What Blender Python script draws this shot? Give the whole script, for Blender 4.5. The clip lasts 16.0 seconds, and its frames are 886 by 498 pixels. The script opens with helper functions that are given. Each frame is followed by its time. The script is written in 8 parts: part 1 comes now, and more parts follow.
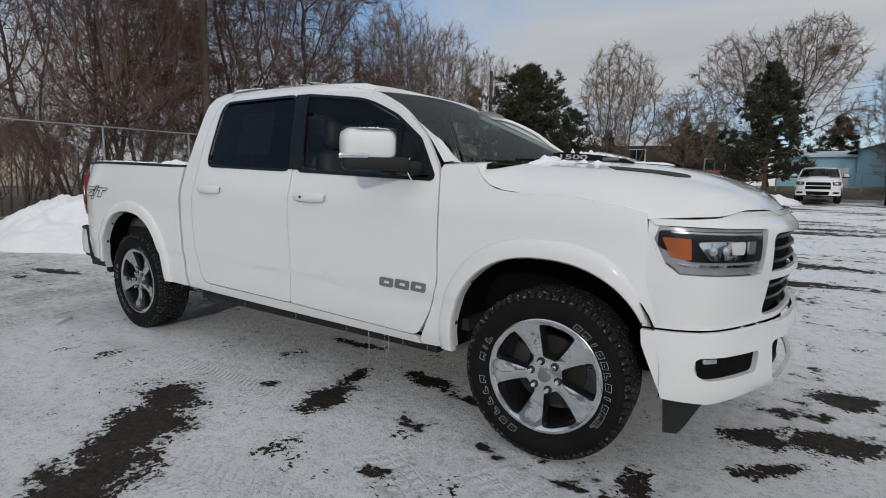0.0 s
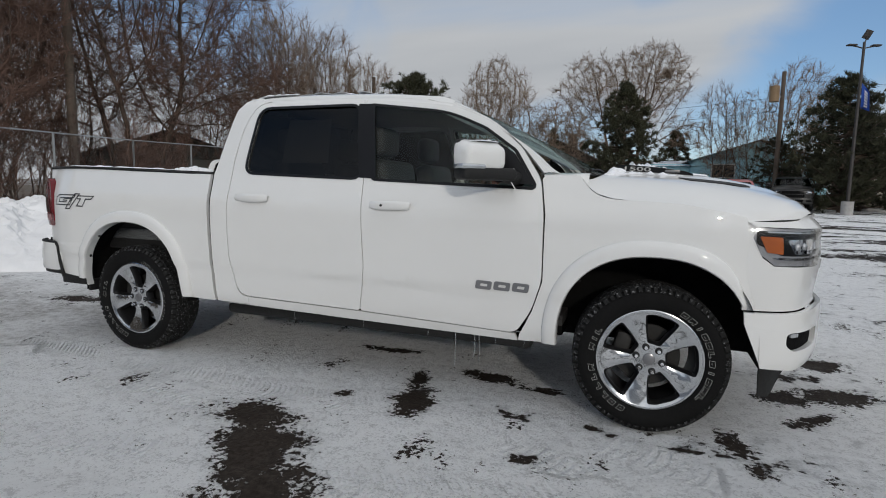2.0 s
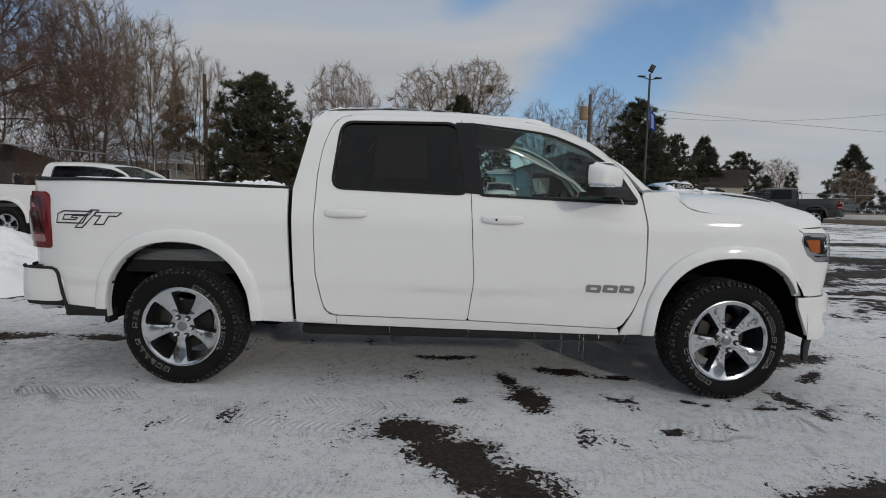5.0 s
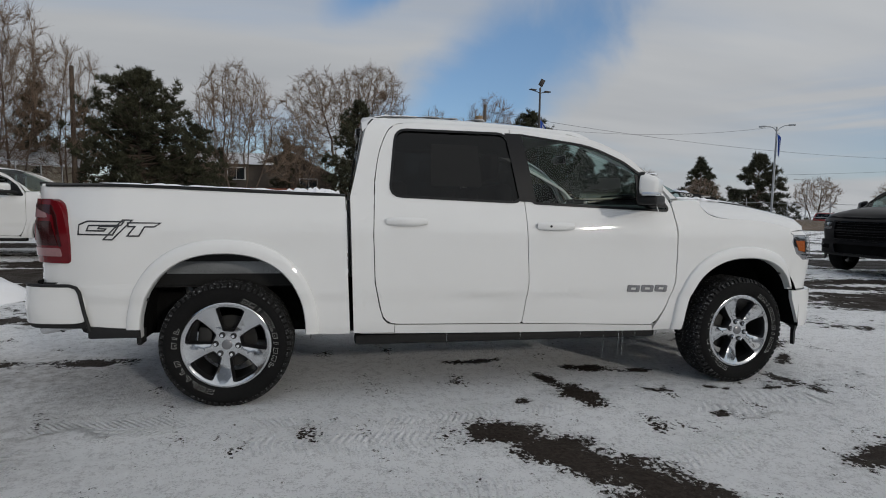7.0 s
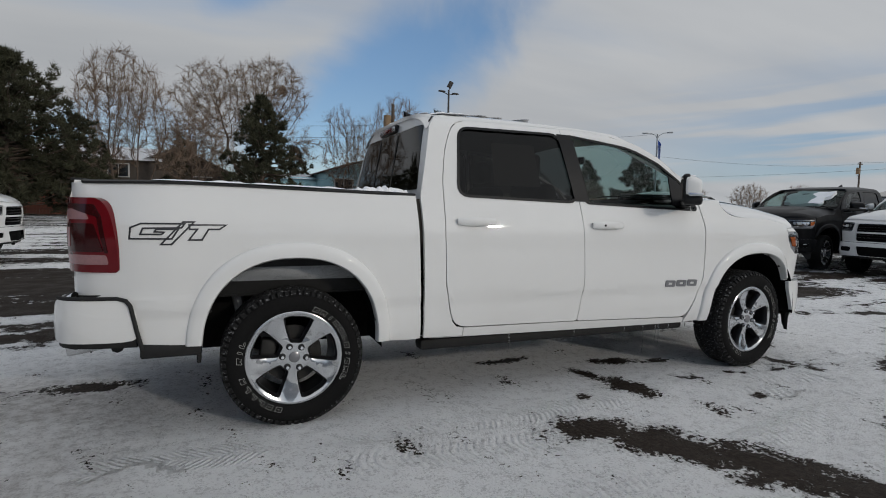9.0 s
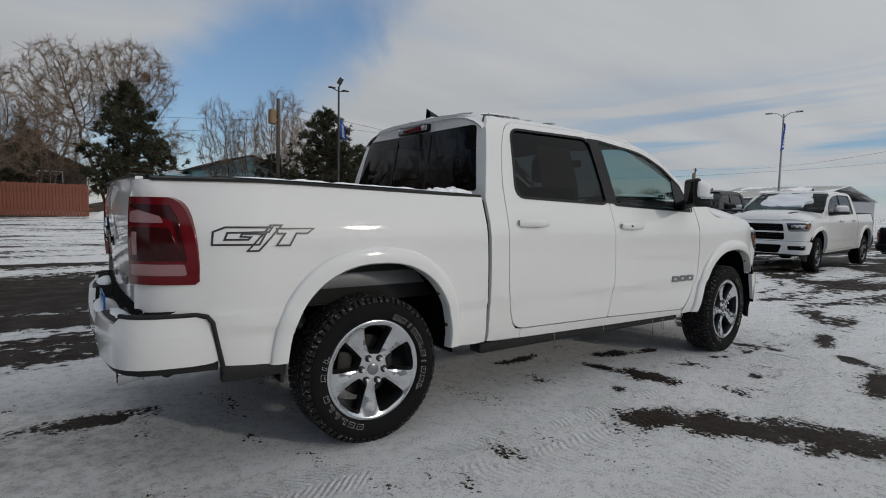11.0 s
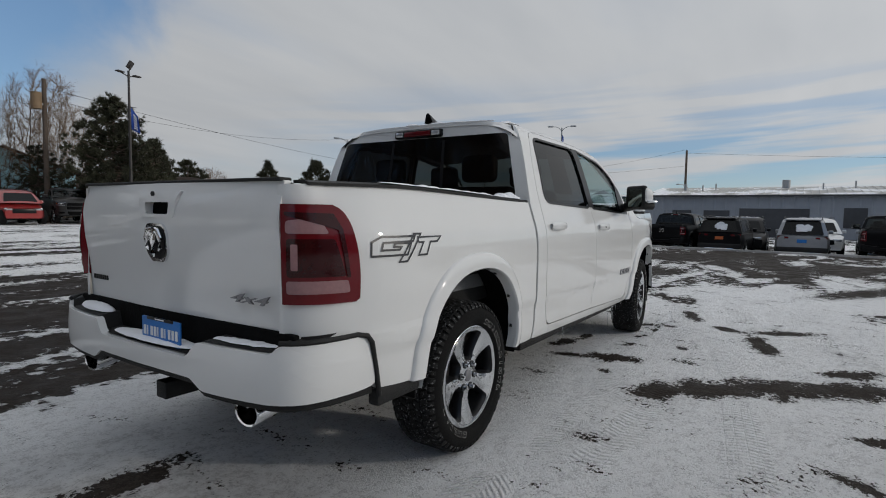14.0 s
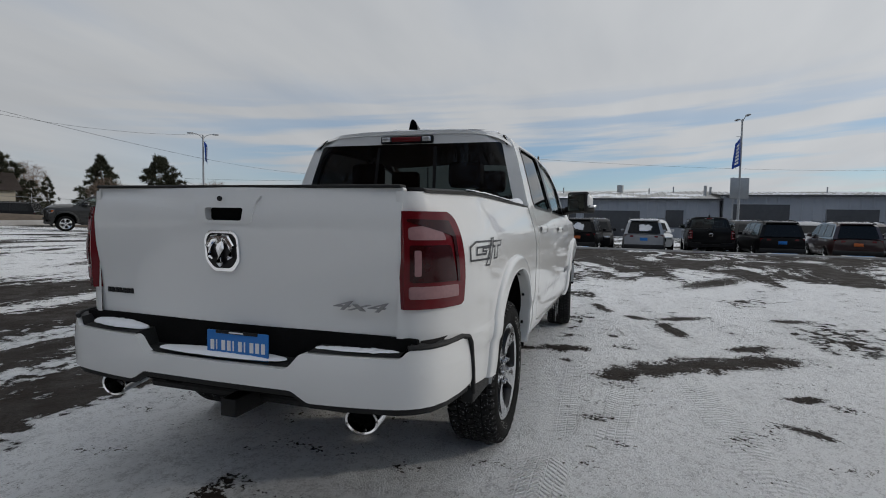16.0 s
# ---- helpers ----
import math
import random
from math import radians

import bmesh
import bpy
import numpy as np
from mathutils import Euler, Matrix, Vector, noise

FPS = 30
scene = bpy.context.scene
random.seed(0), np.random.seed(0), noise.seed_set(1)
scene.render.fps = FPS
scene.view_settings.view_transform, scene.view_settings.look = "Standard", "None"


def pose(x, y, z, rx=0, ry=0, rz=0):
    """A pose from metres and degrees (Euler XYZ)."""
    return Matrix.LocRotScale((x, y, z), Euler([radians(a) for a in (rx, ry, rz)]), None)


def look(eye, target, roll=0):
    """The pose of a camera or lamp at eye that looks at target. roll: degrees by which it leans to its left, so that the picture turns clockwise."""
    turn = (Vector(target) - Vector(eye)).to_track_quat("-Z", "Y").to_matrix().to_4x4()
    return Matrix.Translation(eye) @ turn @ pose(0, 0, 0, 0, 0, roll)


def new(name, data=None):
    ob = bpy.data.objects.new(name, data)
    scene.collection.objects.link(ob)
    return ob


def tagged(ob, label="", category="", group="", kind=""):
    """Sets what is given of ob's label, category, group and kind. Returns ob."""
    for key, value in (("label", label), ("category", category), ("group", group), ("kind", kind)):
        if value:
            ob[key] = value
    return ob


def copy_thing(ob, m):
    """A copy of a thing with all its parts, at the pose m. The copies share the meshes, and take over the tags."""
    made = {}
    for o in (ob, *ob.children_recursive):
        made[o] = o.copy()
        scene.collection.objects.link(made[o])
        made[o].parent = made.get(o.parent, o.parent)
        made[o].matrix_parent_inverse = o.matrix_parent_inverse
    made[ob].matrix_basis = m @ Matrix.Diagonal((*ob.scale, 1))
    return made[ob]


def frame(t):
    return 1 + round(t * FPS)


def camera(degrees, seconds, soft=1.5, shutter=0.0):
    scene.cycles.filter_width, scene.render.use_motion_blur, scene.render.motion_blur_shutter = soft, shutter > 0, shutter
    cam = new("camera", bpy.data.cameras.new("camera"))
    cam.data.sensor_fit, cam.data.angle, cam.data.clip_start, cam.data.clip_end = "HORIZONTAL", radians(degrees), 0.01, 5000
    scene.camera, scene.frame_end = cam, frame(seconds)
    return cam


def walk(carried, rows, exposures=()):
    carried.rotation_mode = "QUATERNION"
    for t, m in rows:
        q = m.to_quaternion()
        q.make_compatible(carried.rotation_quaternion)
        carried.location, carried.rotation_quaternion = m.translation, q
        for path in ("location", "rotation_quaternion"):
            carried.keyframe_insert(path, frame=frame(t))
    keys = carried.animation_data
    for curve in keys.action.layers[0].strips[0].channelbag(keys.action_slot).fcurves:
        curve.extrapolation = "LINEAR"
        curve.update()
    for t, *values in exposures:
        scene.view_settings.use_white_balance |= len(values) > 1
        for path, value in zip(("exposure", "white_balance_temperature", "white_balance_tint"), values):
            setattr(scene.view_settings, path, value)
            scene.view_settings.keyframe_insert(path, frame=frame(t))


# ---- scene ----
cam = camera(78.7, 16.0, 1.0)
PATH = [
    (0, (4.644, -3.238, 1.293), (3.528, -1.598, 1.037), 1.1),
    (0.5, (4.416, -3.444, 1.293), (3.406, -1.737, 1.041), 1.1),
    (1, (4.164, -3.666, 1.286), (3.257, -1.9, 1.046), 1.1),
    (1.5, (3.903, -3.844, 1.28), (3.103, -2.026, 1.048), 1.2),
    (2, (3.606, -3.991, 1.288), (2.919, -2.126, 1.061), 1.2),
    (2.5, (3.308, -4.141, 1.292), (2.725, -2.241, 1.069), 1.2),
    (3, (3.021, -4.289, 1.302), (2.529, -2.363, 1.088), 1.2),
    (3.5, (2.719, -4.387, 1.293), (2.326, -2.437, 1.085), 1.2),
    (4, (2.438, -4.471, 1.317), (2.159, -2.501, 1.11), 1.2),
    (6.5, (0.968, -4.564, 1.314), (1.248, -2.591, 1.141), 1.1),
    (7, (0.697, -4.524, 1.308), (1.074, -2.567, 1.143), 1.1),
    (7.5, (0.427, -4.424, 1.294), (0.905, -2.489, 1.129), 1.1),
    (8, (0.166, -4.329, 1.286), (0.739, -2.42, 1.12), 1.1),
    (8.5, (-0.112, -4.239, 1.283), (0.549, -2.358, 1.121), 1.1),
    (9, (-0.37, -4.14, 1.286), (0.38, -2.293, 1.128), 1.1),
    (11.5, (-1.579, -3.354, 1.274), (-0.313, -1.813, 1.125), 1.2),
    (12, (-1.78, -3.188, 1.274), (-0.399, -1.748, 1.128), 1.1),
    (12.5, (-1.984, -3.013, 1.285), (-0.508, -1.67, 1.144), 1.1),
    (13, (-2.156, -2.814, 1.275), (-0.612, -1.55, 1.138), 1.1),
    (13.5, (-2.32, -2.609, 1.275), (-0.718, -1.42, 1.139), 1.0),
    (14, (-2.478, -2.429, 1.272), (-0.814, -1.329, 1.138), 0.9),
    (14.5, (-2.652, -2.237, 1.291), (-0.922, -1.242, 1.158), 0.8),
    (15, (-2.768, -2.034, 1.279), (-0.98, -1.147, 1.15), 0.7),
    (15.5, (-2.903, -1.805, 1.291), (-1.055, -1.05, 1.162), 0.9),
    (16, (-3.03, -1.6, 1.279), (-1.137, -0.966, 1.157), 0.9),
]
walk(cam, [(t, look(eye, target, roll)) for t, eye, target, roll in PATH],
     [(0, 0.15, 6420, 9), (3.5, 0.03, 6560, 9), (8, -0.06, 6560, 9), (11.5, -0.07, 6600, 9), (16, -0.07, 6560, 9)])

# world, sun and exposure
SUN_AZ, SUN_EL = math.atan2(-0.88, 0.47), radians(17)
sun_dir = Vector((math.cos(SUN_AZ) * math.cos(SUN_EL), math.sin(SUN_AZ) * math.cos(SUN_EL), math.sin(SUN_EL)))
world = bpy.data.worlds.new("winter_sky")
scene.world = world
world.use_nodes = True
wn, wl = world.node_tree.nodes, world.node_tree.links
wn.clear()
sky = wn.new("ShaderNodeTexSky")
sky.sky_type, sky.sun_disc = "NISHITA", False
sky.sun_elevation, sky.sun_rotation = SUN_EL, math.pi / 2 - SUN_AZ
sky.altitude, sky.air_density, sky.dust_density, sky.ozone_density = 950, 1.0, 0.4, 1.5
coord = wn.new("ShaderNodeTexCoord")
norm = wn.new("ShaderNodeVectorMath")
norm.operation = "NORMALIZE"
wl.new(coord.outputs["Generated"], norm.inputs[0])
sep = wn.new("ShaderNodeSeparateXYZ")
wl.new(norm.outputs[0], sep.inputs[0])
# clouds lie on a flat layer: project the direction on it
up = wn.new("ShaderNodeMath")
up.operation = "ADD"
up.inputs[1].default_value = 0.16
wl.new(sep.outputs["Z"], up.inputs[0])
flat = wn.new("ShaderNodeVectorMath")
flat.operation = "DIVIDE"
wl.new(norm.outputs[0], flat.inputs[0])
comb = wn.new("ShaderNodeCombineXYZ")
for i in range(3):
    wl.new(up.outputs[0], comb.inputs[i])
wl.new(comb.outputs[0], flat.inputs[1])
turn = wn.new("ShaderNodeMapping")
turn.inputs["Rotation"].default_value = (0, 0, radians(-28))
turn.inputs["Scale"].default_value = (0.34, 1.0, 0.0)
turn.inputs["Location"].default_value = (0.35, 0.15, 0)
wl.new(flat.outputs[0], turn.inputs[0])
clouds = wn.new("ShaderNodeTexNoise")
clouds.inputs["Scale"].default_value, clouds.inputs["Detail"].default_value = 0.85, 6
clouds.inputs["Roughness"].default_value, clouds.inputs["Distortion"].default_value = 0.5, 0.35
wl.new(turn.outputs[0], clouds.inputs["Vector"])
cover = wn.new("ShaderNodeMapRange")
cover.interpolation_type = "SMOOTHSTEP"
cover.inputs["From Min"].default_value, cover.inputs["From Max"].default_value, cover.inputs["To Min"].default_value = 0.22, 0.46, 0.55
wl.new(clouds.outputs["Fac"], cover.inputs["Value"])
soft_noise = wn.new("ShaderNodeTexNoise")
soft_noise.inputs["Scale"].default_value, soft_noise.inputs["Detail"].default_value = 2.2, 4
wl.new(turn.outputs[0], soft_noise.inputs["Vector"])
tone = wn.new("ShaderNodeMixRGB")
tone.inputs[1].default_value, tone.inputs[2].default_value = (5.9, 6.25, 6.8, 1), (8.6, 8.8, 9.1, 1)
wl.new(soft_noise.outputs["Fac"], tone.inputs[0])
clear_air = wn.new("ShaderNodeVectorMath")
clear_air.operation = "SCALE"
clear_air.inputs["Scale"].default_value = 1.7
wl.new(sky.outputs[0], clear_air.inputs[0])
blend = wn.new("ShaderNodeMixRGB")
# clear gaps in the cloud, by bearing and height in degrees: centre, half sizes, lean
def sky_math(op, a, b=None, c=None):
    q = wn.new("ShaderNodeMath")
    q.operation = op
    for i, v in enumerate((a, b, c)):
        if isinstance(v, (int, float)):
            q.inputs[i].default_value = v
        elif v is not None:
            wl.new(v, q.inputs[i])
    return q.outputs[0]


bearing = sky_math("MULTIPLY", sky_math("ARCTAN2", sep.outputs["Y"], sep.outputs["X"]), 180 / math.pi)
rise = sky_math("MULTIPLY", sky_math("ARCSINE", sep.outputs["Z"]), 180 / math.pi)
wisp = wn.new("ShaderNodeTexNoise")
wisp.inputs["Scale"].default_value, wisp.inputs["Detail"].default_value, wisp.inputs["Roughness"].default_value = 5.0, 7, 0.55
wisp.inputs["Distortion"].default_value = 0.6
wl.new(norm.outputs[0], wisp.inputs["Vector"])
ragged_edge = sky_math("MULTIPLY_ADD", wisp.outputs["Fac"], 1.5, -0.75)
gap = None
# The last gap is out of view, added to dim and blue the tailgate.
for az, el, half_az, half_el, lean, deep in ((76, 11, 9, 12, -1.1, 1.0), (86, 21, 4, 3, -1.0, 1.0), (96, 4, 9, 4, 0.0, 0.75), (135, 19, 13, 9, 0.0, 0.9), (112, 3, 10, 4, 0.0, 0.5), (160, 20, 14, 8, 0.0, 0.6), (-158, 28, 38, 24, 0.0, 0.9)):
    up_off = sky_math("SUBTRACT", rise, el)
    side = sky_math("DIVIDE", sky_math("SUBTRACT", sky_math("SUBTRACT", bearing, az), sky_math("MULTIPLY", up_off, lean)), half_az)
    tall = sky_math("DIVIDE", up_off, half_el)
    far_off = sky_math("SQRT", sky_math("ADD", sky_math("MULTIPLY", side, side), sky_math("MULTIPLY", tall, tall)))
    hole = wn.new("ShaderNodeMapRange")
    hole.interpolation_type = "SMOOTHSTEP"
    for key, value in (("From Min", 1.45), ("From Max", 0.45), ("To Min", 0.0), ("To Max", deep)):
        hole.inputs[key].default_value = value
    wl.new(sky_math("ADD", far_off, ragged_edge), hole.inputs["Value"])
    gap = hole.outputs[0] if gap is None else sky_math("MAXIMUM", gap, hole.outputs[0])
# long low stripes of clear air beyond the workshop
stripe_at = wn.new("ShaderNodeCombineXYZ")
wl.new(sky_math("MULTIPLY", bearing, 0.022), stripe_at.inputs[0])
wl.new(sky_math("MULTIPLY_ADD", bearing, 0.018, sky_math("MULTIPLY", rise, 0.30)), stripe_at.inputs[1])
stripe = wn.new("ShaderNodeTexNoise")
stripe.inputs["Scale"].default_value, stripe.inputs["Detail"].default_value = 1.3, 5
wl.new(stripe_at.outputs[0], stripe.inputs["Vector"])
band = wn.new("ShaderNodeMapRange")
band.interpolation_type = "SMOOTHSTEP"
for key, value in (("From Min", 0.44), ("From Max", 0.57), ("To Min", 0.0), ("To Max", 1.0)):
    band.inputs[key].default_value = value
wl.new(stripe.outputs["Fac"], band.inputs["Value"])
low_sky = wn.new("ShaderNodeMapRange")
low_sky.interpolation_type = "SMOOTHSTEP"
for key, value in (("From Min", 15.0), ("From Max", 5.0)):
    low_sky.inputs[key].default_value = value
wl.new(rise, low_sky.inputs["Value"])
east = wn.new("ShaderNodeMapRange")
east.interpolation_type = "SMOOTHSTEP"
for key, value in (("From Min", 60.0), ("From Max", 25.0)):
    east.inputs[key].default_value = value
wl.new(bearing, east.inputs["Value"])
stripes = sky_math("MULTIPLY", band.outputs[0], sky_math("MULTIPLY", low_sky.outputs[0], east.outputs[0]))
thin_cloud = sky_math("SUBTRACT", 1.0, sky_math("MAXIMUM", gap, stripes))
veil = wn.new("ShaderNodeMath")
veil.operation = "MULTIPLY"
wl.new(cover.outputs[0], veil.inputs[0])
wl.new(thin_cloud, veil.inputs[1])
wl.new(veil.outputs[0], blend.inputs[0])
blue_air = wn.new("ShaderNodeMixRGB")
blue_air.inputs[0].default_value, blue_air.inputs[2].default_value = 0.45, (2.1, 4.3, 8.2, 1)
wl.new(clear_air.outputs[0], blue_air.inputs[1])
wl.new(blue_air.outputs[0], blend.inputs[1])
# cloud is brighter on the sun's side
sunward = wn.new("ShaderNodeVectorMath")
sunward.operation, sunward.inputs[1].default_value = "DOT_PRODUCT", sun_dir
wl.new(norm.outputs[0], sunward.inputs[0])
toward = sky_math("MAXIMUM", sunward.outputs["Value"], 0.0)
glow = sky_math("MULTIPLY_ADD", sunward.outputs["Value"], 0.14, sky_math("MULTIPLY_ADD", sky_math("MULTIPLY", toward, toward), 0.16, 0.98))
zenith = wn.new("ShaderNodeVectorMath")
zenith.operation = "SCALE"
wl.new(tone.outputs[0], zenith.inputs[0])
wl.new(sky_math("MULTIPLY_ADD", sky_math("MULTIPLY", sep.outputs["Z"], sky_math("MAXIMUM", sep.outputs["Z"], 0.0)), 0.45, glow), zenith.inputs["Scale"])
wl.new(zenith.outputs[0], blend.inputs[2])
back = wn.new("ShaderNodeBackground")
back.inputs["Strength"].default_value = 0.066
wl.new(blend.outputs[0], back.inputs["Color"])
wout = wn.new("ShaderNodeOutputWorld")
wl.new(back.outputs[0], wout.inputs[0])

sun_data = bpy.data.lights.new("sun", "SUN")
sun_data.energy, sun_data.angle, sun_data.color = 0.85, radians(3.0), (1.0, 0.93, 0.84)
sun = new("sun", sun_data)
sun.matrix_world = look(sun_dir * 60, (0, 0, 0))
scene.view_settings.exposure = 0.0


# materials
def material(name, color=(0.5, 0.5, 0.5), rough=0.5, metal=0.0, coat=0.0, grain=0.0, grain_scale=20.0, bump=0.0,
             bump_scale=60.0, spread=0.0, **extra):
    """A principled surface with variation at two scales and a fine bump."""
    m = bpy.data.materials.new(name)
    m.use_nodes = True
    n, l = m.node_tree.nodes, m.node_tree.links
    p = n["Principled BSDF"]
    p.inputs["Base Color"].default_value = (*color, 1)
    p.inputs["Roughness"].default_value, p.inputs["Metallic"].default_value = rough, metal
    p.inputs["Coat Weight"].default_value = coat
    p.inputs["Coat Roughness"].default_value = 0.03
    for key, value in extra.items():
        p.inputs[key.replace("_", " ")].default_value = value
    if grain or bump or spread:
        place = n.new("ShaderNodeTexCoord")
        if grain or spread:
            fine, wide = n.new("ShaderNodeTexNoise"), n.new("ShaderNodeTexNoise")
            fine.inputs["Scale"].default_value, wide.inputs["Scale"].default_value = grain_scale, grain_scale / 9
            fine.inputs["Detail"].default_value = wide.inputs["Detail"].default_value = 5
            l.new(place.outputs["Object"], fine.inputs["Vector"])
            l.new(place.outputs["Object"], wide.inputs["Vector"])
            add = n.new("ShaderNodeMath")
            l.new(fine.outputs["Fac"], add.inputs[0])
            l.new(wide.outputs["Fac"], add.inputs[1])
            total = add.outputs[0]
            if spread:
                info, each = n.new("ShaderNodeObjectInfo"), n.new("ShaderNodeMath")
                each.operation = "MULTIPLY_ADD"
                l.new(info.outputs["Random"], each.inputs[0])
                each.inputs[1].default_value = spread / max(grain, 0.01)
                l.new(total, each.inputs[2])
                total = each.outputs[0]
            span = n.new("ShaderNodeMapRange")
            span.inputs["From Min"].default_value, span.inputs["From Max"].default_value = 0.6, 1.4
            span.inputs["To Min"].default_value, span.inputs["To Max"].default_value = 1 - grain, 1 + grain
            span.clamp = False
            l.new(total, span.inputs["Value"])
            mul = n.new("ShaderNodeVectorMath")
            mul.operation = "SCALE"
            mul.inputs[0].default_value = color
            l.new(span.outputs[0], mul.inputs["Scale"])
            l.new(mul.outputs[0], p.inputs["Base Color"])
        if bump:
            rough_noise, b = n.new("ShaderNodeTexNoise"), n.new("ShaderNodeBump")
            rough_noise.inputs["Scale"].default_value, rough_noise.inputs["Detail"].default_value = bump_scale, 6
            l.new(place.outputs["Object"], rough_noise.inputs["Vector"])
            l.new(rough_noise.outputs["Fac"], b.inputs["Height"])
            b.inputs["Strength"].default_value, b.inputs["Distance"].default_value = bump, 0.01
            l.new(b.outputs[0], p.inputs["Normal"])
    return m


WHITE = material("white_car_paint", (0.74, 0.74, 0.73), 0.4, coat=1.0, Specular_IOR_Level=0.15, grain=0.015, grain_scale=4)
BLACK_PAINT = material("black_car_paint", (0.005, 0.005, 0.006), 0.4, coat=0.15, Specular_IOR_Level=0.12, grain=0.2, grain_scale=5)
GREY_PAINT = material("graphite_car_paint", (0.022, 0.021, 0.020), 0.4, metal=0.2, coat=0.4, grain=0.1, grain_scale=5)
SILVER_PAINT = material("silver_car_paint", (0.30, 0.31, 0.33), 0.35, metal=0.5, coat=1.0, grain=0.1, grain_scale=5)
RED_PAINT = material("red_car_paint", (0.30, 0.02, 0.02), 0.35, coat=1.0, grain=0.1, grain_scale=5)
MAROON_PAINT = material("maroon_car_paint", (0.028, 0.008, 0.008), 0.35, coat=1.0, grain=0.1, grain_scale=5)
BLACK_TRIM = material("black_gloss_trim", (0.009, 0.009, 0.010), 0.3, Specular_IOR_Level=0.22, grain=0.15, grain_scale=30)
BLACK_PLASTIC = material("black_plastic", (0.014, 0.014, 0.014), 0.6, Specular_IOR_Level=0.3, grain=0.25, grain_scale=40, bump=0.25, bump_scale=400)
WELL = material("dark_liner", (0.008, 0.008, 0.008), 0.95, Specular_IOR_Level=0.05, grain=0.3, grain_scale=12, bump=0.5, bump_scale=60)
TYRE = material("tyre_rubber", (0.008, 0.008, 0.008), 0.8, grain=0.25, grain_scale=60, bump=0.2, bump_scale=300, Specular_IOR_Level=0.12)
TREAD = material("snow_specked_tread", (0.018, 0.018, 0.018), 0.85, grain=0.3, grain_scale=40, Specular_IOR_Level=0.15)
tn, tl = TREAD.node_tree.nodes, TREAD.node_tree.links
fleck, fleck_edge, fleck_mix, fleck_place = (tn.new("ShaderNode" + k) for k in ("TexNoise", "MapRange", "MixRGB", "TexCoord"))
fleck.inputs["Scale"].default_value, fleck.inputs["Detail"].default_value = 75, 4
fleck_edge.inputs["From Min"].default_value, fleck_edge.inputs["From Max"].default_value, fleck_edge.inputs["To Max"].default_value = 0.58, 0.70, 0.28
tl.new(fleck_place.outputs["Object"], fleck.inputs["Vector"])
tl.new(fleck.outputs["Fac"], fleck_edge.inputs["Value"])
tl.new(fleck_edge.outputs[0], fleck_mix.inputs[0])
tl.new(tn["Principled BSDF"].inputs["Base Color"].links[0].from_socket, fleck_mix.inputs[1])
fleck_mix.inputs[2].default_value = (0.7, 0.71, 0.73, 1)
tl.new(fleck_mix.outputs[0], tn["Principled BSDF"].inputs["Base Color"])
LETTER = material("white_tyre_lettering", (0.42, 0.42, 0.41), 0.7, grain=0.2, grain_scale=80)
ALLOY = material("polished_alloy", (0.62, 0.63, 0.64), 0.14, metal=1.0, grain=0.06, grain_scale=30)
ALLOY_DARK = material("dark_alloy_pocket", (0.014, 0.014, 0.015), 0.3, metal=0.1, Specular_IOR_Level=0.4, grain=0.2, grain_scale=30)
MIRROR = material("mirror_glass", (0.45, 0.46, 0.47), 0.02, metal=1.0, grain=0.02)
CHROME = material("chrome", (0.82, 0.83, 0.85), 0.07, metal=1.0, grain=0.02)
STEEL = material("weathered_steel", (0.22, 0.22, 0.22), 0.45, metal=0.9, grain=0.2, grain_scale=20)
DISC = material("dull_brake_steel", (0.035, 0.034, 0.033), 0.6, metal=0.6, grain=0.3, grain_scale=20)
LAMP_HOUSING = material("silvered_lamp_housing", (0.36, 0.37, 0.39), 0.22, metal=0.4, grain=0.3, grain_scale=25)
GALV = material("galvanised_steel", (0.33, 0.34, 0.35), 0.5, metal=0.6, grain=0.15, grain_scale=15)
POLE_PAINT = material("bronze_pole_paint", (0.035, 0.03, 0.028), 0.5, grain=0.2, grain_scale=6)
RED_LENS = material("red_lens", (0.12, 0.003, 0.007), 0.12, coat=0.25, Specular_IOR_Level=0.3, grain=0.12, grain_scale=25)
RED_DARK = material("dark_red_lens", (0.030, 0.002, 0.003), 0.12, coat=0.25, Specular_IOR_Level=0.3, grain=0.12, grain_scale=25)
PINK_LENS = material("clear_reverse_lens", (0.30, 0.16, 0.165), 0.2, coat=0.25, grain=0.15, grain_scale=60)
CLEAR_LENS = material("clear_lamp_reflector", (0.62, 0.64, 0.66), 0.15, metal=0.7, grain=0.2, grain_scale=30)
AMBER = material("amber_reflector", (0.50, 0.13, 0.03), 0.2, coat=1.0, grain=0.2, grain_scale=60)
DECAL = material("dark_grey_decal", (0.03, 0.03, 0.035), 0.35, grain=0.2)
BADGE = material("satin_badge", (0.22, 0.22, 0.23), 0.3, metal=0.6, grain=0.1)
SEAT = material("dark_seat_leather", (0.03, 0.028, 0.027), 0.6, grain=0.2, grain_scale=20, bump=0.2, bump_scale=120)
LINING = material("pale_grey_headliner", (0.42, 0.41, 0.39), 0.9, grain=0.1, grain_scale=30)
WINDOW_DARK = material("dark_window_pane", (0.03, 0.035, 0.04), 0.08, coat=0.5, grain=0.2)
BLUE_PLATE = material("blue_plate", (0.012, 0.16, 0.50), 0.35, grain=0.1, grain_scale=20)
ORANGE_PLATE = material("orange_plate", (0.55, 0.13, 0.03), 0.4, grain=0.1)
WHITE_PRINT = material("white_print", (0.78, 0.78, 0.78), 0.5, grain=0.05)
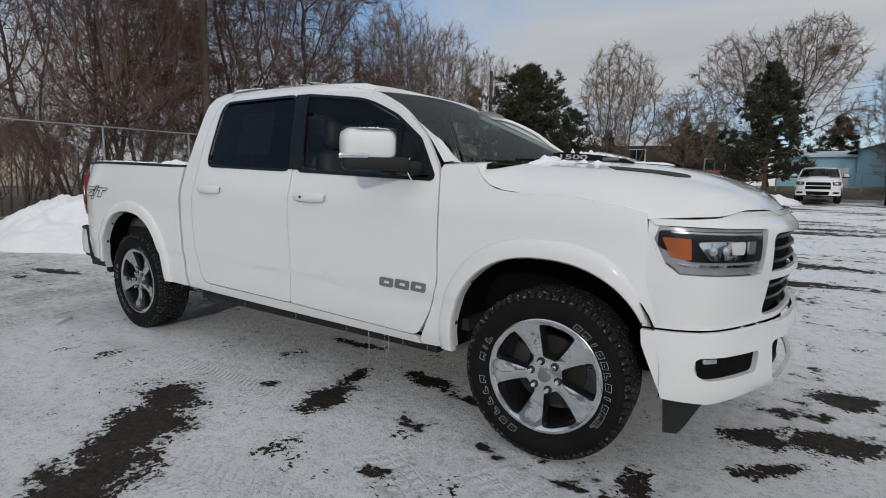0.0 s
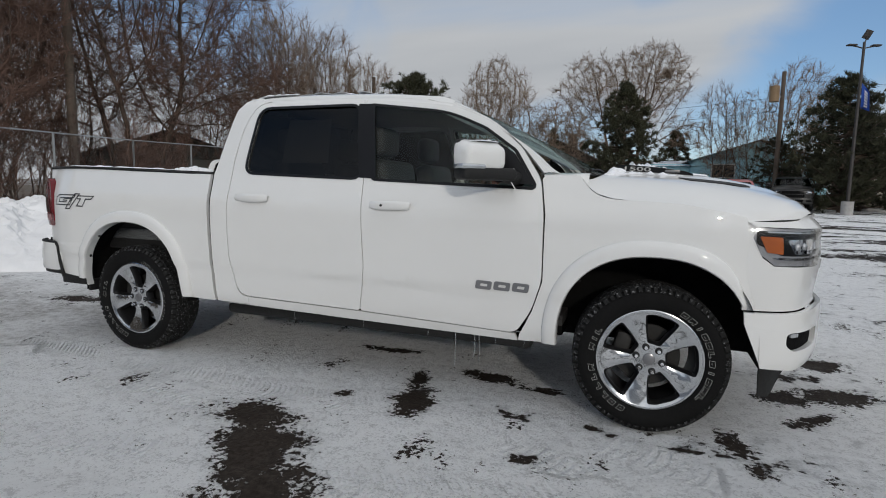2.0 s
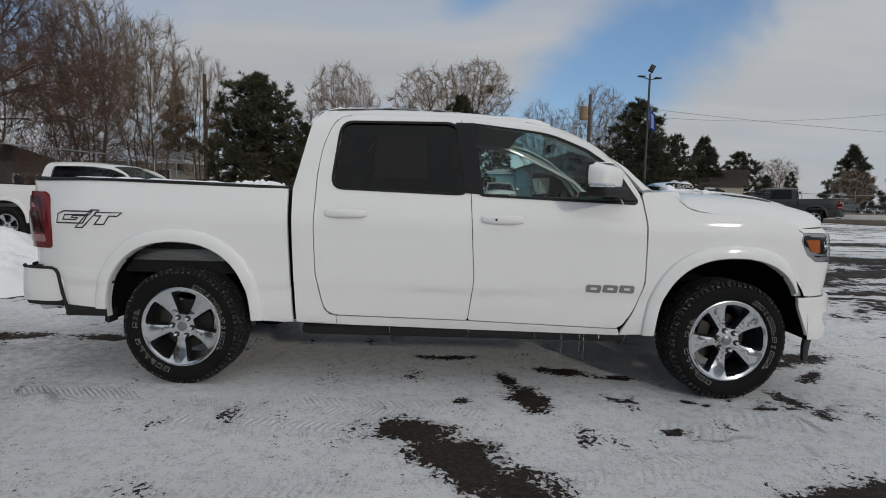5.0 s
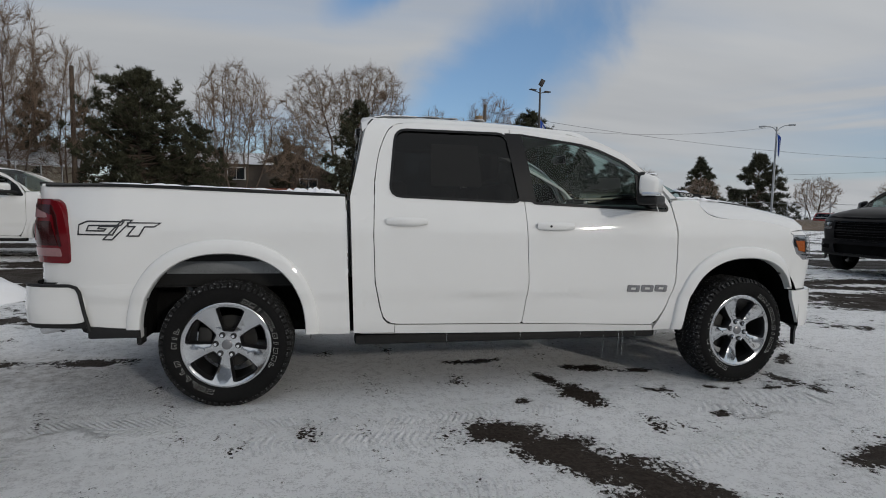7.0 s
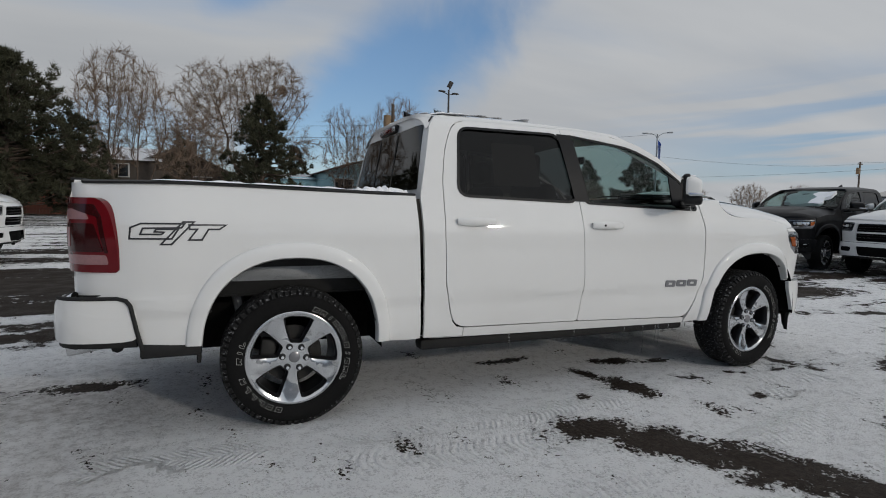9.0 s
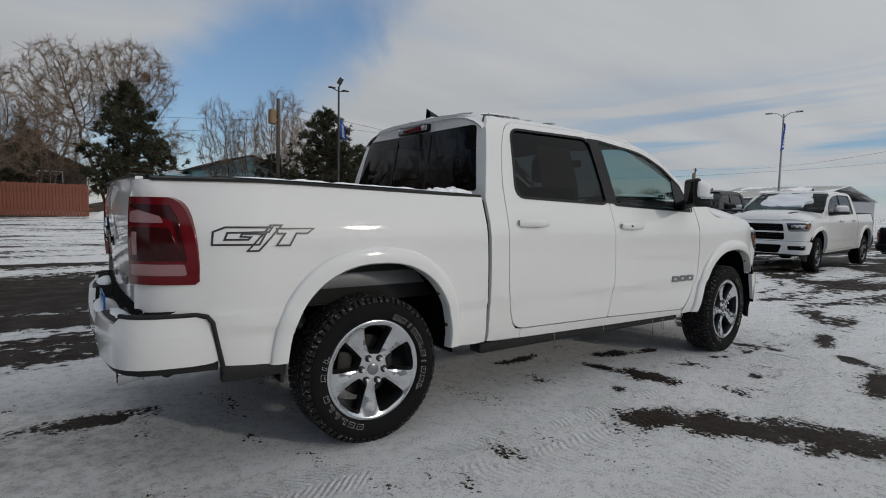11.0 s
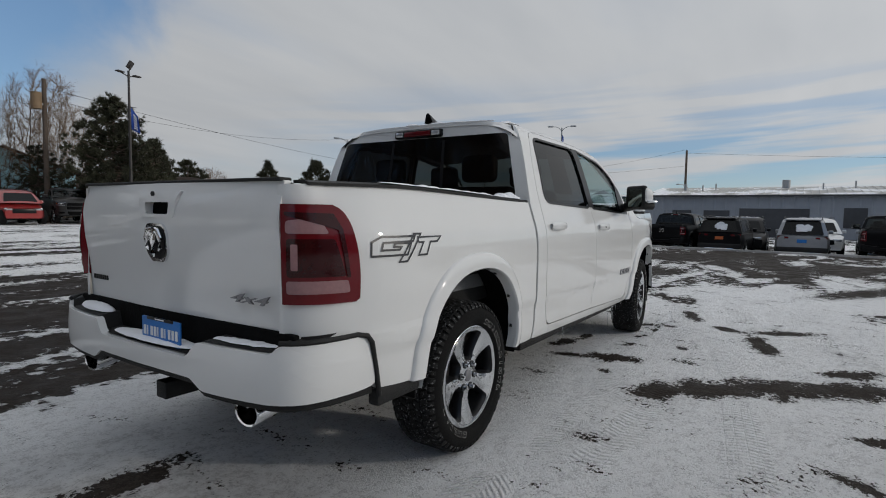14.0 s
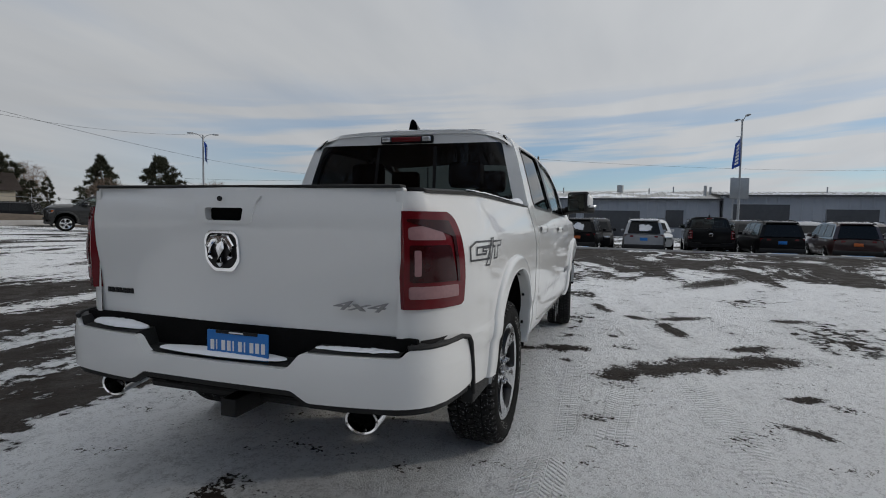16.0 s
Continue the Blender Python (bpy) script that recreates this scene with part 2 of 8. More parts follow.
BANNER = material("blue_banner_cloth", (0.012, 0.06, 0.32), 0.8, grain=0.15, grain_scale=6)
SNOW = material("snow", (0.86, 0.87, 0.90), 0.75, grain=0.05, grain_scale=8, bump=0.6, bump_scale=28)
DIRTY_SNOW = material("ploughed_snow", (0.78, 0.78, 0.79), 0.8, grain=0.10, grain_scale=3, bump=0.9, bump_scale=14)
BARK = material("grey_brown_bark", (0.095, 0.068, 0.052), 0.9, grain=0.35, grain_scale=6, bump=0.6, bump_scale=30)
TWIG = material("bare_twigs", (0.125, 0.074, 0.056), 0.9, grain=0.3, grain_scale=3, spread=0.2)
TAN_TWIG = material("tan_twigs", (0.185, 0.130, 0.092), 0.9, grain=0.3, grain_scale=3)
NEEDLE = material("pine_needles", (0.042, 0.043, 0.022), 0.85, grain=0.45, grain_scale=3)
BRICK_RED = material("red_slat_paint", (0.20, 0.07, 0.045), 0.8, grain=0.3, grain_scale=5)
ICE = material("icicle_ice", (0.9, 0.93, 0.95), 0.08, Transmission_Weight=0.9, IOR=1.31)


def glass(name, tint, rough=0.0, shine=0.9):
    """Car glass: a tinted sheet that lets part of the light straight through and mirrors the rest by Fresnel."""
    m = bpy.data.materials.new(name)
    m.use_nodes = True
    n, l = m.node_tree.nodes, m.node_tree.links
    n.clear()
    out, mix, clear, gloss = (n.new("ShaderNode" + k) for k in ("OutputMaterial", "MixShader", "BsdfTransparent", "BsdfGlossy"))
    clear.inputs["Color"].default_value = (*tint, 1)
    gloss.inputs["Roughness"].default_value = rough
    face, power, fres = n.new("ShaderNodeLayerWeight"), n.new("ShaderNodeMath"), n.new("ShaderNodeMath")
    face.inputs["Blend"].default_value = 0.5
    power.operation, power.inputs[1].default_value = "POWER", 5.0
    fres.operation, fres.inputs[1].default_value, fres.inputs[2].default_value = "MULTIPLY_ADD", shine, 0.03
    l.new(face.outputs["Facing"], power.inputs[0])
    l.new(power.outputs[0], fres.inputs[0])
    l.new(fres.outputs[0], mix.inputs[0])
    l.new(clear.outputs[0], mix.inputs[1])
    l.new(gloss.outputs[0], mix.inputs[2])
    l.new(mix.outputs[0], out.inputs[0])
    return m


SCREEN = glass("windscreen_glass", (0.40, 0.51, 0.50), 0.01, 0.26)
GLASS = glass("side_glass", (0.72, 0.80, 0.77), 0.01)
PRIVACY = glass("privacy_glass", (0.09, 0.09, 0.09), 0.01)
LENS = glass("lamp_lens", (0.85, 0.85, 0.85), 0.01)


# mesh helpers
def mesh_object(name, bm, mat, smooth=True):
    me = bpy.data.meshes.new(name)
    bm.normal_update()
    bm.to_mesh(me)
    bm.free()
    for mm in mat if isinstance(mat, (list, tuple)) else (mat,):
        me.materials.append(mm)
    if smooth:
        me.shade_smooth()
        me.set_sharp_from_angle(angle=radians(38))
    return new(name, me)


def part(name, bm, mat, parent, label="", smooth=True):
    ob = mesh_object(name, bm, mat, smooth)
    ob.parent = parent
    return tagged(ob, label)


def thing(name, label, category, group="", kind="", at=None):
    ob = new(name)
    ob.empty_display_size = 0.2
    if at is not None:
        ob.matrix_world = at
    return tagged(ob, label, category, group, kind)


def spline(xs, ys, x):
    """Smooth interpolation through knots, monotone enough for body lines."""
    x = min(max(x, xs[0]), xs[-1])
    k = min(max(int(np.searchsorted(xs, x)) - 1, 0), len(xs) - 2)
    d = [(ys[i + 1] - ys[i]) / (xs[i + 1] - xs[i]) for i in range(len(xs) - 1)]

    def slope(i):
        if i == 0:
            return d[0]
        if i == len(d):
            return d[-1]
        return 0.0 if d[i - 1] * d[i] <= 0 else 2 * d[i - 1] * d[i] / (d[i - 1] + d[i])
    h = xs[k + 1] - xs[k]
    s = (x - xs[k]) / h
    a, b = slope(k) * h, slope(k + 1) * h
    return ys[k] * (2 * s**3 - 3 * s**2 + 1) + a * (s**3 - 2 * s**2 + s) + ys[k + 1] * (3 * s**2 - 2 * s**3) + b * (s**3 - s**2)


def step(a, b, x):
    s = min(max((x - a) / (b - a), 0), 1)
    return s * s * (3 - 2 * s)


def rounded(points, radius, n=4):
    """A closed outline with its corners rounded; a point may carry its own radius."""
    out = []
    for i, p in enumerate(points):
        a, b, c = (Vector(q[:2]) for q in (points[i - 1], p, points[(i + 1) % len(points)]))
        r = p[2] if len(p) > 2 else radius
        u, v = (a - b), (c - b)
        r = min(r, u.length * 0.45, v.length * 0.45)
        if r < 1e-4:
            out.append(tuple(b))
            continue
        p0, p1 = b + u.normalized() * r, b + v.normalized() * r
        for k in range(n + 1):
            s = k / n
            q = p0 * (1 - s) ** 2 + b * 2 * s * (1 - s) + p1 * s * s
            out.append((q.x, q.y))
    return out


def sheet(outline, holes, lift, cell=0.05, flange=0.02, inward=None):
    """A panel cut from a plane by outline and holes, diced, and lifted onto a curved surface: lift(u, v) gives the point.
    Its edges turn inwards by flange along inward(u, v)."""
    bm = bmesh.new()
    for loop in (outline, *holes):
        vs = [bm.verts.new((u, v, 0)) for u, v in loop]
        for i in range(len(vs)):
            bm.edges.new((vs[i - 1], vs[i]))
    bmesh.ops.triangle_fill(bm, use_beauty=True, use_dissolve=False, edges=bm.edges[:], normal=(0, 0, 1))
    us, vs = [p[0] for p in outline], [p[1] for p in outline]
    for axis, lo, hi in ((0, min(us), max(us)), (1, min(vs), max(vs))):
        n = int((hi - lo) / cell)
        for k in range(1, n + 1):
            co, no = [0, 0, 0], [0, 0, 0]
            co[axis], no[axis] = lo + (hi - lo) * k / (n + 1), 1
            bmesh.ops.bisect_plane(bm, geom=bm.verts[:] + bm.edges[:] + bm.faces[:], plane_co=co, plane_no=no, dist=1e-4)
    bmesh.ops.remove_doubles(bm, verts=bm.verts[:], dist=0.0008)
    bmesh.ops.recalc_face_normals(bm, faces=bm.faces[:])
    rim = [e for e in bm.edges if len(e.link_faces) == 1]
    if flange:
        plane = {v: (v.co.x, v.co.y) for v in bm.verts}
        grown = bmesh.ops.extrude_edge_only(bm, edges=rim)["geom"]
        new_v = [g for g in grown if isinstance(g, bmesh.types.BMVert)]
        old = {}
        for v in new_v:
            old[v] = (v.co.x, v.co.y)
        for v in list(bm.verts):
            if v in old:
                q = Vector(lift(*old[v]))
                v.co = q + (inward(*old[v]) if inward else Vector((0, 0, 0))) * flange
            else:
                v.co = lift(*plane[v])
    else:
        for v in bm.verts:
            v.co = lift(v.co.x, v.co.y)
    return bm


def grid(us, vs, f, close=False):
    """A surface through f(u, v)."""
    bm = bmesh.new()
    rows = [[bm.verts.new(f(u, v)) for v in vs] for u in us]
    for a in range(len(us) - 1):
        for b in range(len(vs) - (0 if close else 1)):
            c = (b + 1) % len(vs)
            bm.faces.new((rows[a][b], rows[a + 1][b], rows[a + 1][c], rows[a][c]))
    return bm


def add_box(bm, lo, hi, bevel=0.0, seg=2, m=None):
    d = [hi[i] - lo[i] for i in range(3)]
    c = [(hi[i] + lo[i]) / 2 for i in range(3)]
    t = (m or Matrix()) @ Matrix.Translation(c) @ Matrix.Diagonal((*d, 1))
    made = bmesh.ops.create_cube(bm, size=1, matrix=t)["verts"]
    if bevel:
        edges = list({e for v in made for e in v.link_edges})
        bmesh.ops.bevel(bm, geom=edges, offset=bevel, segments=seg, affect="EDGES", profile=0.5, clamp_overlap=True)
    return bm


def box(lo, hi, bevel=0.0, seg=2):
    return add_box(bmesh.new(), lo, hi, bevel, seg)


def add_tube(bm, a, b, ra, rb=None, n=10, caps=True):
    a, b = Vector(a), Vector(b)
    d = b - a
    m = Matrix.Translation((a + b) / 2) @ d.to_track_quat("Z", "Y").to_matrix().to_4x4()
    bmesh.ops.create_cone(bm, cap_ends=caps, segments=n, radius1=ra, radius2=ra if rb is None else rb, depth=d.length, matrix=m)
    return bm


def tube(a, b, ra, rb=None, n=10):
    return add_tube(bmesh.new(), a, b, ra, rb, n)


def add_path(bm, pts, r, n=8):
    """A round bar along points; r may be one radius or one for each point."""
    rings = []
    pts = [Vector(p) for p in pts]
    for i, p in enumerate(pts):
        d = (pts[min(i + 1, len(pts) - 1)] - pts[max(i - 1, 0)]).normalized()
        q = d.to_track_quat("Z", "Y")
        ri = r[i] if isinstance(r, (list, tuple)) else r
        rings.append([bm.verts.new(p + q @ Vector((ri * math.cos(2 * math.pi * k / n), ri * math.sin(2 * math.pi * k / n), 0))) for k in range(n)])
    for a, b in zip(rings, rings[1:]):
        for k in range(n):
            bm.faces.new((a[k], a[(k + 1) % n], b[(k + 1) % n], b[k]))
    for ring, rev in ((rings[0], True), (rings[-1], False)):
        bm.faces.new(ring[::-1] if rev else ring)
    return bm


def rod(pts, r, n=8):
    return add_path(bmesh.new(), pts, r, n)


def lathe(profile, n=48, axis="Y"):
    """Turns (radius, along) pairs round the axis."""
    def f(a, i):
        r, s = profile[i]
        c, d = r * math.cos(a), r * math.sin(a)
        return (c, s, d) if axis == "Y" else (c, d, s)
    return grid([2 * math.pi * k / n for k in range(n + 1)], range(len(profile)), f)


# the pickup: x ahead, y to its left, the rear axle over the origin
PROFILE_Z = [0.36, 0.42, 0.50, 0.60, 0.675, 0.71, 0.82, 0.96, 1.08, 1.17, 1.245, 1.31, 1.37, 1.60, 1.80, 1.86, 1.93]
PROFILE_W = [0.925, 0.965, 0.992, 1.002, 1.004, 1.016, 1.019, 1.022, 1.020, 1.010, 0.988, 0.968, 0.950, 0.886, 0.818, 0.775, 0.66]
ARCHES = ((0.0, 0.465, 0.487, 0.515), (3.672, 0.445, 0.487, 0.508))


def arch_norm(x, z, a):
    xc, zc, rx, rz = a
    return ((abs(x - xc) / rx) ** 2.3 + (max(z - zc, 0) / rz) ** 2.3) ** (1 / 2.3)


def flare(x, z):
    """How far the flank swells towards the wheel openings."""
    return max(0.012 * (1 - step(0.98, 1.22, arch_norm(x, z, a))) for a in ARCHES)


def half_width(x, z):
    w = spline(PROFILE_Z, PROFILE_W, z)
    w += step(-0.95, -1.105, x) * spline([1.20, 1.31, 1.37], [0.0, 0.043, 0.060], z)
    w += 0.006 * step(0.790, 0.770, z) * (1 - step(-0.46, -0.40, x))
    w -= spline([-1.14, -1.10, -1.06, -1.0, -0.88, -0.75, -0.6, 0.0], [0.30, 0.215, 0.155, 0.105, 0.055, 0.018, 0.0, 0.0], x)
    w -= spline([3.7, 3.9, 4.05, 4.2, 4.33, 4.42, 4.50], [0.0, 0.012, 0.04, 0.09, 0.17, 0.27, 0.42], x) if z < 1.3 else 0
    return w + flare(x, z)


def arch_points(a, z0, z1, n=28):
    """The edge of a wheel opening from its front foot at z0 over the top to its rear foot at z1."""
    xc, zc, rx, rz = a
    pts = [(xc + rx, z0)]
    for k in range(n + 1):
        t = math.pi * k / n
        c, s = math.cos(t), math.sin(t)
        pts.append((xc + rx * math.copysign(abs(c) ** (2 / 2.3), c), zc + rz * abs(s) ** (2 / 2.3)))
    return pts + [(xc - rx, z1)]


def side_lift(sign, out=0.0):
    return lambda x, z: (x, sign * (half_width(x, z) + out), z)


def side_in(sign):
    return lambda x, z: Vector((0, -sign, 0))


def hood_edge(x):
    return spline([3.27, 3.30, 3.335, 3.385, 3.44, 3.62, 3.83, 4.0, 4.12], [1.372, 1.335, 1.295, 1.264, 1.250, 1.233, 1.218, 1.186, 1.155], x)


def side_part(truck, name, outline, sign, mat, holes=(), out=0.0, cell=0.05, flange=0.025, label=""):
    return part(name, sheet(outline, holes, side_lift(sign, out), cell, flange, side_in(sign)), mat, truck, label)


REAR_WINDOW = rounded([(1.03, 1.365), (1.93, 1.338), (1.845, 1.802), (1.075, 1.800)], 0.07)
FRONT_WINDOW = rounded([(2.015, 1.336), (3.03, 1.300, 0.02), (2.90, 1.50), (2.71, 1.632), (2.47, 1.735, 0.15), (1.925, 1.800)], 0.02)


def grow(pts, d):
    """An outline moved outwards by d, for one that is roughly convex."""
    c = Vector((sum(p[0] for p in pts) / len(pts), sum(p[1] for p in pts) / len(pts)))
    out = []
    for i, p in enumerate(pts):
        a, b = Vector(pts[i - 1]), Vector(pts[(i + 1) % len(pts)])
        t = (b - a)
        if t.length < 1e-6:
            out.append(p)
            continue
        nrm = Vector((t.y, -t.x)).normalized()
        if nrm.dot(Vector(p) - c) < 0:
            nrm = -nrm
        q = Vector(p) + nrm * d
        out.append((q.x, q.y))
    return out


def flank(x, z):
    """The flank's half width, carried on round the nose."""
    w = half_width(min(x, 4.10), z)
    return w if x < 4.10 else w + spline([4.10, 4.15, 4.20, 4.25, 4.30, 4.345], [0.0, -0.006, -0.015, -0.033, -0.052, -0.078], x)


def build_side(truck, s):
    """All that belongs to one flank; s is -1 on the right."""
    bed = [(-1.105, 1.372), (-0.6, 1.378), (0.1, 1.362), (0.733, 1.345), (0.768, 0.452), (0.70, 0.448), (0.60, 0.452)]
    bed += arch_points(ARCHES[0], 0.458, 0.516)
    bed += [(-0.55, 0.520), (-0.772, 0.534), (-0.852, 0.772), (-1.105, 0.782)]
    side_part(truck, "bedside", bed, s, WHITE, cell=0.03)
    # cab corner between the bed and the rear door
    corner = [(0.792, 0.452), (1.06, 0.4485), (1.06, 0.504), (1.015, 0.511), (0.982, 0.545), (0.958, 0.62), (0.924, 0.79), (0.9125, 1.10), (0.920, 1.45), (0.937, 1.566), (0.955, 1.658), (0.987, 1.746), (1.019, 1.806), (1.050, 1.835),
              (1.089, 1.852), (1.12, 1.857), (1.06, 1.876), (1.00, 1.895), (0.93, 1.885), (0.865, 1.80), (0.80, 1.50), (0.765, 1.345)]
    side_part(truck, "cab_corner", corner, s, WHITE)
    door = rounded([(0.99, 0.512, 0.09), (1.941, 0.495, 0.02), (1.979, 0.775), (1.965, 0.986), (1.949, 1.32), (1.871, 1.846, 0.01), (1.04, 1.852, 0.12),
                    (0.955, 1.66, 0.1), (0.926, 1.45), (0.918, 1.10), (0.930, 0.79)], 0.05)
    d = side_part(truck, "rear_door", door, s, WHITE, [REAR_WINDOW])
    glass_parts(d, REAR_WINDOW, s, PRIVACY, grow(REAR_WINDOW, 0.017))
    handle(d, 1.13, 1.188, s)
    door = rounded([(1.946, 0.495, 0.02), (2.955, 0.462, 0.05), (3.040, 0.60), (3.096, 0.775), (3.094, 1.15), (3.062, 1.345, 0.05), (2.93, 1.535), (2.73, 1.685),
                    (2.49, 1.785, 0.15), (1.876, 1.846, 0.01), (1.954, 1.32), (1.970, 0.986), (1.984, 0.775)], 0.05)
    d = side_part(truck, "front_door", door, s, WHITE, [FRONT_WINDOW])
    glass_parts(d, FRONT_WINDOW, s, GLASS, grow(FRONT_WINDOW, 0.017))
    handle(d, 2.16, 1.168, s)
    # black pillar applique between the windows
    part("pillar_trim", sheet(rounded([(1.915, 1.338), (2.035, 1.334), (1.955, 1.812), (1.835, 1.815)], 0.01), [], side_lift(s, 0.005), 0.06, 0.01, side_in(s)), BLACK_TRIM, d)
    # quarter sail in front of the window, behind the mirror
    part("mirror_sail", sheet(rounded([(2.80, 1.322), (3.025, 1.312), (2.90, 1.49), (2.80, 1.555)], 0.015), [], side_lift(s, 0.006), 0.05, 0.01, side_in(s)), BLACK_TRIM, d)
    mirror(d, s)
    badge(d, 2.715, 0.71, 0.325, 0.050, s)
    # fender
    fender = [(2.968, 0.415), (2.974, 0.452), (3.005, 0.512), (3.047, 0.60), (3.103, 0.775), (3.104, 1.15), (3.072, 1.345)]
    fender += [(3.085, 1.366), (3.17, 1.368)] + [(x, hood_edge(x) - 0.003 + 0.010 * step(3.48, 3.66, x)) for x in (3.27, 3.285, 3.30, 3.317, 3.335, 3.36, 3.385, 3.41, 3.44, 3.5, 3.62, 3.8, 4.0, 4.09)]
    fender += [(4.10, 1.10), (4.13, 0.95), (4.16, 0.703)]
    fender += [p for p in arch_points(ARCHES[1], 0.703, 0.425) if p[0] < 4.15 and (p[1] > 0.70 or p[0] < 3.6)]
    side_part(truck, "fender", fender, s, WHITE, cell=0.03)
    part("fender_top", grid([3.075 + 0.245 * k / 8 for k in range(9)], range(4), lambda x, k: (x, s * (half_width(x, 1.366) - 0.004, 0.925, 0.88, 0.80)[k], (1.363, 1.371, 1.380, 1.386)[k] - (0.06 * step(3.27, 3.33, x) if k == 0 else 0.0))), WHITE, truck)
    # sill
    side_part(truck, "rocker_panel", [(0.782, 0.447), (1.064, 0.445), (1.064, 0.503), (1.94, 0.489), (2.95, 0.456), (2.963, 0.412), (1.8, 0.428)], s, WHITE)
    part("side_step", box((0.80, s * 0.84 - 0.06, 0.345), (3.03, s * 0.84 + 0.06, 0.42), 0.025), BLACK_PLASTIC, truck)
    # black cap on the bed rail
    part("bed_rail_cap", sheet(rounded([(-1.045, -0.006), (0.735, -0.006), (0.735, 0.075), (-1.045, 0.075)], 0.01), [],
                               lambda x, v: (x, s * (min(half_width(x, 1.36), 0.951) - v), spline([-1.1, -0.6, 0.1, 0.74], [1.387, 1.393, 1.377, 1.360], x) - (0.010 * step(0.010, -0.010, v)) + 0.002),
                               0.05, 0.012, lambda x, v: Vector((0, 0, -1))), BLACK_PLASTIC, truck)
    # inner bed wall and lip of the wheel openings
    part("bed_wall", box((-0.98, s * 0.80 - 0.02, 0.75), (0.74, s * 0.80 + 0.02, 1.345), 0.01), BLACK_PLASTIC, truck)
    for a, nm in zip(ARCHES, ("rear_wheel_liner", "front_wheel_liner")):
        pts = arch_points(a, 0.42, 0.42, 24)
        big = [(a[0] + (x - a[0]) * 1.06, 0.42 if z < 0.43 else z + 0.03) for x, z in pts]
        bm = grid(range(len(big)), (0.99, 0.93, 0.8, 0.62), lambda i, w: (big[i][0], s * w, big[i][1]))
        part(nm, bm, WELL, truck)
        part("liner_back", box((a[0] - 0.55, s * 0.60 - 0.01, 0.40), (a[0] + 0.55, s * 0.60 + 0.01, 1.05)), WELL, truck)
    # raised mouldings round the wheel openings, ending on the front bumper
    for a in ARCHES:
        front = a is ARCHES[1]
        rows = ((0.996, -0.020), (0.998, 0.010), (1.008, 0.019), (1.03, 0.021), (1.10, 0.020), (1.145, 0.018), (1.160, 0.012), (1.168, 0.002), (1.170, -0.012))
        feet = (0.458, 0.516) if not front else (0.702, 0.42)
        ring = [p for p in arch_points((0, 0, 1, 1), 0, 0, 60)[1:-1]]

        def place(i, j):
            k, out = rows[j]
            u, v = ring[i]
            x, z = a[0] + a[2] * k * u, a[1] + a[3] * k * v
            if front and u > 0:
                k = 1 + (k - 1) * (0.22 + 0.78 * step(0.50, 0.95, v))
                x, z = a[0] + a[2] * k * u, a[1] + a[3] * k * v
                out *= 0.45 + 0.55 * step(0.50, 0.80, v)
            foot = feet[0] if u > 0 else feet[1]
            if z < foot or v < 1e-6:
                z = foot
            return (x, s * (flank(x, z) + out), z)
        keep = [i for i, (u, v) in enumerate(ring) if a[1] + a[3] * v > (feet[0] if u > 0 else feet[1]) + 0.01 or i in (0, len(ring) - 1)]
        if front:
            keep = [i for i in keep if i > 0 or feet[0] < a[1]]
        part("arch_moulding", grid(keep, range(len(rows)), place), WHITE, truck)
    # grey inner lip with clips along the wheel openings
    for a in ARCHES:
        pts = arch_points(a, 0.46, 0.48, 30)
        if a is ARCHES[1]:
            pts = [p for p in pts if p[1] > 0.70 or p[0] < 3.6]
        bm = grid(range(len(pts)), (0.0, 0.055), lambda i, w: (pts[i][0] - 0.002 * (pts[i][0] - a[0]), s * (flank(*pts[i]) + 0.006 - w), pts[i][1] - 0.004))
        lip = part("arch_lip", bm, WHITE, truck)
        for k in (3, 7, 12, 18, 23, 27):
            if k < len(pts):
                x, z = pts[k]
                part("clip", tube((x - 0.012 * (x - a[0]), s * (half_width(x, z) - 0.033), z - 0.012), (x + 0.004 * (x - a[0]), s * (half_width(x, z) - 0.033), z + 0.004), 0.009, n=8), BLACK_PLASTIC, lip)
    taillight(truck, s)
    decal(truck, s)


def glass_parts(door, outline, s, mat, frame_line):
    part("window_seal", sheet(frame_line, [outline], side_lift(s, 0.004), 0.06, 0.02, side_in(s)), BLACK_TRIM, door)
    pane = part("window_glass", sheet(grow(outline, 0.006), [], side_lift(s, -0.010), 0.08, 0.0), mat, door)
    pane.visible_shadow = False


def handle(door, x, z, s):
    y = half_width(x, z)
    cup = part("handle_cup", sheet(rounded([(x - 0.12, z - 0.033), (x + 0.12, z - 0.033), (x + 0.12, z + 0.025), (x - 0.12, z + 0.025)], 0.02), [], side_lift(s, 0.002), 0.05, 0.004, side_in(s)), WHITE, door)
    bm = grid([k / 16 for k in range(17)], [2 * math.pi * k / 10 for k in range(10)],
              lambda u, a: (x - 0.135 + 0.27 * u, s * (y + 0.004 + 0.026 * math.sin(math.pi * min(max(u, 0.02), 0.98)) ** 0.5 + 0.010 * math.sin(a)),
                            z + 0.004 + 0.027 * math.cos(a) * (0.7 + 0.3 * math.sin(math.pi * u) ** 0.4)), close=True)
    for ends in (bm.verts[:10], bm.verts[160:170]):
        bm.verts.ensure_lookup_table()
    part("door_handle", bm, WHITE, door)
    if x > 2 and s < 0:
        part("lock_cylinder", tube((x - 0.045, s * (y + 0.038), z + 0.004), (x - 0.045, s * (y + 0.042), z + 0.004), 0.008, n=12), BLACK_PLASTIC, door)


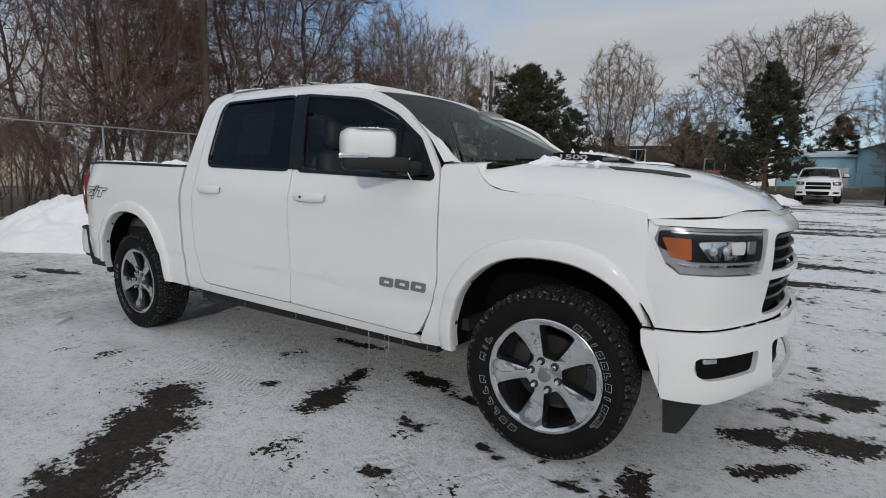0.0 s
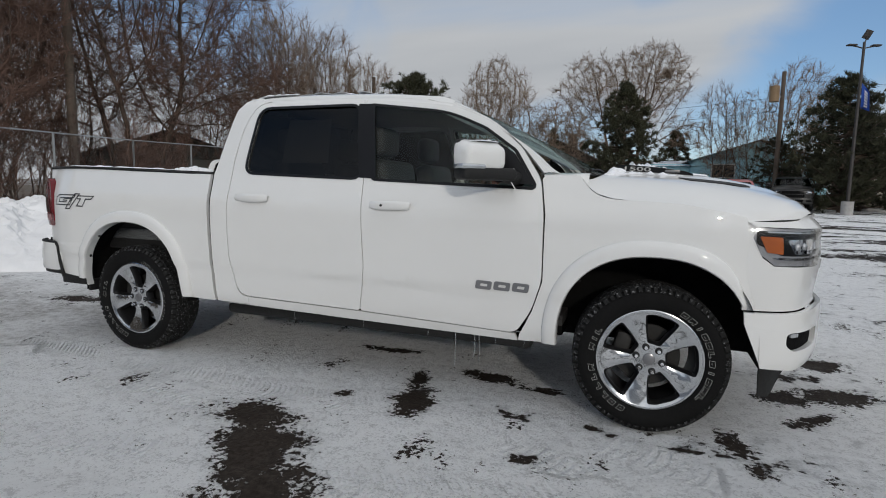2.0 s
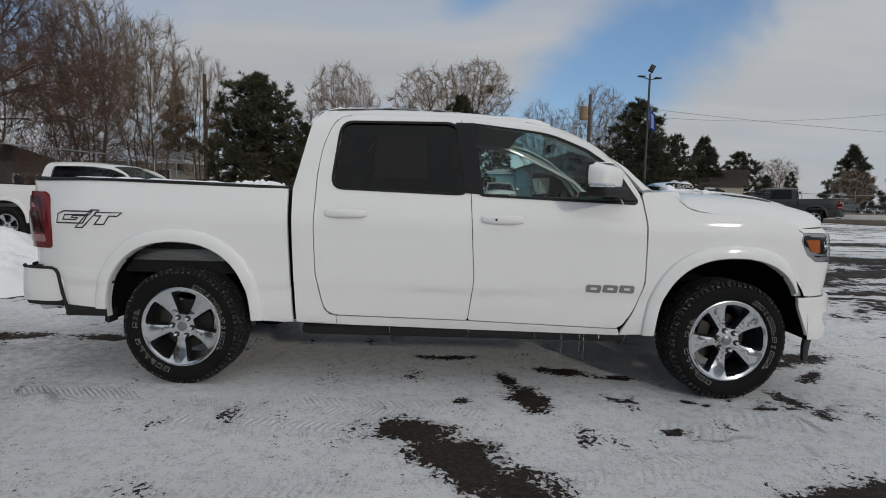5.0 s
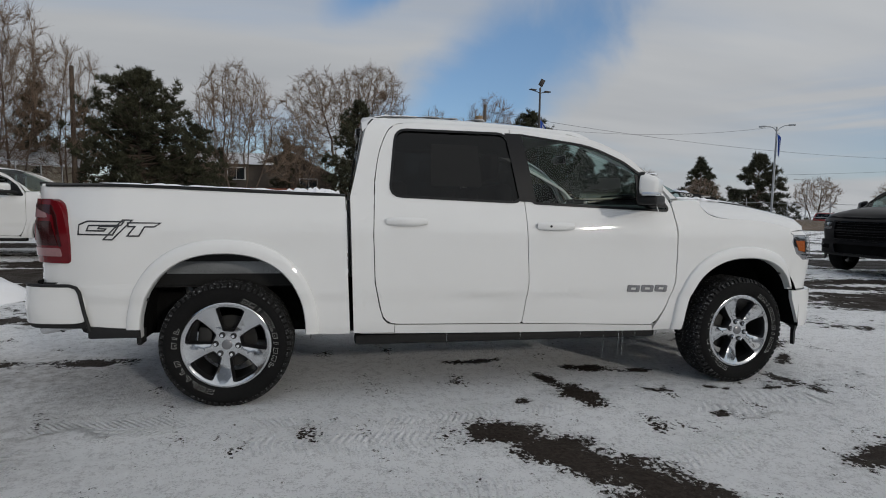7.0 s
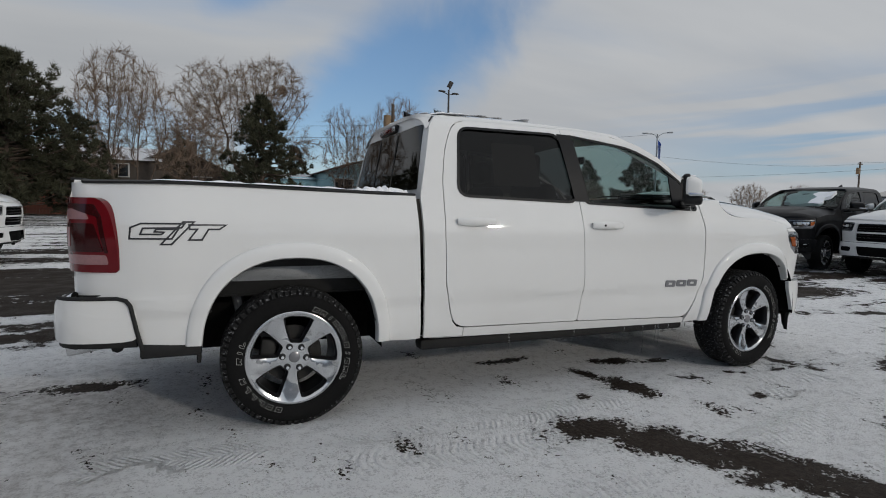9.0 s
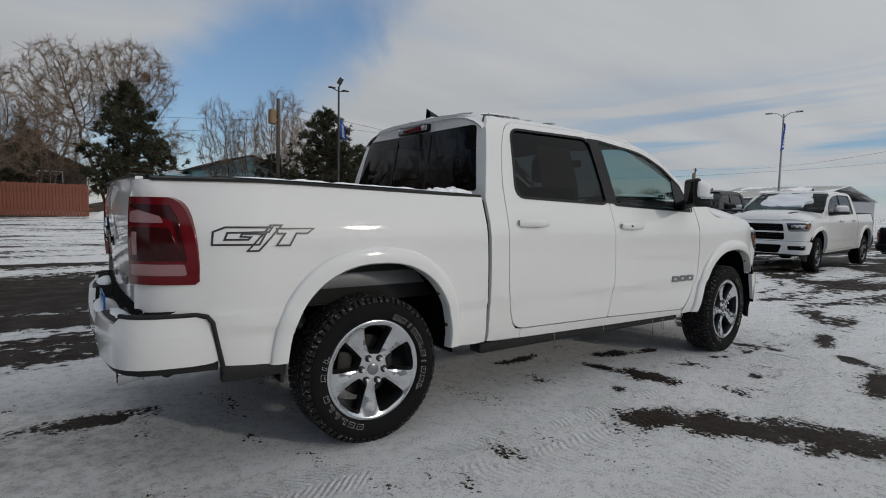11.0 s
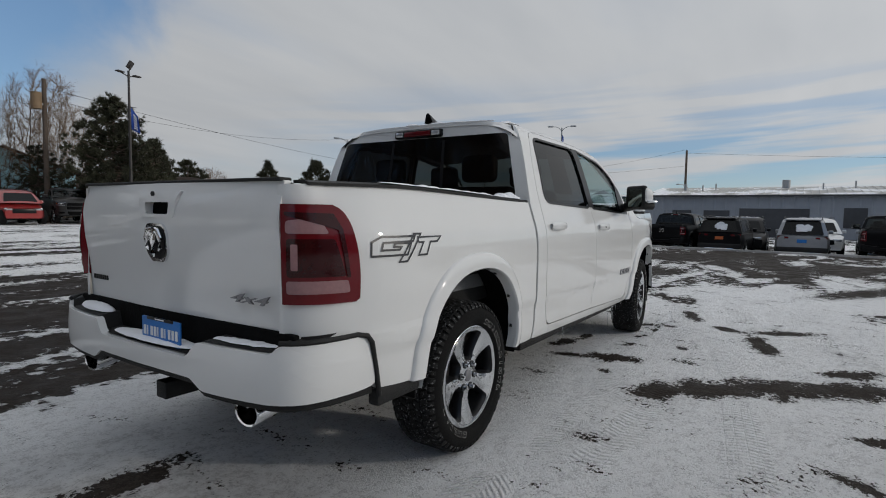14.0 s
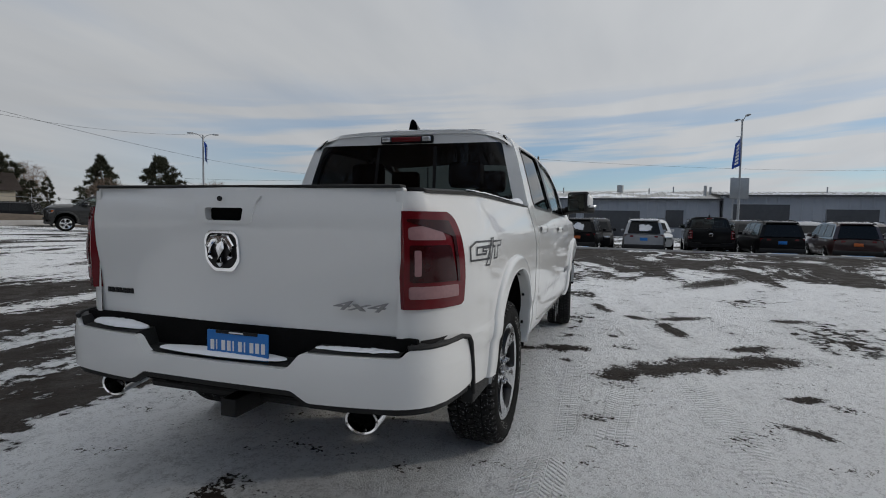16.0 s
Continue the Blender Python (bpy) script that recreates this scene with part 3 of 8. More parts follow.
def mirror(door, s):
    """A tall folding mirror, swept back: white cap above, black base below, lamp strip, arm."""
    def swept(bm):
        ang = radians(42)
        for v in bm.verts:
            u, w = abs(v.co.y) - 1.03, (v.co.x - 2.686) * 0.52
            v.co.x = 2.83 - math.sin(ang) * u + math.cos(ang) * w
            v.co.y = s * (1.0 + math.cos(ang) * u + math.sin(ang) * w)
        return bm
    arm = part("mirror_arm", rod([(2.93, s * 0.90, 1.345), (2.91, s * 0.98, 1.345), (2.86, s * 1.06, 1.355)], [0.045, 0.04, 0.035], 10), BLACK_PLASTIC, door)

    bm = box((2.70, min(s * 1.045, s * 1.340), 1.376), (2.94, max(s * 1.045, s * 1.340), 1.550), 0.055, 4)
    for v in bm.verts:
        f = step(2.72, 2.92, v.co.x)
        v.co.z = 1.40 + (v.co.z - 1.40) * (1 - 0.22 * f)
        v.co.y = s * (1.17 + (abs(v.co.y) - 1.17) * (1 - 0.16 * f))
    part("mirror_cap", swept(bm), WHITE, door, "white mirror cap")
    bm = box((2.70, min(s * 0.99, s * 1.33), 1.330), (2.945, max(s * 0.99, s * 1.33), 1.398), 0.030, 3)
    part("mirror_base", swept(bm), BLACK_PLASTIC, door)
    bm = box((2.76, min(s * 1.20, s * 1.346), 1.388), (2.948, max(s * 1.20, s * 1.346), 1.414), 0.010, 2)
    part("mirror_lamp", swept(bm), CLEAR_LENS, door, "clear turn signal strip")
    bm = box((2.690, min(s * 1.045, s * 1.328), 1.335), (2.785, max(s * 1.045, s * 1.328), 1.549), 0.03, 3)
    frame_ob = part("mirror_frame", swept(bm), BLACK_PLASTIC, door)
    part("mirror_glass", swept(box((2.686, min(s * 1.075, s * 1.305), 1.355), (2.692, max(s * 1.075, s * 1.305), 1.522), 0.0)), MIRROR, frame_ob)


def badge(door, x, z, w, h, s):
    """A badge as three plain open blocks."""
    for i in range(3):
        x0 = x + w * i / 3
        bm = sheet(rounded([(x0, z), (x0 + w * 0.29, z - 0.004), (x0 + w * 0.31, z + h - 0.004), (x0 + w * 0.02, z + h)], 0.012), [rounded([(x0 + 0.028, z + 0.016), (x0 + w * 0.22, z + 0.014), (x0 + w * 0.232, z + h - 0.020), (x0 + 0.034, z + h - 0.018)], 0.004)],
                   side_lift(s, 0.006), 0.05, 0.008, side_in(s))
        part("badge_block", bm, BADGE, door)


def decal(truck, s):
    """The model decal as plain outlined shapes: a hooked block, a slash and a T-shaped block."""
    x0, z0, w, h = -0.832, 1.080, 0.452, 0.096
    q = lambda u, v: (x0 + w * u + 0.25 * h * v, z0 + h * v)
    shapes = [
        [(0.02, 0.10), (0.46, 0.10), (0.50, 0.62), (0.27, 0.62), (0.26, 0.48), (0.36, 0.46), (0.34, 0.34), (0.12, 0.34), (0.13, 0.66), (0.53, 0.70), (0.55, 0.92), (0.10, 0.92), (0.00, 0.70)],
        [(0.36, -0.20), (0.47, -0.20), (0.645, 1.02), (0.53, 1.02)],
        [(0.62, 0.62), (0.60, 0.86), (1.00, 0.86), (0.94, 0.62), (0.82, 0.62), (0.78, 0.04), (0.64, 0.04), (0.70, 0.62)],
    ]
    for pts in shapes:
        corners = [Vector(q(u, v)) for u, v in pts]
        turn_way = sum(a.x * b.y - b.x * a.y for a, b in zip(corners, corners[1:] + corners[:1]))
        rows = []
        for i, b in enumerate(corners):
            a, c = corners[i - 1], corners[(i + 1) % len(corners)]
            n0, n1 = (Vector((e.y, -e.x)).normalized() for e in (b - a, c - b))
            miter = (n0 + n1).normalized()
            reach = min(1 / max(miter.dot(n0), 0.35), 2.2) * 0.0043 * (1 if turn_way > 0 else -1)
            rows.append((b - miter * reach, b + miter * reach))
        bm = bmesh.new()
        ring = []
        for i, (p0, p1) in enumerate(rows):
            r0, r1 = rows[(i + 1) % len(rows)]
            m = max(1, int((r0 - p0).length / 0.04))
            for k in range(m):
                ring.append([bm.verts.new((p.x, s * (half_width(p.x, p.y) + 0.003), p.y)) for p in (p0.lerp(r0, k / m), p1.lerp(r1, k / m))])
        for g, h2 in zip(ring, ring[1:] + ring[:1]):
            bm.faces.new((g[0], g[1], h2[1], h2[0]))
        part("decal_shape", bm, DECAL, truck, smooth=False)


def corner_plan(d):
    """The rear corner in plan: d metres along from the flank to the tailgate."""
    pts = [(-0.86, 0.958), (-0.93, 0.938), (-1.0, 0.912), (-1.05, 0.878), (-1.085, 0.838), (-1.105, 0.795)]
    ds = [0]
    for a, b in zip(pts, pts[1:]):
        ds.append(ds[-1] + math.dist(a, b))
    return Vector((spline(ds, [p[0] for p in pts], d), spline(ds, [p[1] for p in pts], d))), ds[-1]


def taillight(truck, s):
    total = corner_plan(0)[1]

    def lift(out):
        def f(d, z):
            p, _ = corner_plan(min(max(d, 0), total))
            a, b = corner_plan(max(d - 0.01, 0))[0], corner_plan(min(d + 0.01, total))[0]
            t = (b - a).normalized()
            nrm = Vector((-t.y, t.x))
            if nrm.x > 0:
                nrm = -nrm
            bulge = out + 0.010 * math.sin(math.pi * min(max((z - 0.915) / 0.375, 0), 1))
            w = p.y - (0.955 - half_width(-0.7, z) * 0.948) * 0.25
            return (p.x + nrm.x * bulge, s * (w + abs(nrm.y) * bulge), z)
        return f
    T = total
    zs = [0.914 + 0.382 * k / 30 for k in range(31)]
    us = [k / 14 for k in range(15)]
    skin = lift(0.016)

    def cover(z, u):
        low, high = z - 0.914, 1.296 - z
        e = spline([0.914, 1.0, 1.1, 1.2, 1.25, 1.28, 1.296], [0.006, 0.008, 0.018, 0.040, 0.062, 0.088, 0.120], z)
        e += 0.018 * (1 - math.sqrt(max(0.0, 1 - max(0.0, 1 - low / 0.018) ** 2)))
        d = e + (T - 0.002 - e) * min(max(u, 0), 1)
        p = Vector(skin(d, min(max(z, 0.914), 1.296)))
        if u < 0 or u > 1 or low < 0 or high < 0:
            p += Vector((0.024, -s * 0.032, 0))
        return p
    lamp = part("taillight", grid([0.9139] + zs + [1.2961], [-0.001] + us + [1.001], cover), RED_LENS, truck, "red taillight housing")
    for name, pts, mat, o in (("brake_lens", [(0.075, 1.02), (T - 0.025, 1.02), (T - 0.025, 1.165), (0.12, 1.165)], RED_DARK, 0.020),
                              ("reverse_lens", [(0.055, 0.955), (T - 0.022, 0.955), (T - 0.022, 1.005), (0.065, 1.005)], PINK_LENS, 0.020),
                              ("upper_lens", [(0.14, 1.185), (T - 0.022, 1.185), (T - 0.022, 1.232), (0.175, 1.25)], PINK_LENS, 0.020)):
        part(name, sheet(rounded(pts, 0.012), [], lift(o), 0.025, 0.006, lambda d, z: Vector((0.6, -s * 0.8, 0))), mat, lamp)
    part("lens_strip", sheet(rounded([(T - 0.062, 1.045), (T - 0.040, 1.045), (T - 0.040, 1.145), (T - 0.062, 1.145)], 0.006), [], lift(0.0225), 0.03, 0.004, lambda d, z: Vector((0.6, -s * 0.8, 0))), PINK_LENS, lamp)
    part("lens_rib", sheet(rounded([(0.055, 1.015), (0.07, 1.015), (0.105, 1.20), (T - 0.02, 1.255), (T - 0.02, 1.266), (0.12, 1.262), (0.085, 1.2)], 0.006), [], lift(0.021), 0.025, 0.006, lambda d, z: Vector((0.6, -s * 0.8, 0))), RED_DARK, lamp)


def roof_z(x, y):
    zc = spline([0.80, 0.86, 0.95, 1.3, 1.9, 2.3, 2.45, 2.75, 3.05, 3.30], [1.865, 1.905, 1.932, 1.945, 1.930, 1.885, 1.845, 1.71, 1.535, 1.375], x)
    return zc


def cant(x):
    """The rail where door tops meet the roof, as (half width, height)."""
    z = spline([0.80, 0.90, 1.0, 1.15, 1.9, 2.45, 2.72, 2.92, 3.08], [1.74, 1.83, 1.862, 1.866, 1.860, 1.805, 1.70, 1.55, 1.375], x)
    return spline(PROFILE_Z, PROFILE_W, z) - 0.012, z


def build_cab(truck):
    # windscreen bows forward in plan
    def ws(t, v, out=0.0):
        x_top, x_low = 2.40 - 0.16 * v * v * 0.9, 3.36 - 0.14 * v * v
        wt, wl_ = cant(2.42)[0] - 0.035, 0.905
        x = x_top + (x_low - x_top) * t
        z = 1.858 - 0.03 * v * v + (1.398 - 1.858 + 0.03 * v * v) * (t ** 1.08)
        return (x + out * 0.4, v * (wt + (wl_ - wt) * t), z + out)
    xs = [0.845, 0.87, 0.90, 0.95, 1.05, 1.2, 1.4, 1.6, 1.8, 2.0, 2.15, 2.30, 2.40, 2.41]
    vs = [k / 16 for k in range(-16, 17)]

    def f(x, v):
        w, z = cant(x)
        zc = roof_z(x, 0)
        if x > 2.405:
            return ws(0.022, min(max(v * 1.03, -1), 1), -0.003)
        if x > 2.0:
            x = 2.0 + (x - 2.0) * (1 - 0.34 * v * v)
            w, z = cant(x)
            zc = roof_z(x, 0)
        return (x, v * w, zc - 0.012 * v * v - (zc - 0.012 - z) * abs(v) ** 7)
    part("roof", grid(xs, vs, f), WHITE, truck)
    for s in (-1, 1):
        def rail(x, k):
            w, z = cant(x)
            low = spline(PROFILE_Z, PROFILE_W, z - 0.035) - 0.006
            return ((x, s * low, z - 0.035), (x, s * (w + 0.003), z - 0.004), (x, s * (w - 0.012), z + 0.008), (x, s * (w - 0.05), f(min(max(x, 0.845), 2.40), (w - 0.05) / w)[2] + 0.003 - max(x - 2.40, 0) * 0.38))[k]
        part("roof_rail", grid([0.98 + 1.50 * k / 30 for k in range(31)], range(4), rail), WHITE, truck)
    pane = part("windscreen", grid([k / 10 for k in range(11)], [k / 8 for k in range(-8, 9)], ws), SCREEN, truck)
    pane.visible_shadow = False
    # pillars beside the windscreen
    for s in (-1, 1):
        def pil(t, k):
            a = Vector(ws(t, s * 1.0, 0.003)) - Vector((0.06, 0, 0.024)) * step(0.75, 1.0, t)
            x = 2.38 + (3.075 - 2.38) * t
            w, z = cant(x)
            b = Vector((x, s * (w + 0.002), z))
            m = a.lerp(b, 0.5) + Vector((0.004, s * 0.012, 0.006))
            return (a - Vector((0, 0, 0.03)), a, m, b, b - Vector((0, s * 0.03, 0.02)))[k]
        part("windscreen_pillar", grid([k / 14 for k in range(15)], range(5), pil), WHITE, truck)
    # cowl under the windscreen
    part("cowl", grid([k / 12 for k in range(-12, 13)], range(3), lambda v, k: ((3.26, 3.36, 3.44)[k] - 0.14 * v * v, 0.90 * v, (1.388, 1.390, 1.386)[k] - 0.016 * v * v)), BLACK_PLASTIC, truck)
    for s, x in ((-1, 0), (1, 0)):
        part("wiper", rod([(3.29, s * 0.55, 1.412), (3.31, s * 0.2, 1.424), (3.30, -s * 0.05, 1.430)], 0.009, 6), BLACK_PLASTIC, truck)
    # back of the cab
    half = [(0.958, 1.33), (0.952, 1.37), (0.925, 1.46), (0.884, 1.60), (0.816, 1.80), (0.77, 1.865), (0.66, 1.905), (0.35, 1.925)]
    back = half + [(-y, z) for y, z in half[::-1]]
    pane_line = rounded([(-0.845, 1.39), (0.845, 1.39), (0.735, 1.822), (-0.735, 1.822)], 0.03)
    bx = lambda y, z: (0.778 + 0.075 * step(1.3, 1.95, z)) * (1 - step(0.80, 1.0, abs(y) / spline(PROFILE_Z, PROFILE_W, z))) + (spline([1.33, 1.5, 1.8, 1.885, 1.93], [0.768, 0.803, 0.868, 0.925, 0.95], z)) * step(0.80, 1.0, abs(y) / spline(PROFILE_Z, PROFILE_W, z))
    part("cab_back", sheet(back, [pane_line], lambda y, z: (bx(y, z), y, z), 0.05, 0.03, lambda y, z: Vector((1, 0, 0))), WHITE, truck)
    rear = part("rear_glass", sheet(pane_line, [], lambda y, z: (bx(y, z) - 0.004, y, z), 0.1, 0.004, lambda y, z: Vector((1, 0, 0))), PRIVACY, truck)
    rear.visible_shadow = False
    for s in (-1, 1):
        part("glass_divider", sheet(rounded([(s * 0.245 - 0.012, 1.41), (s * 0.245 + 0.012, 1.41), (s * 0.23 + 0.012, 1.80), (s * 0.23 - 0.012, 1.80)], 0.003), [], lambda y, z: (bx(y, z) - 0.008, y, z), 0.2, 0.004, lambda y, z: Vector((1, 0, 0))), BLACK_TRIM, rear)
        # black rubber seam down the roof end
        part("roof_seam", rod([(bx(0.735, 1.878) - 0.001, s * 0.735, 1.878), (bx(0.755, 1.85) - 0.001, s * 0.755, 1.85), (bx(0.775, 1.80) - 0.001, s * 0.775, 1.80)], 0.007, 6), BLACK_TRIM, truck)
    lamp = part("high_stop_lamp", box((0.822, -0.215, 1.828), (0.86, 0.215, 1.886), 0.012), BLACK_TRIM, truck, "high-mounted stop lamp with clear ends")
    part("stop_lens", box((0.816, -0.12, 1.838), (0.83, 0.12, 1.876), 0.006), RED_LENS, lamp)
    for s in (-1, 1):
        part("cargo_lens", box((0.816, s * 0.165 - 0.035, 1.838), (0.83, s * 0.165 + 0.035, 1.876), 0.006), CLEAR_LENS, lamp)
    bm = grid([k / 8 for k in range(9)], [k / 6 for k in range(-6, 7)],
              lambda t, v: (0.95 + 0.20 * t + 0.02 * abs(v), 0.042 * v * (1 - t * 0.3), 1.93 + 0.098 * (1 - t) ** 0.8 * (1 - abs(v) ** 2.5) + 0.002))
    part("antenna_fin", bm, BLACK_TRIM, truck)
    # interior: floor, dash, wheel, seats
    part("cab_floor", box((0.84, -0.86, 0.50), (3.2, 0.86, 0.56)), SEAT, truck)
    part("cab_side_lining", box((0.9, 0.84, 0.55), (3.0, 0.90, 1.30), 0.02), SEAT, truck)
    part("cab_side_lining", box((0.9, -0.90, 0.55), (3.0, -0.84, 1.30), 0.02), SEAT, truck)
    part("headliner", grid([0.9, 1.5, 2.0, 2.35], [-0.74, 0, 0.74], lambda x, y: (x, y, roof_z(x, 0) - 0.06 - 0.05 * abs(y))), LINING, truck)
    part("dashboard", box((2.72, -0.84, 0.9), (3.15, 0.84, 1.33), 0.09, 3), SEAT, truck)
    ring = bmesh.new()
    pts = [Vector((2.56 + 0.09 * math.cos(a), 0.40 + 0.185 * math.sin(a), 1.18 + 0.165 * math.cos(a))) for a in [2 * math.pi * k / 20 for k in range(21)]]
    part("steering_wheel", add_path(ring, pts, 0.016, 6), BLACK_PLASTIC, truck)
    part("rear_view_mirror", box((2.58, -0.12, 1.68), (2.61, 0.12, 1.75), 0.015), BLACK_TRIM, truck)
    for x, lean in ((2.02, 0.12), (1.22, 0.10)):
        for y in (-0.42, 0.42):
            seat = part("seat", box((x - 0.05, y - 0.27, 0.72), (x + 0.48, y + 0.27, 0.90), 0.06, 3), SEAT, truck, "dark leather seat")
            bm = box((x - 0.14, y - 0.26, 0.80), (x + 0.02, y + 0.26, 1.48), 0.06, 3)
            bmesh.ops.rotate(bm, verts=bm.verts[:], cent=(x, y, 0.8), matrix=Matrix.Rotation(-lean, 3, "Y"))
            part("seat_back", bm, SEAT, seat)
            part("headrest", box((x - 0.24, y - 0.14, 1.50), (x - 0.13, y + 0.14, 1.70), 0.045, 3), SEAT, seat)


def hood_z(x, v):
    """The hood over x, with v from -1 to 1 across."""
    zc = spline([3.06, 3.3, 3.5, 3.74, 4.0, 4.2, 4.34, 4.45, 4.52], [1.430, 1.428, 1.422, 1.410, 1.386, 1.350, 1.308, 1.258, 1.205], x)
    ze = hood_edge(min(x, 4.12)) - max(x - 4.12, 0) * 0.10
    a = abs(v)
    bulge = 0.018 * (1 - step(0.40, 0.56, a)) * step(4.52, 4.2, x)
    return zc - 0.018 - (zc - 0.018 - ze) * (0.25 * a ** 2 + 0.75 * a ** 4.5) + bulge


def front_plan(v):
    """The nose in plan: v from -1 (right) to 1 (left); the corner is eased over a short window."""
    a = min(abs(v), 1.0)
    ks = [0, 0.35, 0.6, 0.75, 0.86, 0.94, 1.0]
    h = 0.07 * (1 - math.exp(-(1.001 - a) / 0.07))
    at = [a + h * k / 4 for k in range(-4, 5)]
    x = sum(spline(ks, [4.60, 4.565, 4.478, 4.405, 4.345, 4.25, 4.10], abs(q)) for q in at) / 9
    y = sum(math.copysign(spline(ks, [0, 0.36, 0.63, 0.79, 0.882, 0.940, 0.963], abs(q)), q) for q in at) / 9
    return x, math.copysign(y, v)


def build_front(truck):
    xs = [0, 0.04, 0.1, 0.2, 0.3, 0.4, 0.5, 0.6, 0.7, 0.8, 0.88, 0.94, 0.98, 1.0, 1.01]
    vs = [k / 24 for k in range(-24, 25)]

    def f(t, v):
        x0 = 3.42 - 0.13 * v * v
        nx, ny = front_plan(v)
        x1 = nx - 0.04
        lip = t > 1.0
        t = min(t, 1.0)
        x = x0 + (x1 - x0) * t
        w = half_width(min(x, 4.08), hood_edge(min(x, 4.1))) if abs(v) > 0.999 else None
        y_far = abs(ny) - 0.035
        y_near = abs(v) * half_width(3.3, 1.30)
        y = math.copysign(y_near + (y_far - y_near) * t ** 2, v)
        if abs(v) > 0.999:
            y = math.copysign((w if x < 4.08 else y_far), v)
        z = hood_z(x, v) - (0.025 * step(0.94, 1.0, t))
        if lip:
            z = min(z, spline([0.0, 0.66, 0.70, 0.80, 0.92, 1.0], [1.190, 1.190, 1.184, 1.166, 1.160, 1.150], abs(v)))
            x += 0.012 * step(1.0, 0.9, abs(v))
        return (x, y, z)
    bm = grid(xs, vs, f)
    part("hood", bm, WHITE, truck)
    # raised scoop with a nameplate of plain bars, and two black hood vents
    bm = grid([k / 8 for k in range(9)], [k / 8 for k in range(-8, 9)],
              lambda t, v: (3.46 + 0.42 * t, v * (0.33 - 0.04 * t), hood_z(3.46 + 0.42 * t, v * 0.36) + 0.045 * math.sin(math.pi * min(t * 1.25, 1) ** 0.7 if t < 0.8 else math.pi) * (1 - abs(v) ** 4) + 0.006))
    part("hood_scoop", bm, WHITE, truck)
    for s in (-1, 1):
        y0 = s * 0.40
        top = lambda x, z: (x, y0 + s * 0.010 * (3.96 - x), hood_z(x, 0.40) + z)
        wedge = [(3.43, -0.02), (3.87, -0.02), (3.875, 0.008), (3.83, 0.020), (3.70, 0.030), (3.48, 0.038), (3.435, 0.030)]
        plate = part("scoop_nameplate", sheet(rounded(wedge, 0.006), [], top, 0.05, 0.02, lambda x, z: Vector((0, -s, 0))), BLACK_TRIM, truck, "black wedge nameplate with pale numerals")
        cu = bpy.data.curves.new("numerals", "FONT")
        cu.body, cu.size, cu.extrude, cu.offset = "1500", 0.034, 0.002, 0.0004
        ob = new("numerals", cu)
        ob.matrix_world = (pose(3.465, y0 - 0.008, hood_z(3.5, 0.40) + 0.004, 90, 2, 0) if s < 0 else pose(3.70, y0 + 0.008, hood_z(3.7, 0.40) + 0.004, 90, -2, 180)) @ Matrix.Diagonal((2.5, 1, 1, 1))
        bpy.context.view_layer.update()
        me = bpy.data.meshes.new_from_object(ob.evaluated_get(bpy.context.evaluated_depsgraph_get()))
        me.transform(ob.matrix_world)
        bpy.data.objects.remove(ob)
        me.materials.clear()
        me.materials.append(LETTER)
        ob = new("numerals", me)
        ob.parent = plate
        part("small_nameplate", box((3.715, y0 + s * 0.006 - 0.003, hood_z(3.76, 0.4) + 0.006), (3.80, y0 + s * 0.006 + 0.004, hood_z(3.76, 0.4) + 0.022), 0.002), STEEL, plate)
        part("hood_vent", sheet(rounded([(3.78, 0.52), (4.15, 0.47), (4.17, 0.50), (4.12, 0.545), (3.85, 0.60)], 0.015), [],
                                lambda x, y: (x, s * y, hood_z(x, y / 0.95) + 0.006), 0.04, 0.01, lambda x, y: Vector((0, 0, -1))), BLACK_PLASTIC, truck)
    # nose: panels by height, wrapped round the plan
    def nose(z, v, out=0.0):
        x, y = front_plan(v)
        b = spline([0.36, 0.45, 0.60, 0.69, 0.71, 0.80, 0.95, 1.10, 1.16], [-0.03, -0.005, 0.0, -0.005, -0.01, 0.0, 0.012, 0.0, -0.045], z)
        tx, ty = front_plan(v + 0.01)
        t = Vector((tx - x, ty - y)).normalized()
        nrm = Vector((t.y, -t.x))
        d = (b + out) * (1 - 0.6 * step(0.86, 1.0, abs(v))) + (0.026 * step(0.705, 0.699, z)) * step(0.86, 1.0, abs(v))
        return (x + nrm.x * d, y + nrm.y * d, z)

    def nose_sheet(pts, holes=(), out=0.0, cell=0.025, flange=0.03, rr=0.0):
        line = rounded(pts, rr) if rr else pts
        return sheet(line, holes, lambda v, z: nose(z, v, out), cell, flange, lambda v, z: Vector((0.0, -math.copysign(1, v), 0)) if abs(v) > 0.9 else Vector((-0.7, -0.7 * v, 0)))
    part("front_fascia", nose_sheet([(-1.0, 0.705), (1.0, 0.705), (1.0, 1.10), (0.995, 1.072), (0.980, 0.983), (0.949, 0.933), (0.598, 0.918), (0.549, 1.111), (0.988, 1.126), (1.0, 1.150), (0.92, 1.152), (0.80, 1.158), (0.68, 1.182), (-0.68, 1.182), (-0.80, 1.158), (-0.92, 1.152), (-1.0, 1.150), (-0.988, 1.126), (-0.549, 1.111), (-0.598, 0.918), (-0.949, 0.933), (-0.980, 0.983), (-0.995, 1.072), (-1.0, 1.10)],
                                    [rounded([(-0.54, 0.73), (0.54, 0.73), (0.50, 1.09), (-0.50, 1.09)], 0.05)]), WHITE, truck)
    part("grille_backing", nose_sheet([(-0.63, 0.72), (0.63, 0.72), (0.61, 1.10), (-0.61, 1.10)], out=-0.05), WELL, truck)
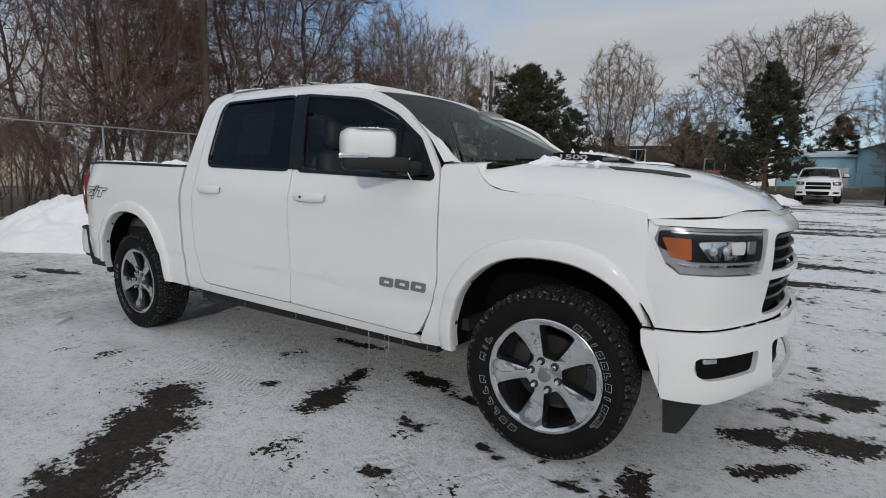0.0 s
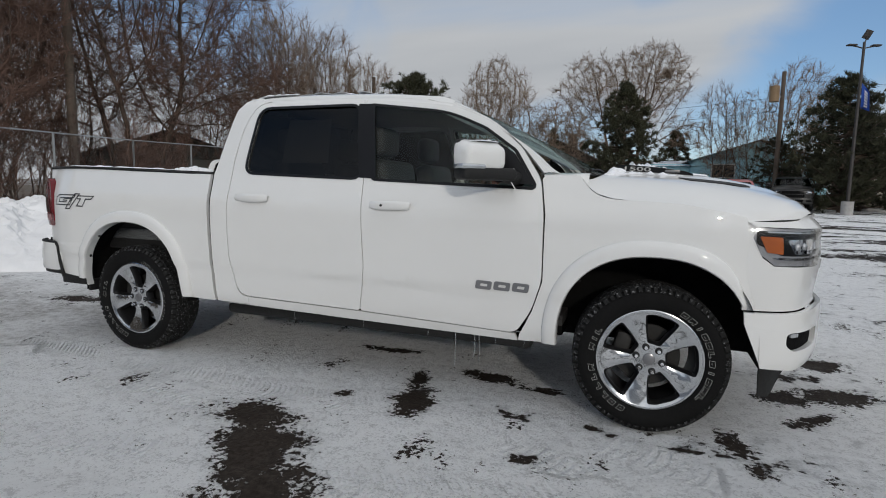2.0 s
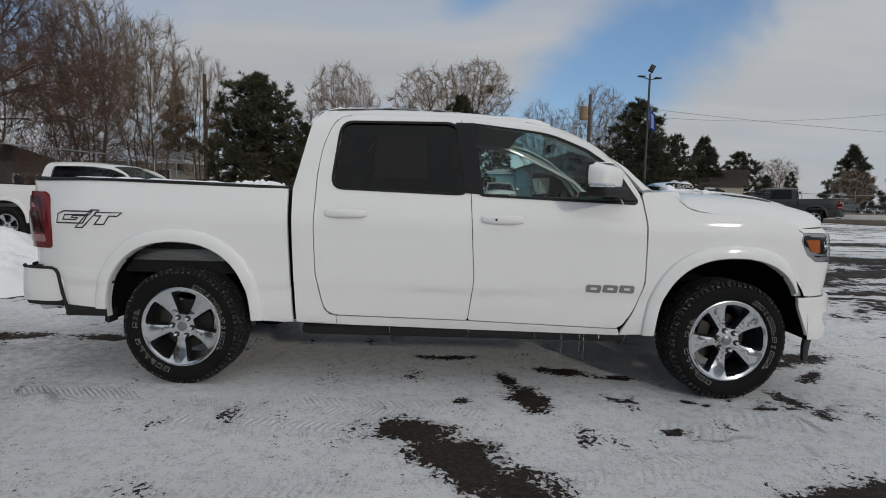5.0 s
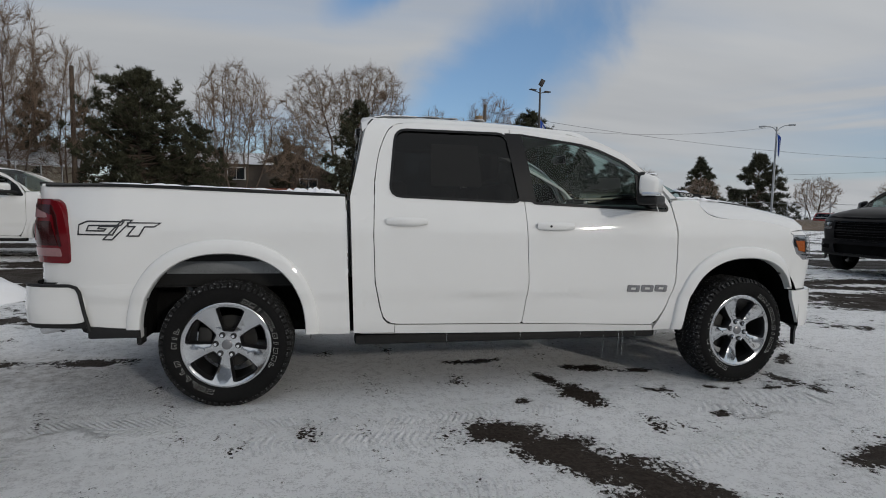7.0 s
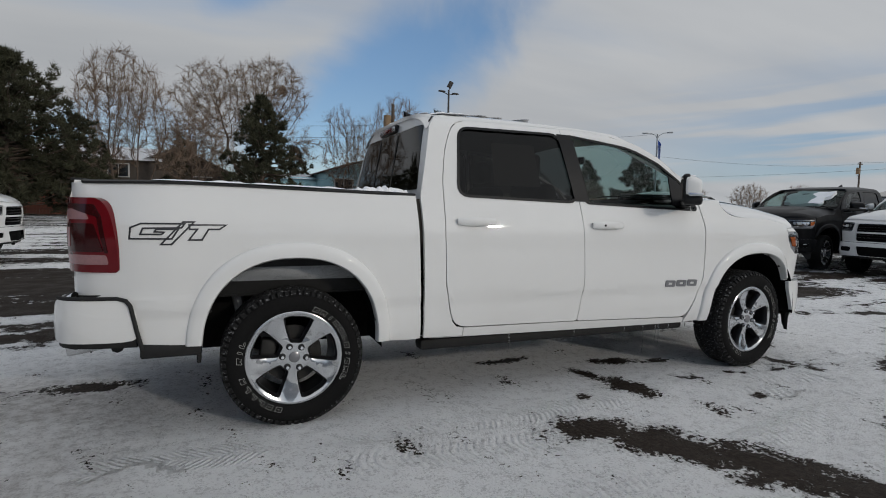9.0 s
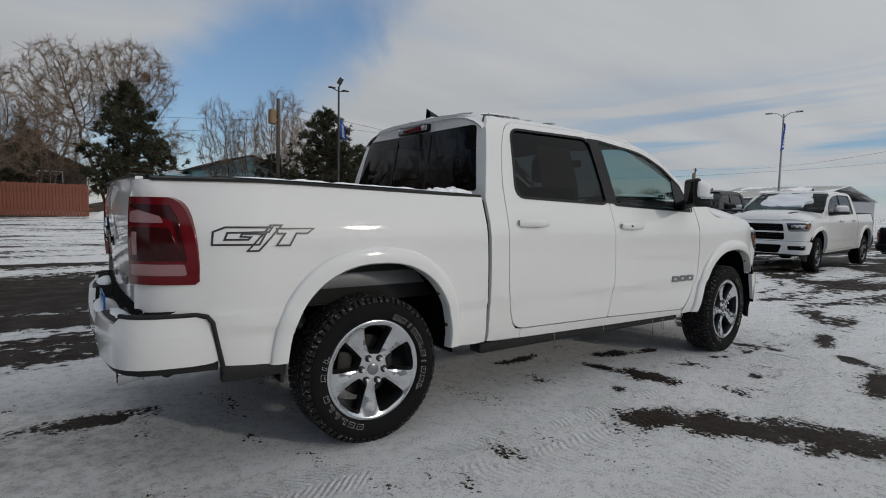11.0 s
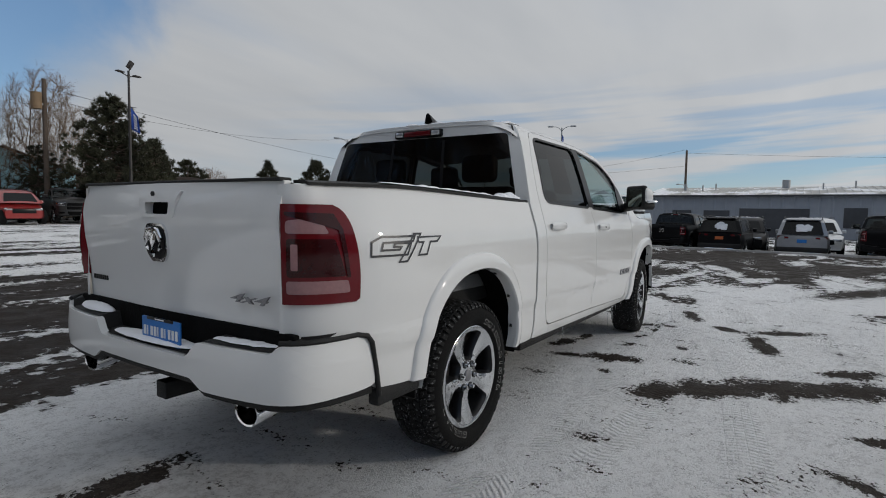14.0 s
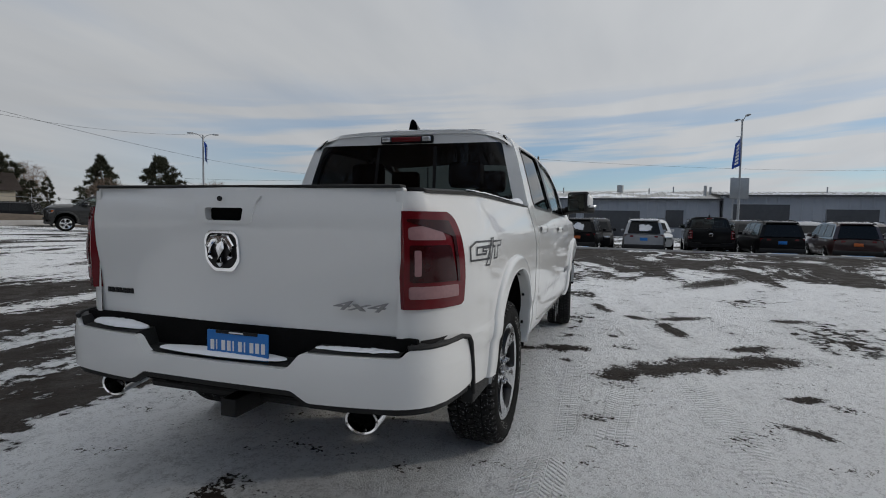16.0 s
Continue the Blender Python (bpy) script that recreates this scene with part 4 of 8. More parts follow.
    for z in (0.79, 0.845, 0.955, 1.01, 1.06):
        part("grille_bar", nose_sheet([(-0.62, z), (0.62, z), (0.62, z + 0.014), (-0.62, z + 0.014)], out=-0.025), BLACK_TRIM, truck)
    part("grille_bar", nose_sheet([(-0.63, 0.89), (0.63, 0.89), (0.63, 0.925), (-0.63, 0.925)], out=0.0), WHITE, truck)
    bumper_line = [(-1.0, 0.699), (1.0, 0.699), (0.998, 0.64), (0.965, 0.42), (0.85, 0.40), (0.4, 0.42), (-0.4, 0.42), (-0.85, 0.40), (-0.965, 0.42), (-0.998, 0.64)]
    fogs = [rounded([(s * 0.60, 0.505), (s * 0.87, 0.505), (s * 0.905, 0.535), (s * 0.905, 0.602), (s * 0.59, 0.598)], 0.025) for s in (-1, 1)]
    bumper = part("front_bumper", nose_sheet(bumper_line, fogs + [rounded([(-0.45, 0.43), (0.45, 0.43), (0.50, 0.62), (-0.50, 0.62)], 0.04)], out=0.03), WHITE, truck, "white front bumper")
    part("bumper_intake", nose_sheet([(-0.52, 0.42), (0.52, 0.42), (0.52, 0.63), (-0.52, 0.63)], out=-0.04), WELL, bumper)
    for s in (-1, 1):
        part("fog_bezel", nose_sheet([(s * 0.57, 0.49), (s * 0.92, 0.49), (s * 0.93, 0.62), (s * 0.57, 0.62)], out=0.006), WELL, bumper)
        part("fog_lamp", nose_sheet([(s * 0.82, 0.572), (s * 0.875, 0.572), (s * 0.875, 0.592), (s * 0.82, 0.59)], out=0.014, rr=0.006), CLEAR_LENS, bumper)
        line = [(s * 0.600, 0.922), (s * 0.945, 0.936), (s * 0.975, 0.985), (s * 0.99, 1.07), (s * 0.985, 1.122), (s * 0.552, 1.108)]
        lamp = part("headlight", nose_sheet(line, out=-0.02), LAMP_HOUSING, truck, "headlight with clear lens and amber reflector")
        part("lamp_bezel", nose_sheet([(s * 0.575, 0.975), (s * 0.93, 0.985), (s * 0.985, 1.04), (s * 0.985, 1.108), (s * 0.56, 1.098)], out=-0.016, rr=0.012), BLACK_TRIM, lamp)
        part("reflector_bowl", nose_sheet([(s * 0.685, 0.988), (s * 0.875, 0.992), (s * 0.915, 1.065), (s * 0.655, 1.068)], out=-0.012, rr=0.02), CHROME, lamp)
        # Flat white block puts the bowl's bright reflection into colour.
        part("reflector_block", nose_sheet([(s * 0.70, 1.010), (s * 0.765, 1.012), (s * 0.770, 1.062), (s * 0.690, 1.062)], out=-0.008, rr=0.012), WHITE_PRINT, lamp, "white block painted for the reflector's bright glint")
        part("reflector_block", nose_sheet([(s * 0.635, 1.010), (s * 0.675, 1.010), (s * 0.670, 1.062), (s * 0.625, 1.062)], out=-0.008, rr=0.006), CLEAR_LENS, lamp)
        for vv in (0.80, 0.86):
            bm = bmesh.new()
            bmesh.ops.create_uvsphere(bm, u_segments=16, v_segments=10, radius=0.020, matrix=Matrix.Translation(Vector(nose(1.028, s * vv, -0.020))))
            part("projector", bm, CLEAR_LENS, lamp)
        part("lamp_strip", nose_sheet([(s * 0.60, 0.955), (s * 0.94, 0.966), (s * 0.955, 0.976), (s * 0.59, 0.967)], out=-0.010, rr=0.004), CHROME, lamp)
        part("lamp_brow", nose_sheet([(s * 0.57, 1.084), (s * 0.965, 1.098), (s * 0.968, 1.106), (s * 0.568, 1.092)], out=-0.010, rr=0.003), CLEAR_LENS, lamp)
        part("amber_reflector", nose_sheet([(s * 0.925, 0.992), (s * 0.965, 1.000), (s * 0.980, 1.080), (s * 0.928, 1.076)], out=-0.008, rr=0.006), AMBER, lamp)
        cover = part("headlight_cover", nose_sheet(line, out=0.004, flange=0.0), LENS, lamp)
        cover.visible_shadow = False
        part("fascia_filler", nose_sheet([(s * 0.95, 0.72), (s * 1.0, 0.72), (s * 1.0, 1.148), (s * 0.965, 1.148), (s * 0.985, 1.06), (s * 0.97, 0.96)], out=-0.026, flange=0.0), WHITE, truck)
        part("air_dam_end", nose_sheet([(s * 0.80, 0.41), (s * 0.962, 0.43), (s * 0.957, 0.262), (s * 0.925, 0.255), (s * 0.80, 0.39)], out=-0.02), BLACK_PLASTIC, truck)
    part("air_dam", nose_sheet([(-0.9, 0.415), (0.9, 0.415), (0.86, 0.37), (-0.86, 0.37)], out=-0.03), BLACK_PLASTIC, truck)


def build_tail(truck):
    gx = lambda y, z: -1.105 - 0.035 * step(0.80, 1.25, z) + 0.03 * step(1.25, 1.40, z) + 0.02 * (y / 0.8) ** 2
    line = rounded([(-0.788, 0.782), (0.788, 0.782), (0.788, 1.388), (-0.788, 1.388)], 0.012)
    hole_line = [(-0.070, 1.246), (0.112, 1.246), (0.120, 1.300), (-0.078, 1.300)]
    handle_hole = rounded(hole_line, 0.012)
    gate = part("tailgate", sheet(line, [handle_hole], lambda y, z: (gx(y, z), y, z), 0.05, 0.03, lambda y, z: Vector((1, 0, 0))), WHITE, truck, "white tailgate")
    part("tailgate_cap", box((-1.112, -0.782, 1.384), (-1.05, 0.782, 1.398), 0.006), BLACK_PLASTIC, gate)
    part("tailgate_inner", box((-1.06, -0.78, 0.78), (-1.03, 0.78, 1.38), 0.01), BLACK_PLASTIC, gate)
    part("handle_recess", box((-1.10, -0.10, 1.235), (-1.07, 0.15, 1.315), 0.0), WELL, gate)
    part("tailgate_handle", sheet(rounded([(-0.118, 1.232), (0.158, 1.232), (0.180, 1.330), (0.200, 1.352), (-0.160, 1.352), (-0.140, 1.330)], 0.018), [rounded(hole_line, 0.012)],
                                  lambda y, z: (gx(y, z) - 0.004 - 0.008 * step(1.24, 1.33, z), y, z), 0.04, 0.012, lambda y, z: Vector((1, 0, 0))), WHITE, gate)
    part("tailgate_camera", tube((-1.158, 0.03, 1.338), (-1.15, 0.03, 1.338), 0.011, n=12), BLACK_PLASTIC, gate)
    # maker's emblem as a plain chrome shield
    em = part("emblem", sheet(rounded([(-0.06, 1.04), (0.06, 1.04), (0.105, 1.09), (0.105, 1.20), (0.075, 1.235), (-0.075, 1.235), (-0.105, 1.20), (-0.105, 1.09)], 0.02), [], lambda y, z: (gx(y, z) - 0.010, 0.84 * y + 0.030, 1.115 + 0.90 * (z - 1.1375)), 0.03, 0.012, lambda y, z: Vector((1, 0, 0))), CHROME, gate, "chrome shield emblem")
    part("emblem_field", sheet(rounded([(-0.05, 1.055), (0.05, 1.055), (0.09, 1.10), (0.09, 1.195), (0.065, 1.222), (-0.065, 1.222), (-0.09, 1.195), (-0.09, 1.10)], 0.02), [], lambda y, z: (gx(y, z) - 0.013, 0.84 * y + 0.030, 1.115 + 0.90 * (z - 1.1375)), 0.03, 0.003, lambda y, z: Vector((1, 0, 0))), BLACK_TRIM, em)
    bm = bmesh.new()
    for sgn in (-1, 1):
        add_path(bm, [(-1.158, 0.045 + sgn * 0.012, 1.20), (-1.165, 0.045 + sgn * 0.045, 1.195), (-1.165, 0.045 + sgn * 0.070, 1.16), (-1.163, 0.045 + sgn * 0.066, 1.115), (-1.160, 0.045 + sgn * 0.045, 1.10)], [0.018, 0.020, 0.018, 0.014, 0.006], 8)
    add_path(bm, [(-1.158, 0.045, 1.205), (-1.168, 0.045, 1.15), (-1.165, 0.045, 1.085), (-1.158, 0.045, 1.068)], [0.022, 0.028, 0.020, 0.010], 8)
    for v in bm.verts:
        v.co = (-1.150 + 0.5 * (v.co.x + 1.150), 0.030 + 0.84 * (v.co.y - 0.045), 1.115 + 0.90 * (v.co.z - 1.1375))
    part("emblem_relief", bm, CHROME, em)
    # model plate as bars, drive badge lettered
    for k in range(7):
        y0 = 0.742 - 0.0245 * k
        part("nameplate_bar", box((gx(y0, 0.91) - 0.005, y0 - 0.0195, 0.892), (gx(y0, 0.91) + 0.004, y0, 0.917), 0.003), BLACK_TRIM, gate, "small black nameplate bar")
    cu = bpy.data.curves.new("drive_badge", "FONT")
    cu.body, cu.size, cu.extrude, cu.bevel_depth, cu.shear, cu.align_x = "4x4", 0.085, 0.004, 0.001, 0.35, "CENTER"
    ob = new("drive_badge", cu)
    ob.matrix_world = pose(-1.128, -0.605, 0.900, 90, 0, -90) @ Matrix.Diagonal((1.80, 0.62, 1, 1))
    bpy.context.view_layer.update()
    me = bpy.data.meshes.new_from_object(ob.evaluated_get(bpy.context.evaluated_depsgraph_get()))
    me.transform(ob.matrix_world)
    bpy.data.objects.remove(ob)
    me.materials.clear()
    me.materials.append(BADGE)
    ob = new("drive_badge", me)
    ob.parent = gate
    tagged(ob, "satin drive badge")

    # rear bumper, wrapped round the corners with a step pad on top
    def plan(v):
        a = abs(v)
        x = spline([0, 0.5, 0.75, 0.86, 0.93, 1.0], [-1.235, -1.225, -1.192, -1.128, -1.02, -0.80], a)
        y = spline([0, 0.5, 0.75, 0.86, 0.93, 1.0], [0, 0.50, 0.79, 0.905, 0.955, 0.985], a)
        return x, math.copysign(y, v)

    def lift(out):
        def f(v, z):
            x, y = plan(v)
            tx, ty = plan(v + 0.01)
            t = Vector((tx - x, ty - y)).normalized()
            nrm = Vector((-t.y, t.x))
            b = out + 0.012 * math.sin(math.pi * min(max((z - 0.50) / 0.28, 0), 1))
            return (x + nrm.x * b, y + nrm.y * b, z)
        return f
    line = rounded([(-1.0, 0.772), (-0.80, 0.772, 0.02), (-0.775, 0.738, 0.02), (-0.42, 0.735, 0.02), (-0.36, 0.665, 0.03), (0.36, 0.665, 0.03), (0.42, 0.735, 0.02), (0.775, 0.738, 0.02), (0.80, 0.772, 0.02), (1.0, 0.772), (1.03, 0.66), (1.0, 0.552, 0.03), (0.45, 0.538), (0.38, 0.582), (-0.38, 0.582), (-0.45, 0.538), (-1.0, 0.552, 0.03), (-1.03, 0.66)], 0.015)
    line = [(min(max(v, -1), 1), z) for v, z in line]
    inw = lambda v, z: Vector((1, 0, 0)) if abs(v) < 0.85 else Vector((0.3, -math.copysign(1, v), 0))
    bumper = part("rear_bumper", sheet(line, [], lift(0.0), 0.04, 0.035, inw), WHITE, truck, "white rear bumper")
    low = [(-1.0, 0.58), (-0.45, 0.565), (-0.38, 0.61), (0.38, 0.61), (0.45, 0.565), (1.0, 0.58), (1.0, 0.52), (0.45, 0.515), (0.38, 0.555), (-0.38, 0.555), (-0.45, 0.515), (-1.0, 0.52)]
    part("bumper_valance", sheet(low, [], lift(-0.012), 0.06, 0.03, inw), BLACK_PLASTIC, bumper)
    # step pads and their centre well
    bm = bmesh.new()
    us = [k / 40 for k in range(-40, 41)]

    def pad(v, k):
        x, y = plan(v)
        top = 0.772 if abs(v) > 0.79 else (0.738 if abs(v) > 0.44 else 0.668)
        edge = (x + 0.012, y * 0.988, top + 0.002)
        inn = (max(-1.085, x + 0.015), min(max(y, -0.93), 0.93) * 0.985, top + 0.012)
        return edge if k == 0 else inn
    part("step_pad", grid(us, (0, 1), pad), BLACK_PLASTIC, bumper)
    part("bumper_back", box((-1.11, -0.86, 0.50), (-1.08, 0.86, 0.80), 0.01), WELL, bumper)
    for s in (-1, 1):
        part("bumper_end_trim", rod([lift(-0.004)(s * v, 0.779) for v in (0.80, 0.84, 0.88, 0.92, 0.955, 0.975)] + [(-0.842, s * 0.990, 0.770), (-0.822, s * 0.995, 0.742), (-0.798, s * 0.998, 0.62), (-0.772, s * 0.994, 0.505)], 0.011, 8), BLACK_PLASTIC, bumper)
        part("corner_filler", sheet([(0.0, 0.755), (0.24, 0.757), (0.24, 0.79), (0.0, 0.80)], [], lambda d, z: (lambda p: (p.x - 0.004, s * (p.y + 0.004), z))(corner_plan(d)[0]), 0.03, 0.0), BLACK_PLASTIC, truck)
        # oval exhaust tips
        c = Vector((-1.165, s * 0.640 - 0.012, 0.476))
        prof = [(0.050, 0.26), (0.055, 0.0), (0.053, -0.006), (0.046, -0.004), (0.043, 0.12)]
        bm = grid([2 * math.pi * k / 28 for k in range(29)], range(len(prof)), lambda a, i: (c.x + prof[i][1], c.y + 1.35 * prof[i][0] * math.cos(a), c.z + prof[i][0] * math.sin(a) + prof[i][1] * 0.15))
        ex = part("exhaust_tip", bm, CHROME, truck, "polished oval exhaust tip")
        part("exhaust_bore", grid([2 * math.pi * k / 28 for k in range(29)], range(2), lambda a, i: (c.x + 0.10, c.y + (0.0, 0.06)[i] * math.cos(a), c.z + (0.0, 0.045)[i] * math.sin(a))), WELL, ex)
        part("exhaust_pipe", rod([(-0.92, s * 0.61, 0.50), (-0.7, s * 0.58, 0.50), (-0.4, s * 0.5, 0.45)], 0.045, 10), STEEL, ex)
        part("mud_flap", box((-0.515, s * 0.93 - 0.05, 0.41), (-0.495, s * 0.93 + 0.05, 0.50), 0.004), BLACK_PLASTIC, truck)
        part("lower_trim", box((-0.785, s * 0.968 - 0.03, 0.458), (-0.49, s * 0.968 + 0.028, 0.532), 0.012), BLACK_PLASTIC, truck)
    # hitch
    part("hitch_receiver", box((-1.15, -0.040, 0.395), (-0.9, 0.040, 0.475), 0.006), BLACK_PLASTIC, truck)
    part("hitch_tube", rod([(-0.95, -0.6, 0.44), (-0.95, 0.6, 0.44)], 0.035, 8), BLACK_PLASTIC, truck)
    # blue dealer plate with plain bars
    pl = part("dealer_plate", box((-1.195, -0.240, 0.640), (-1.185, 0.068, 0.784), 0.008), BLUE_PLATE, truck, "blue dealer plate with white bars")
    for k in range(10):
        y0 = 0.050 - 0.0283 * k
        part("plate_bar", box((-1.198, y0 - (0.021 if k not in (1, 4, 6) else 0.009), 0.702), (-1.194, y0 - 0.004, 0.744), 0.0), WHITE_PRINT, pl)
    part("plate_frame", box((-1.198, -0.19, 0.772), (-1.193, 0.02, 0.786), 0.003), BLACK_TRIM, pl)
    part("plate_frame", box((-1.198, -0.19, 0.638), (-1.193, 0.02, 0.664), 0.004), BLACK_TRIM, pl)
    part("plate_bar", box((-1.200, -0.12, 0.776), (-1.197, -0.05, 0.782), 0.001), WHITE_PRINT, pl)


def build_bed(truck):
    part("bed_floor", box((-1.05, -0.80, 0.74), (0.74, 0.80, 0.78)), BLACK_PLASTIC, truck)
    part("bed_head", box((0.70, -0.80, 0.75), (0.74, 0.80, 1.36), 0.01), BLACK_PLASTIC, truck)
    part("frame_rail", box((-1.0, -0.50, 0.45), (4.2, -0.40, 0.62), 0.01), WELL, truck)
    part("frame_rail", box((-1.0, 0.40, 0.45), (4.2, 0.50, 0.62), 0.01), WELL, truck)
    part("axle", tube((0, -0.8, 0.40), (0, 0.8, 0.40), 0.06, n=12), STEEL, truck)
    part("axle_housing", tube((0, -0.15, 0.40), (0, 0.15, 0.40), 0.15, n=16), WELL, truck)
    part("axle", tube((3.672, -0.8, 0.40), (3.672, 0.8, 0.40), 0.05, n=12), WELL, truck)
    part("underbody", box((0.6, -0.80, 0.42), (3.2, 0.80, 0.50), 0.02), WELL, truck)
    part("engine_bay", box((3.2, -0.60, 0.45), (4.35, 0.60, 1.05), 0.02), WELL, truck)
    for s in (-1, 1):
        part("shock_absorber", rod([(-0.12, s * 0.62, 0.45), (-0.28, s * 0.62, 0.62), (-0.33, s * 0.6, 0.85)], 0.035, 8), GALV, truck)
        part("wheelhouse", box((-0.45, s * 0.72 - 0.10, 0.80), (0.45, s * 0.72 + 0.10, 0.94), 0.03), GALV, truck)


def add_lug(bm, x, y, z, r):
    bmesh.ops.create_cone(bm, cap_ends=True, segments=10, radius1=r, radius2=r * 0.75, depth=0.03, matrix=Matrix.Translation((x, y, z)) @ Matrix.Rotation(radians(90), 4, "X"))


def build_wheel(truck):
    """A wheel about its own centre, its face towards -y."""
    wheel = new("wheel")
    wheel.parent = truck
    R, W = 0.402, 0.1375
    prof = [(0.262, 0.10), (0.285, 0.125), (0.33, 0.137), (0.362, 0.130), (0.384, 0.112), (0.393, 0.095), (0.393, -0.095), (0.384, -0.112), (0.362, -0.130), (0.335, -0.137),
            (0.31, -0.133), (0.300, -0.128), (0.293, -0.128), (0.285, -0.122), (0.272, -0.108), (0.262, -0.10)]
    tyre = part("tyre", lathe(prof, 72), TYRE, wheel)
    # tread: five rings of blocks and shoulder lugs
    bm = bmesh.new()
    n = 64
    for row, (y0, y1, h) in enumerate(((-0.100, -0.066, 0.402), (-0.058, -0.024, 0.403), (-0.017, 0.017, 0.403), (0.024, 0.058, 0.403), (0.066, 0.100, 0.402))):
        for k in range(n):
            a = 2 * math.pi * (k + (row % 2) * 0.5) / n
            skew = 0.018 * (1 if row % 2 else -1)
            half = math.pi / n * 0.80
            vs = []
            for r in (0.388, h):
                for aa, yy in ((a - half + skew, y0), (a + half + skew, y0), (a + half - skew, y1), (a - half - skew, y1)):
                    vs.append(bm.verts.new((r * math.cos(aa), yy, r * math.sin(aa))))
            bm.faces.new(vs[4:8])
            for i in range(4):
                bm.faces.new((vs[i], vs[(i + 1) % 4], vs[4 + (i + 1) % 4], vs[4 + i]))
    for side in (-1, 1):
        for k in range(n):
            a = 2 * math.pi * (k + 0.25) / n
            half = math.pi / n * (0.72 if k % 2 else 0.5)
            pr = ((0.401, 0.099), (0.394, 0.117), (0.372, 0.131 if k % 2 else 0.129), (0.366, 0.120), (0.38, 0.10))
            rings = []
            for aa in (a - half, a + half):
                rings.append([bm.verts.new((r * math.cos(aa), side * y, r * math.sin(aa))) for r, y in pr])
            for i in range(4):
                bm.faces.new((rings[0][i], rings[1][i], rings[1][i + 1], rings[0][i + 1]))
            bm.faces.new(rings[0])
            bm.faces.new(rings[1][::-1])
    bmesh.ops.recalc_face_normals(bm, faces=bm.faces[:])
    part("tread", bm, TREAD, tyre, smooth=False)
    # raised pale outlines on the sidewall, one plain open block after the other
    def letter(mid, w, r0, r1, kind):
        bm = bmesh.new()
        line = 0.0016
        lean = 0.12 * w
        place = lambda u, v: ((r0 + (r1 - r0) * v) * math.cos(mid - (u - 0.5) * w + lean * (0.5 - v)), -0.1392 + 0.0075 * max(0.0, (0.300 - (r0 + (r1 - r0) * v)) / 0.012) * 0.45, (r0 + (r1 - r0) * v) * math.sin(mid - (u - 0.5) * w + lean * (0.5 - v)))
        du, dv = line / (0.302 * w), line / (r1 - r0)
        loops = {0: [(0, 0), (1, 0), (1, 1), (0, 1)], 1: [(0, 0), (1, 0), (1, 0.3), (0.35, 0.35), (0.35, 1), (0, 1)],
                 2: [(0, 0), (0.35, 0), (0.35, 0.3), (0.7, 0.3), (0.7, 0), (1, 0), (1, 1), (0, 1)], 3: [(0.35, 0), (0.65, 0), (0.65, 1), (0.35, 1)]}[kind]
        for (u0, v0), (u1, v1) in zip(loops, loops[1:] + loops[:1]):
            n_cut = 3
            rows = []
            flat_run = abs(v1 - v0) < abs(u1 - u0)
            for k in range(n_cut + 1):
                u, v = u0 + (u1 - u0) * k / n_cut, v0 + (v1 - v0) * k / n_cut
                o = (0, dv / 2) if flat_run else (du / 2, 0)
                rows.append([bm.verts.new(place(u - o[0], v - o[1])), bm.verts.new(place(u + o[0], v + o[1]))])
            for p, q in zip(rows, rows[1:]):
                bm.faces.new((p[0], p[1], q[1], q[0]))
        if kind == 0:
            rows = [[bm.verts.new(place(u, v)) for v in (0.42, 0.42 + dv)] for u in (0.3, 0.7)]
            bm.faces.new((rows[0][0], rows[0][1], rows[1][1], rows[1][0]))
        part("sidewall_mark", bm, LETTER, tyre, smooth=False)
    for start, pitch, kinds in ((73, 9.3, (0, 2, 3, 0, 0, 1, 0, 3, 0, 2, 1)), (258, 10.4, (0, 0, 1, 1, 1, 2)), (184, 9.0, (2, 3, 1))):
        for k, kind in enumerate(kinds):
            letter(radians(start - pitch * k), radians(6.4), 0.289, 0.316, kind)
    # rim: barrel, polished face with five openings, dark bevelled pockets, cap and nuts
    part("rim_barrel", lathe([(0.262, -0.104), (0.252, -0.095), (0.240, -0.06), (0.228, 0.0), (0.225, 0.10), (0.25, 0.11)], 64), ALLOY_DARK, wheel)

    def window(r_in, r_out, w_in, w_mid, w_out, a0):
        """One opening of the face: narrow at the hub, widest half way, drawn in at the rim."""
        pol = [(r_in, -w_in), (r_in * 0.95, 0), (r_in, w_in), ((r_in + r_out) * 0.5, w_mid), (r_out * 0.985, w_out), (r_out, w_out * 0.5), (r_out, -w_out * 0.5), (r_out * 0.985, -w_out), ((r_in + r_out) * 0.5, -w_mid)]
        pts = [(r * math.cos(a0 + radians(w)), r * math.sin(a0 + radians(w))) for r, w in pol]
        soft = [0.012, 0.02, 0.012, 0.06, 0.014, 0.02, 0.02, 0.014, 0.06]
        return rounded([(u, v, r) for (u, v), r in zip(pts, soft)], 0.01, 3)

    def face_y(u, v):
        r, a = math.hypot(u, v), math.atan2(v, u)
        off = (math.degrees(a) - 126) / 72
        off = abs(off - round(off)) * 72
        crown = (0.010 * (1 - step(2.0, 15.0, off)) - 0.004 * (1 - step(0.0, 3.0, off))) * step(0.06, 0.13, r) * step(0.262, 0.17, r)
        return spline([0.0, 0.05, 0.09, 0.13, 0.18, 0.22, 0.25, 0.264, 0.274], [-0.094, -0.094, -0.091, -0.088, -0.094, -0.104, -0.113, -0.118, -0.112], r) - crown
    rim_line = [(0.257 * math.cos(2 * math.pi * k / 96), 0.257 * math.sin(2 * math.pi * k / 96)) for k in range(96)]
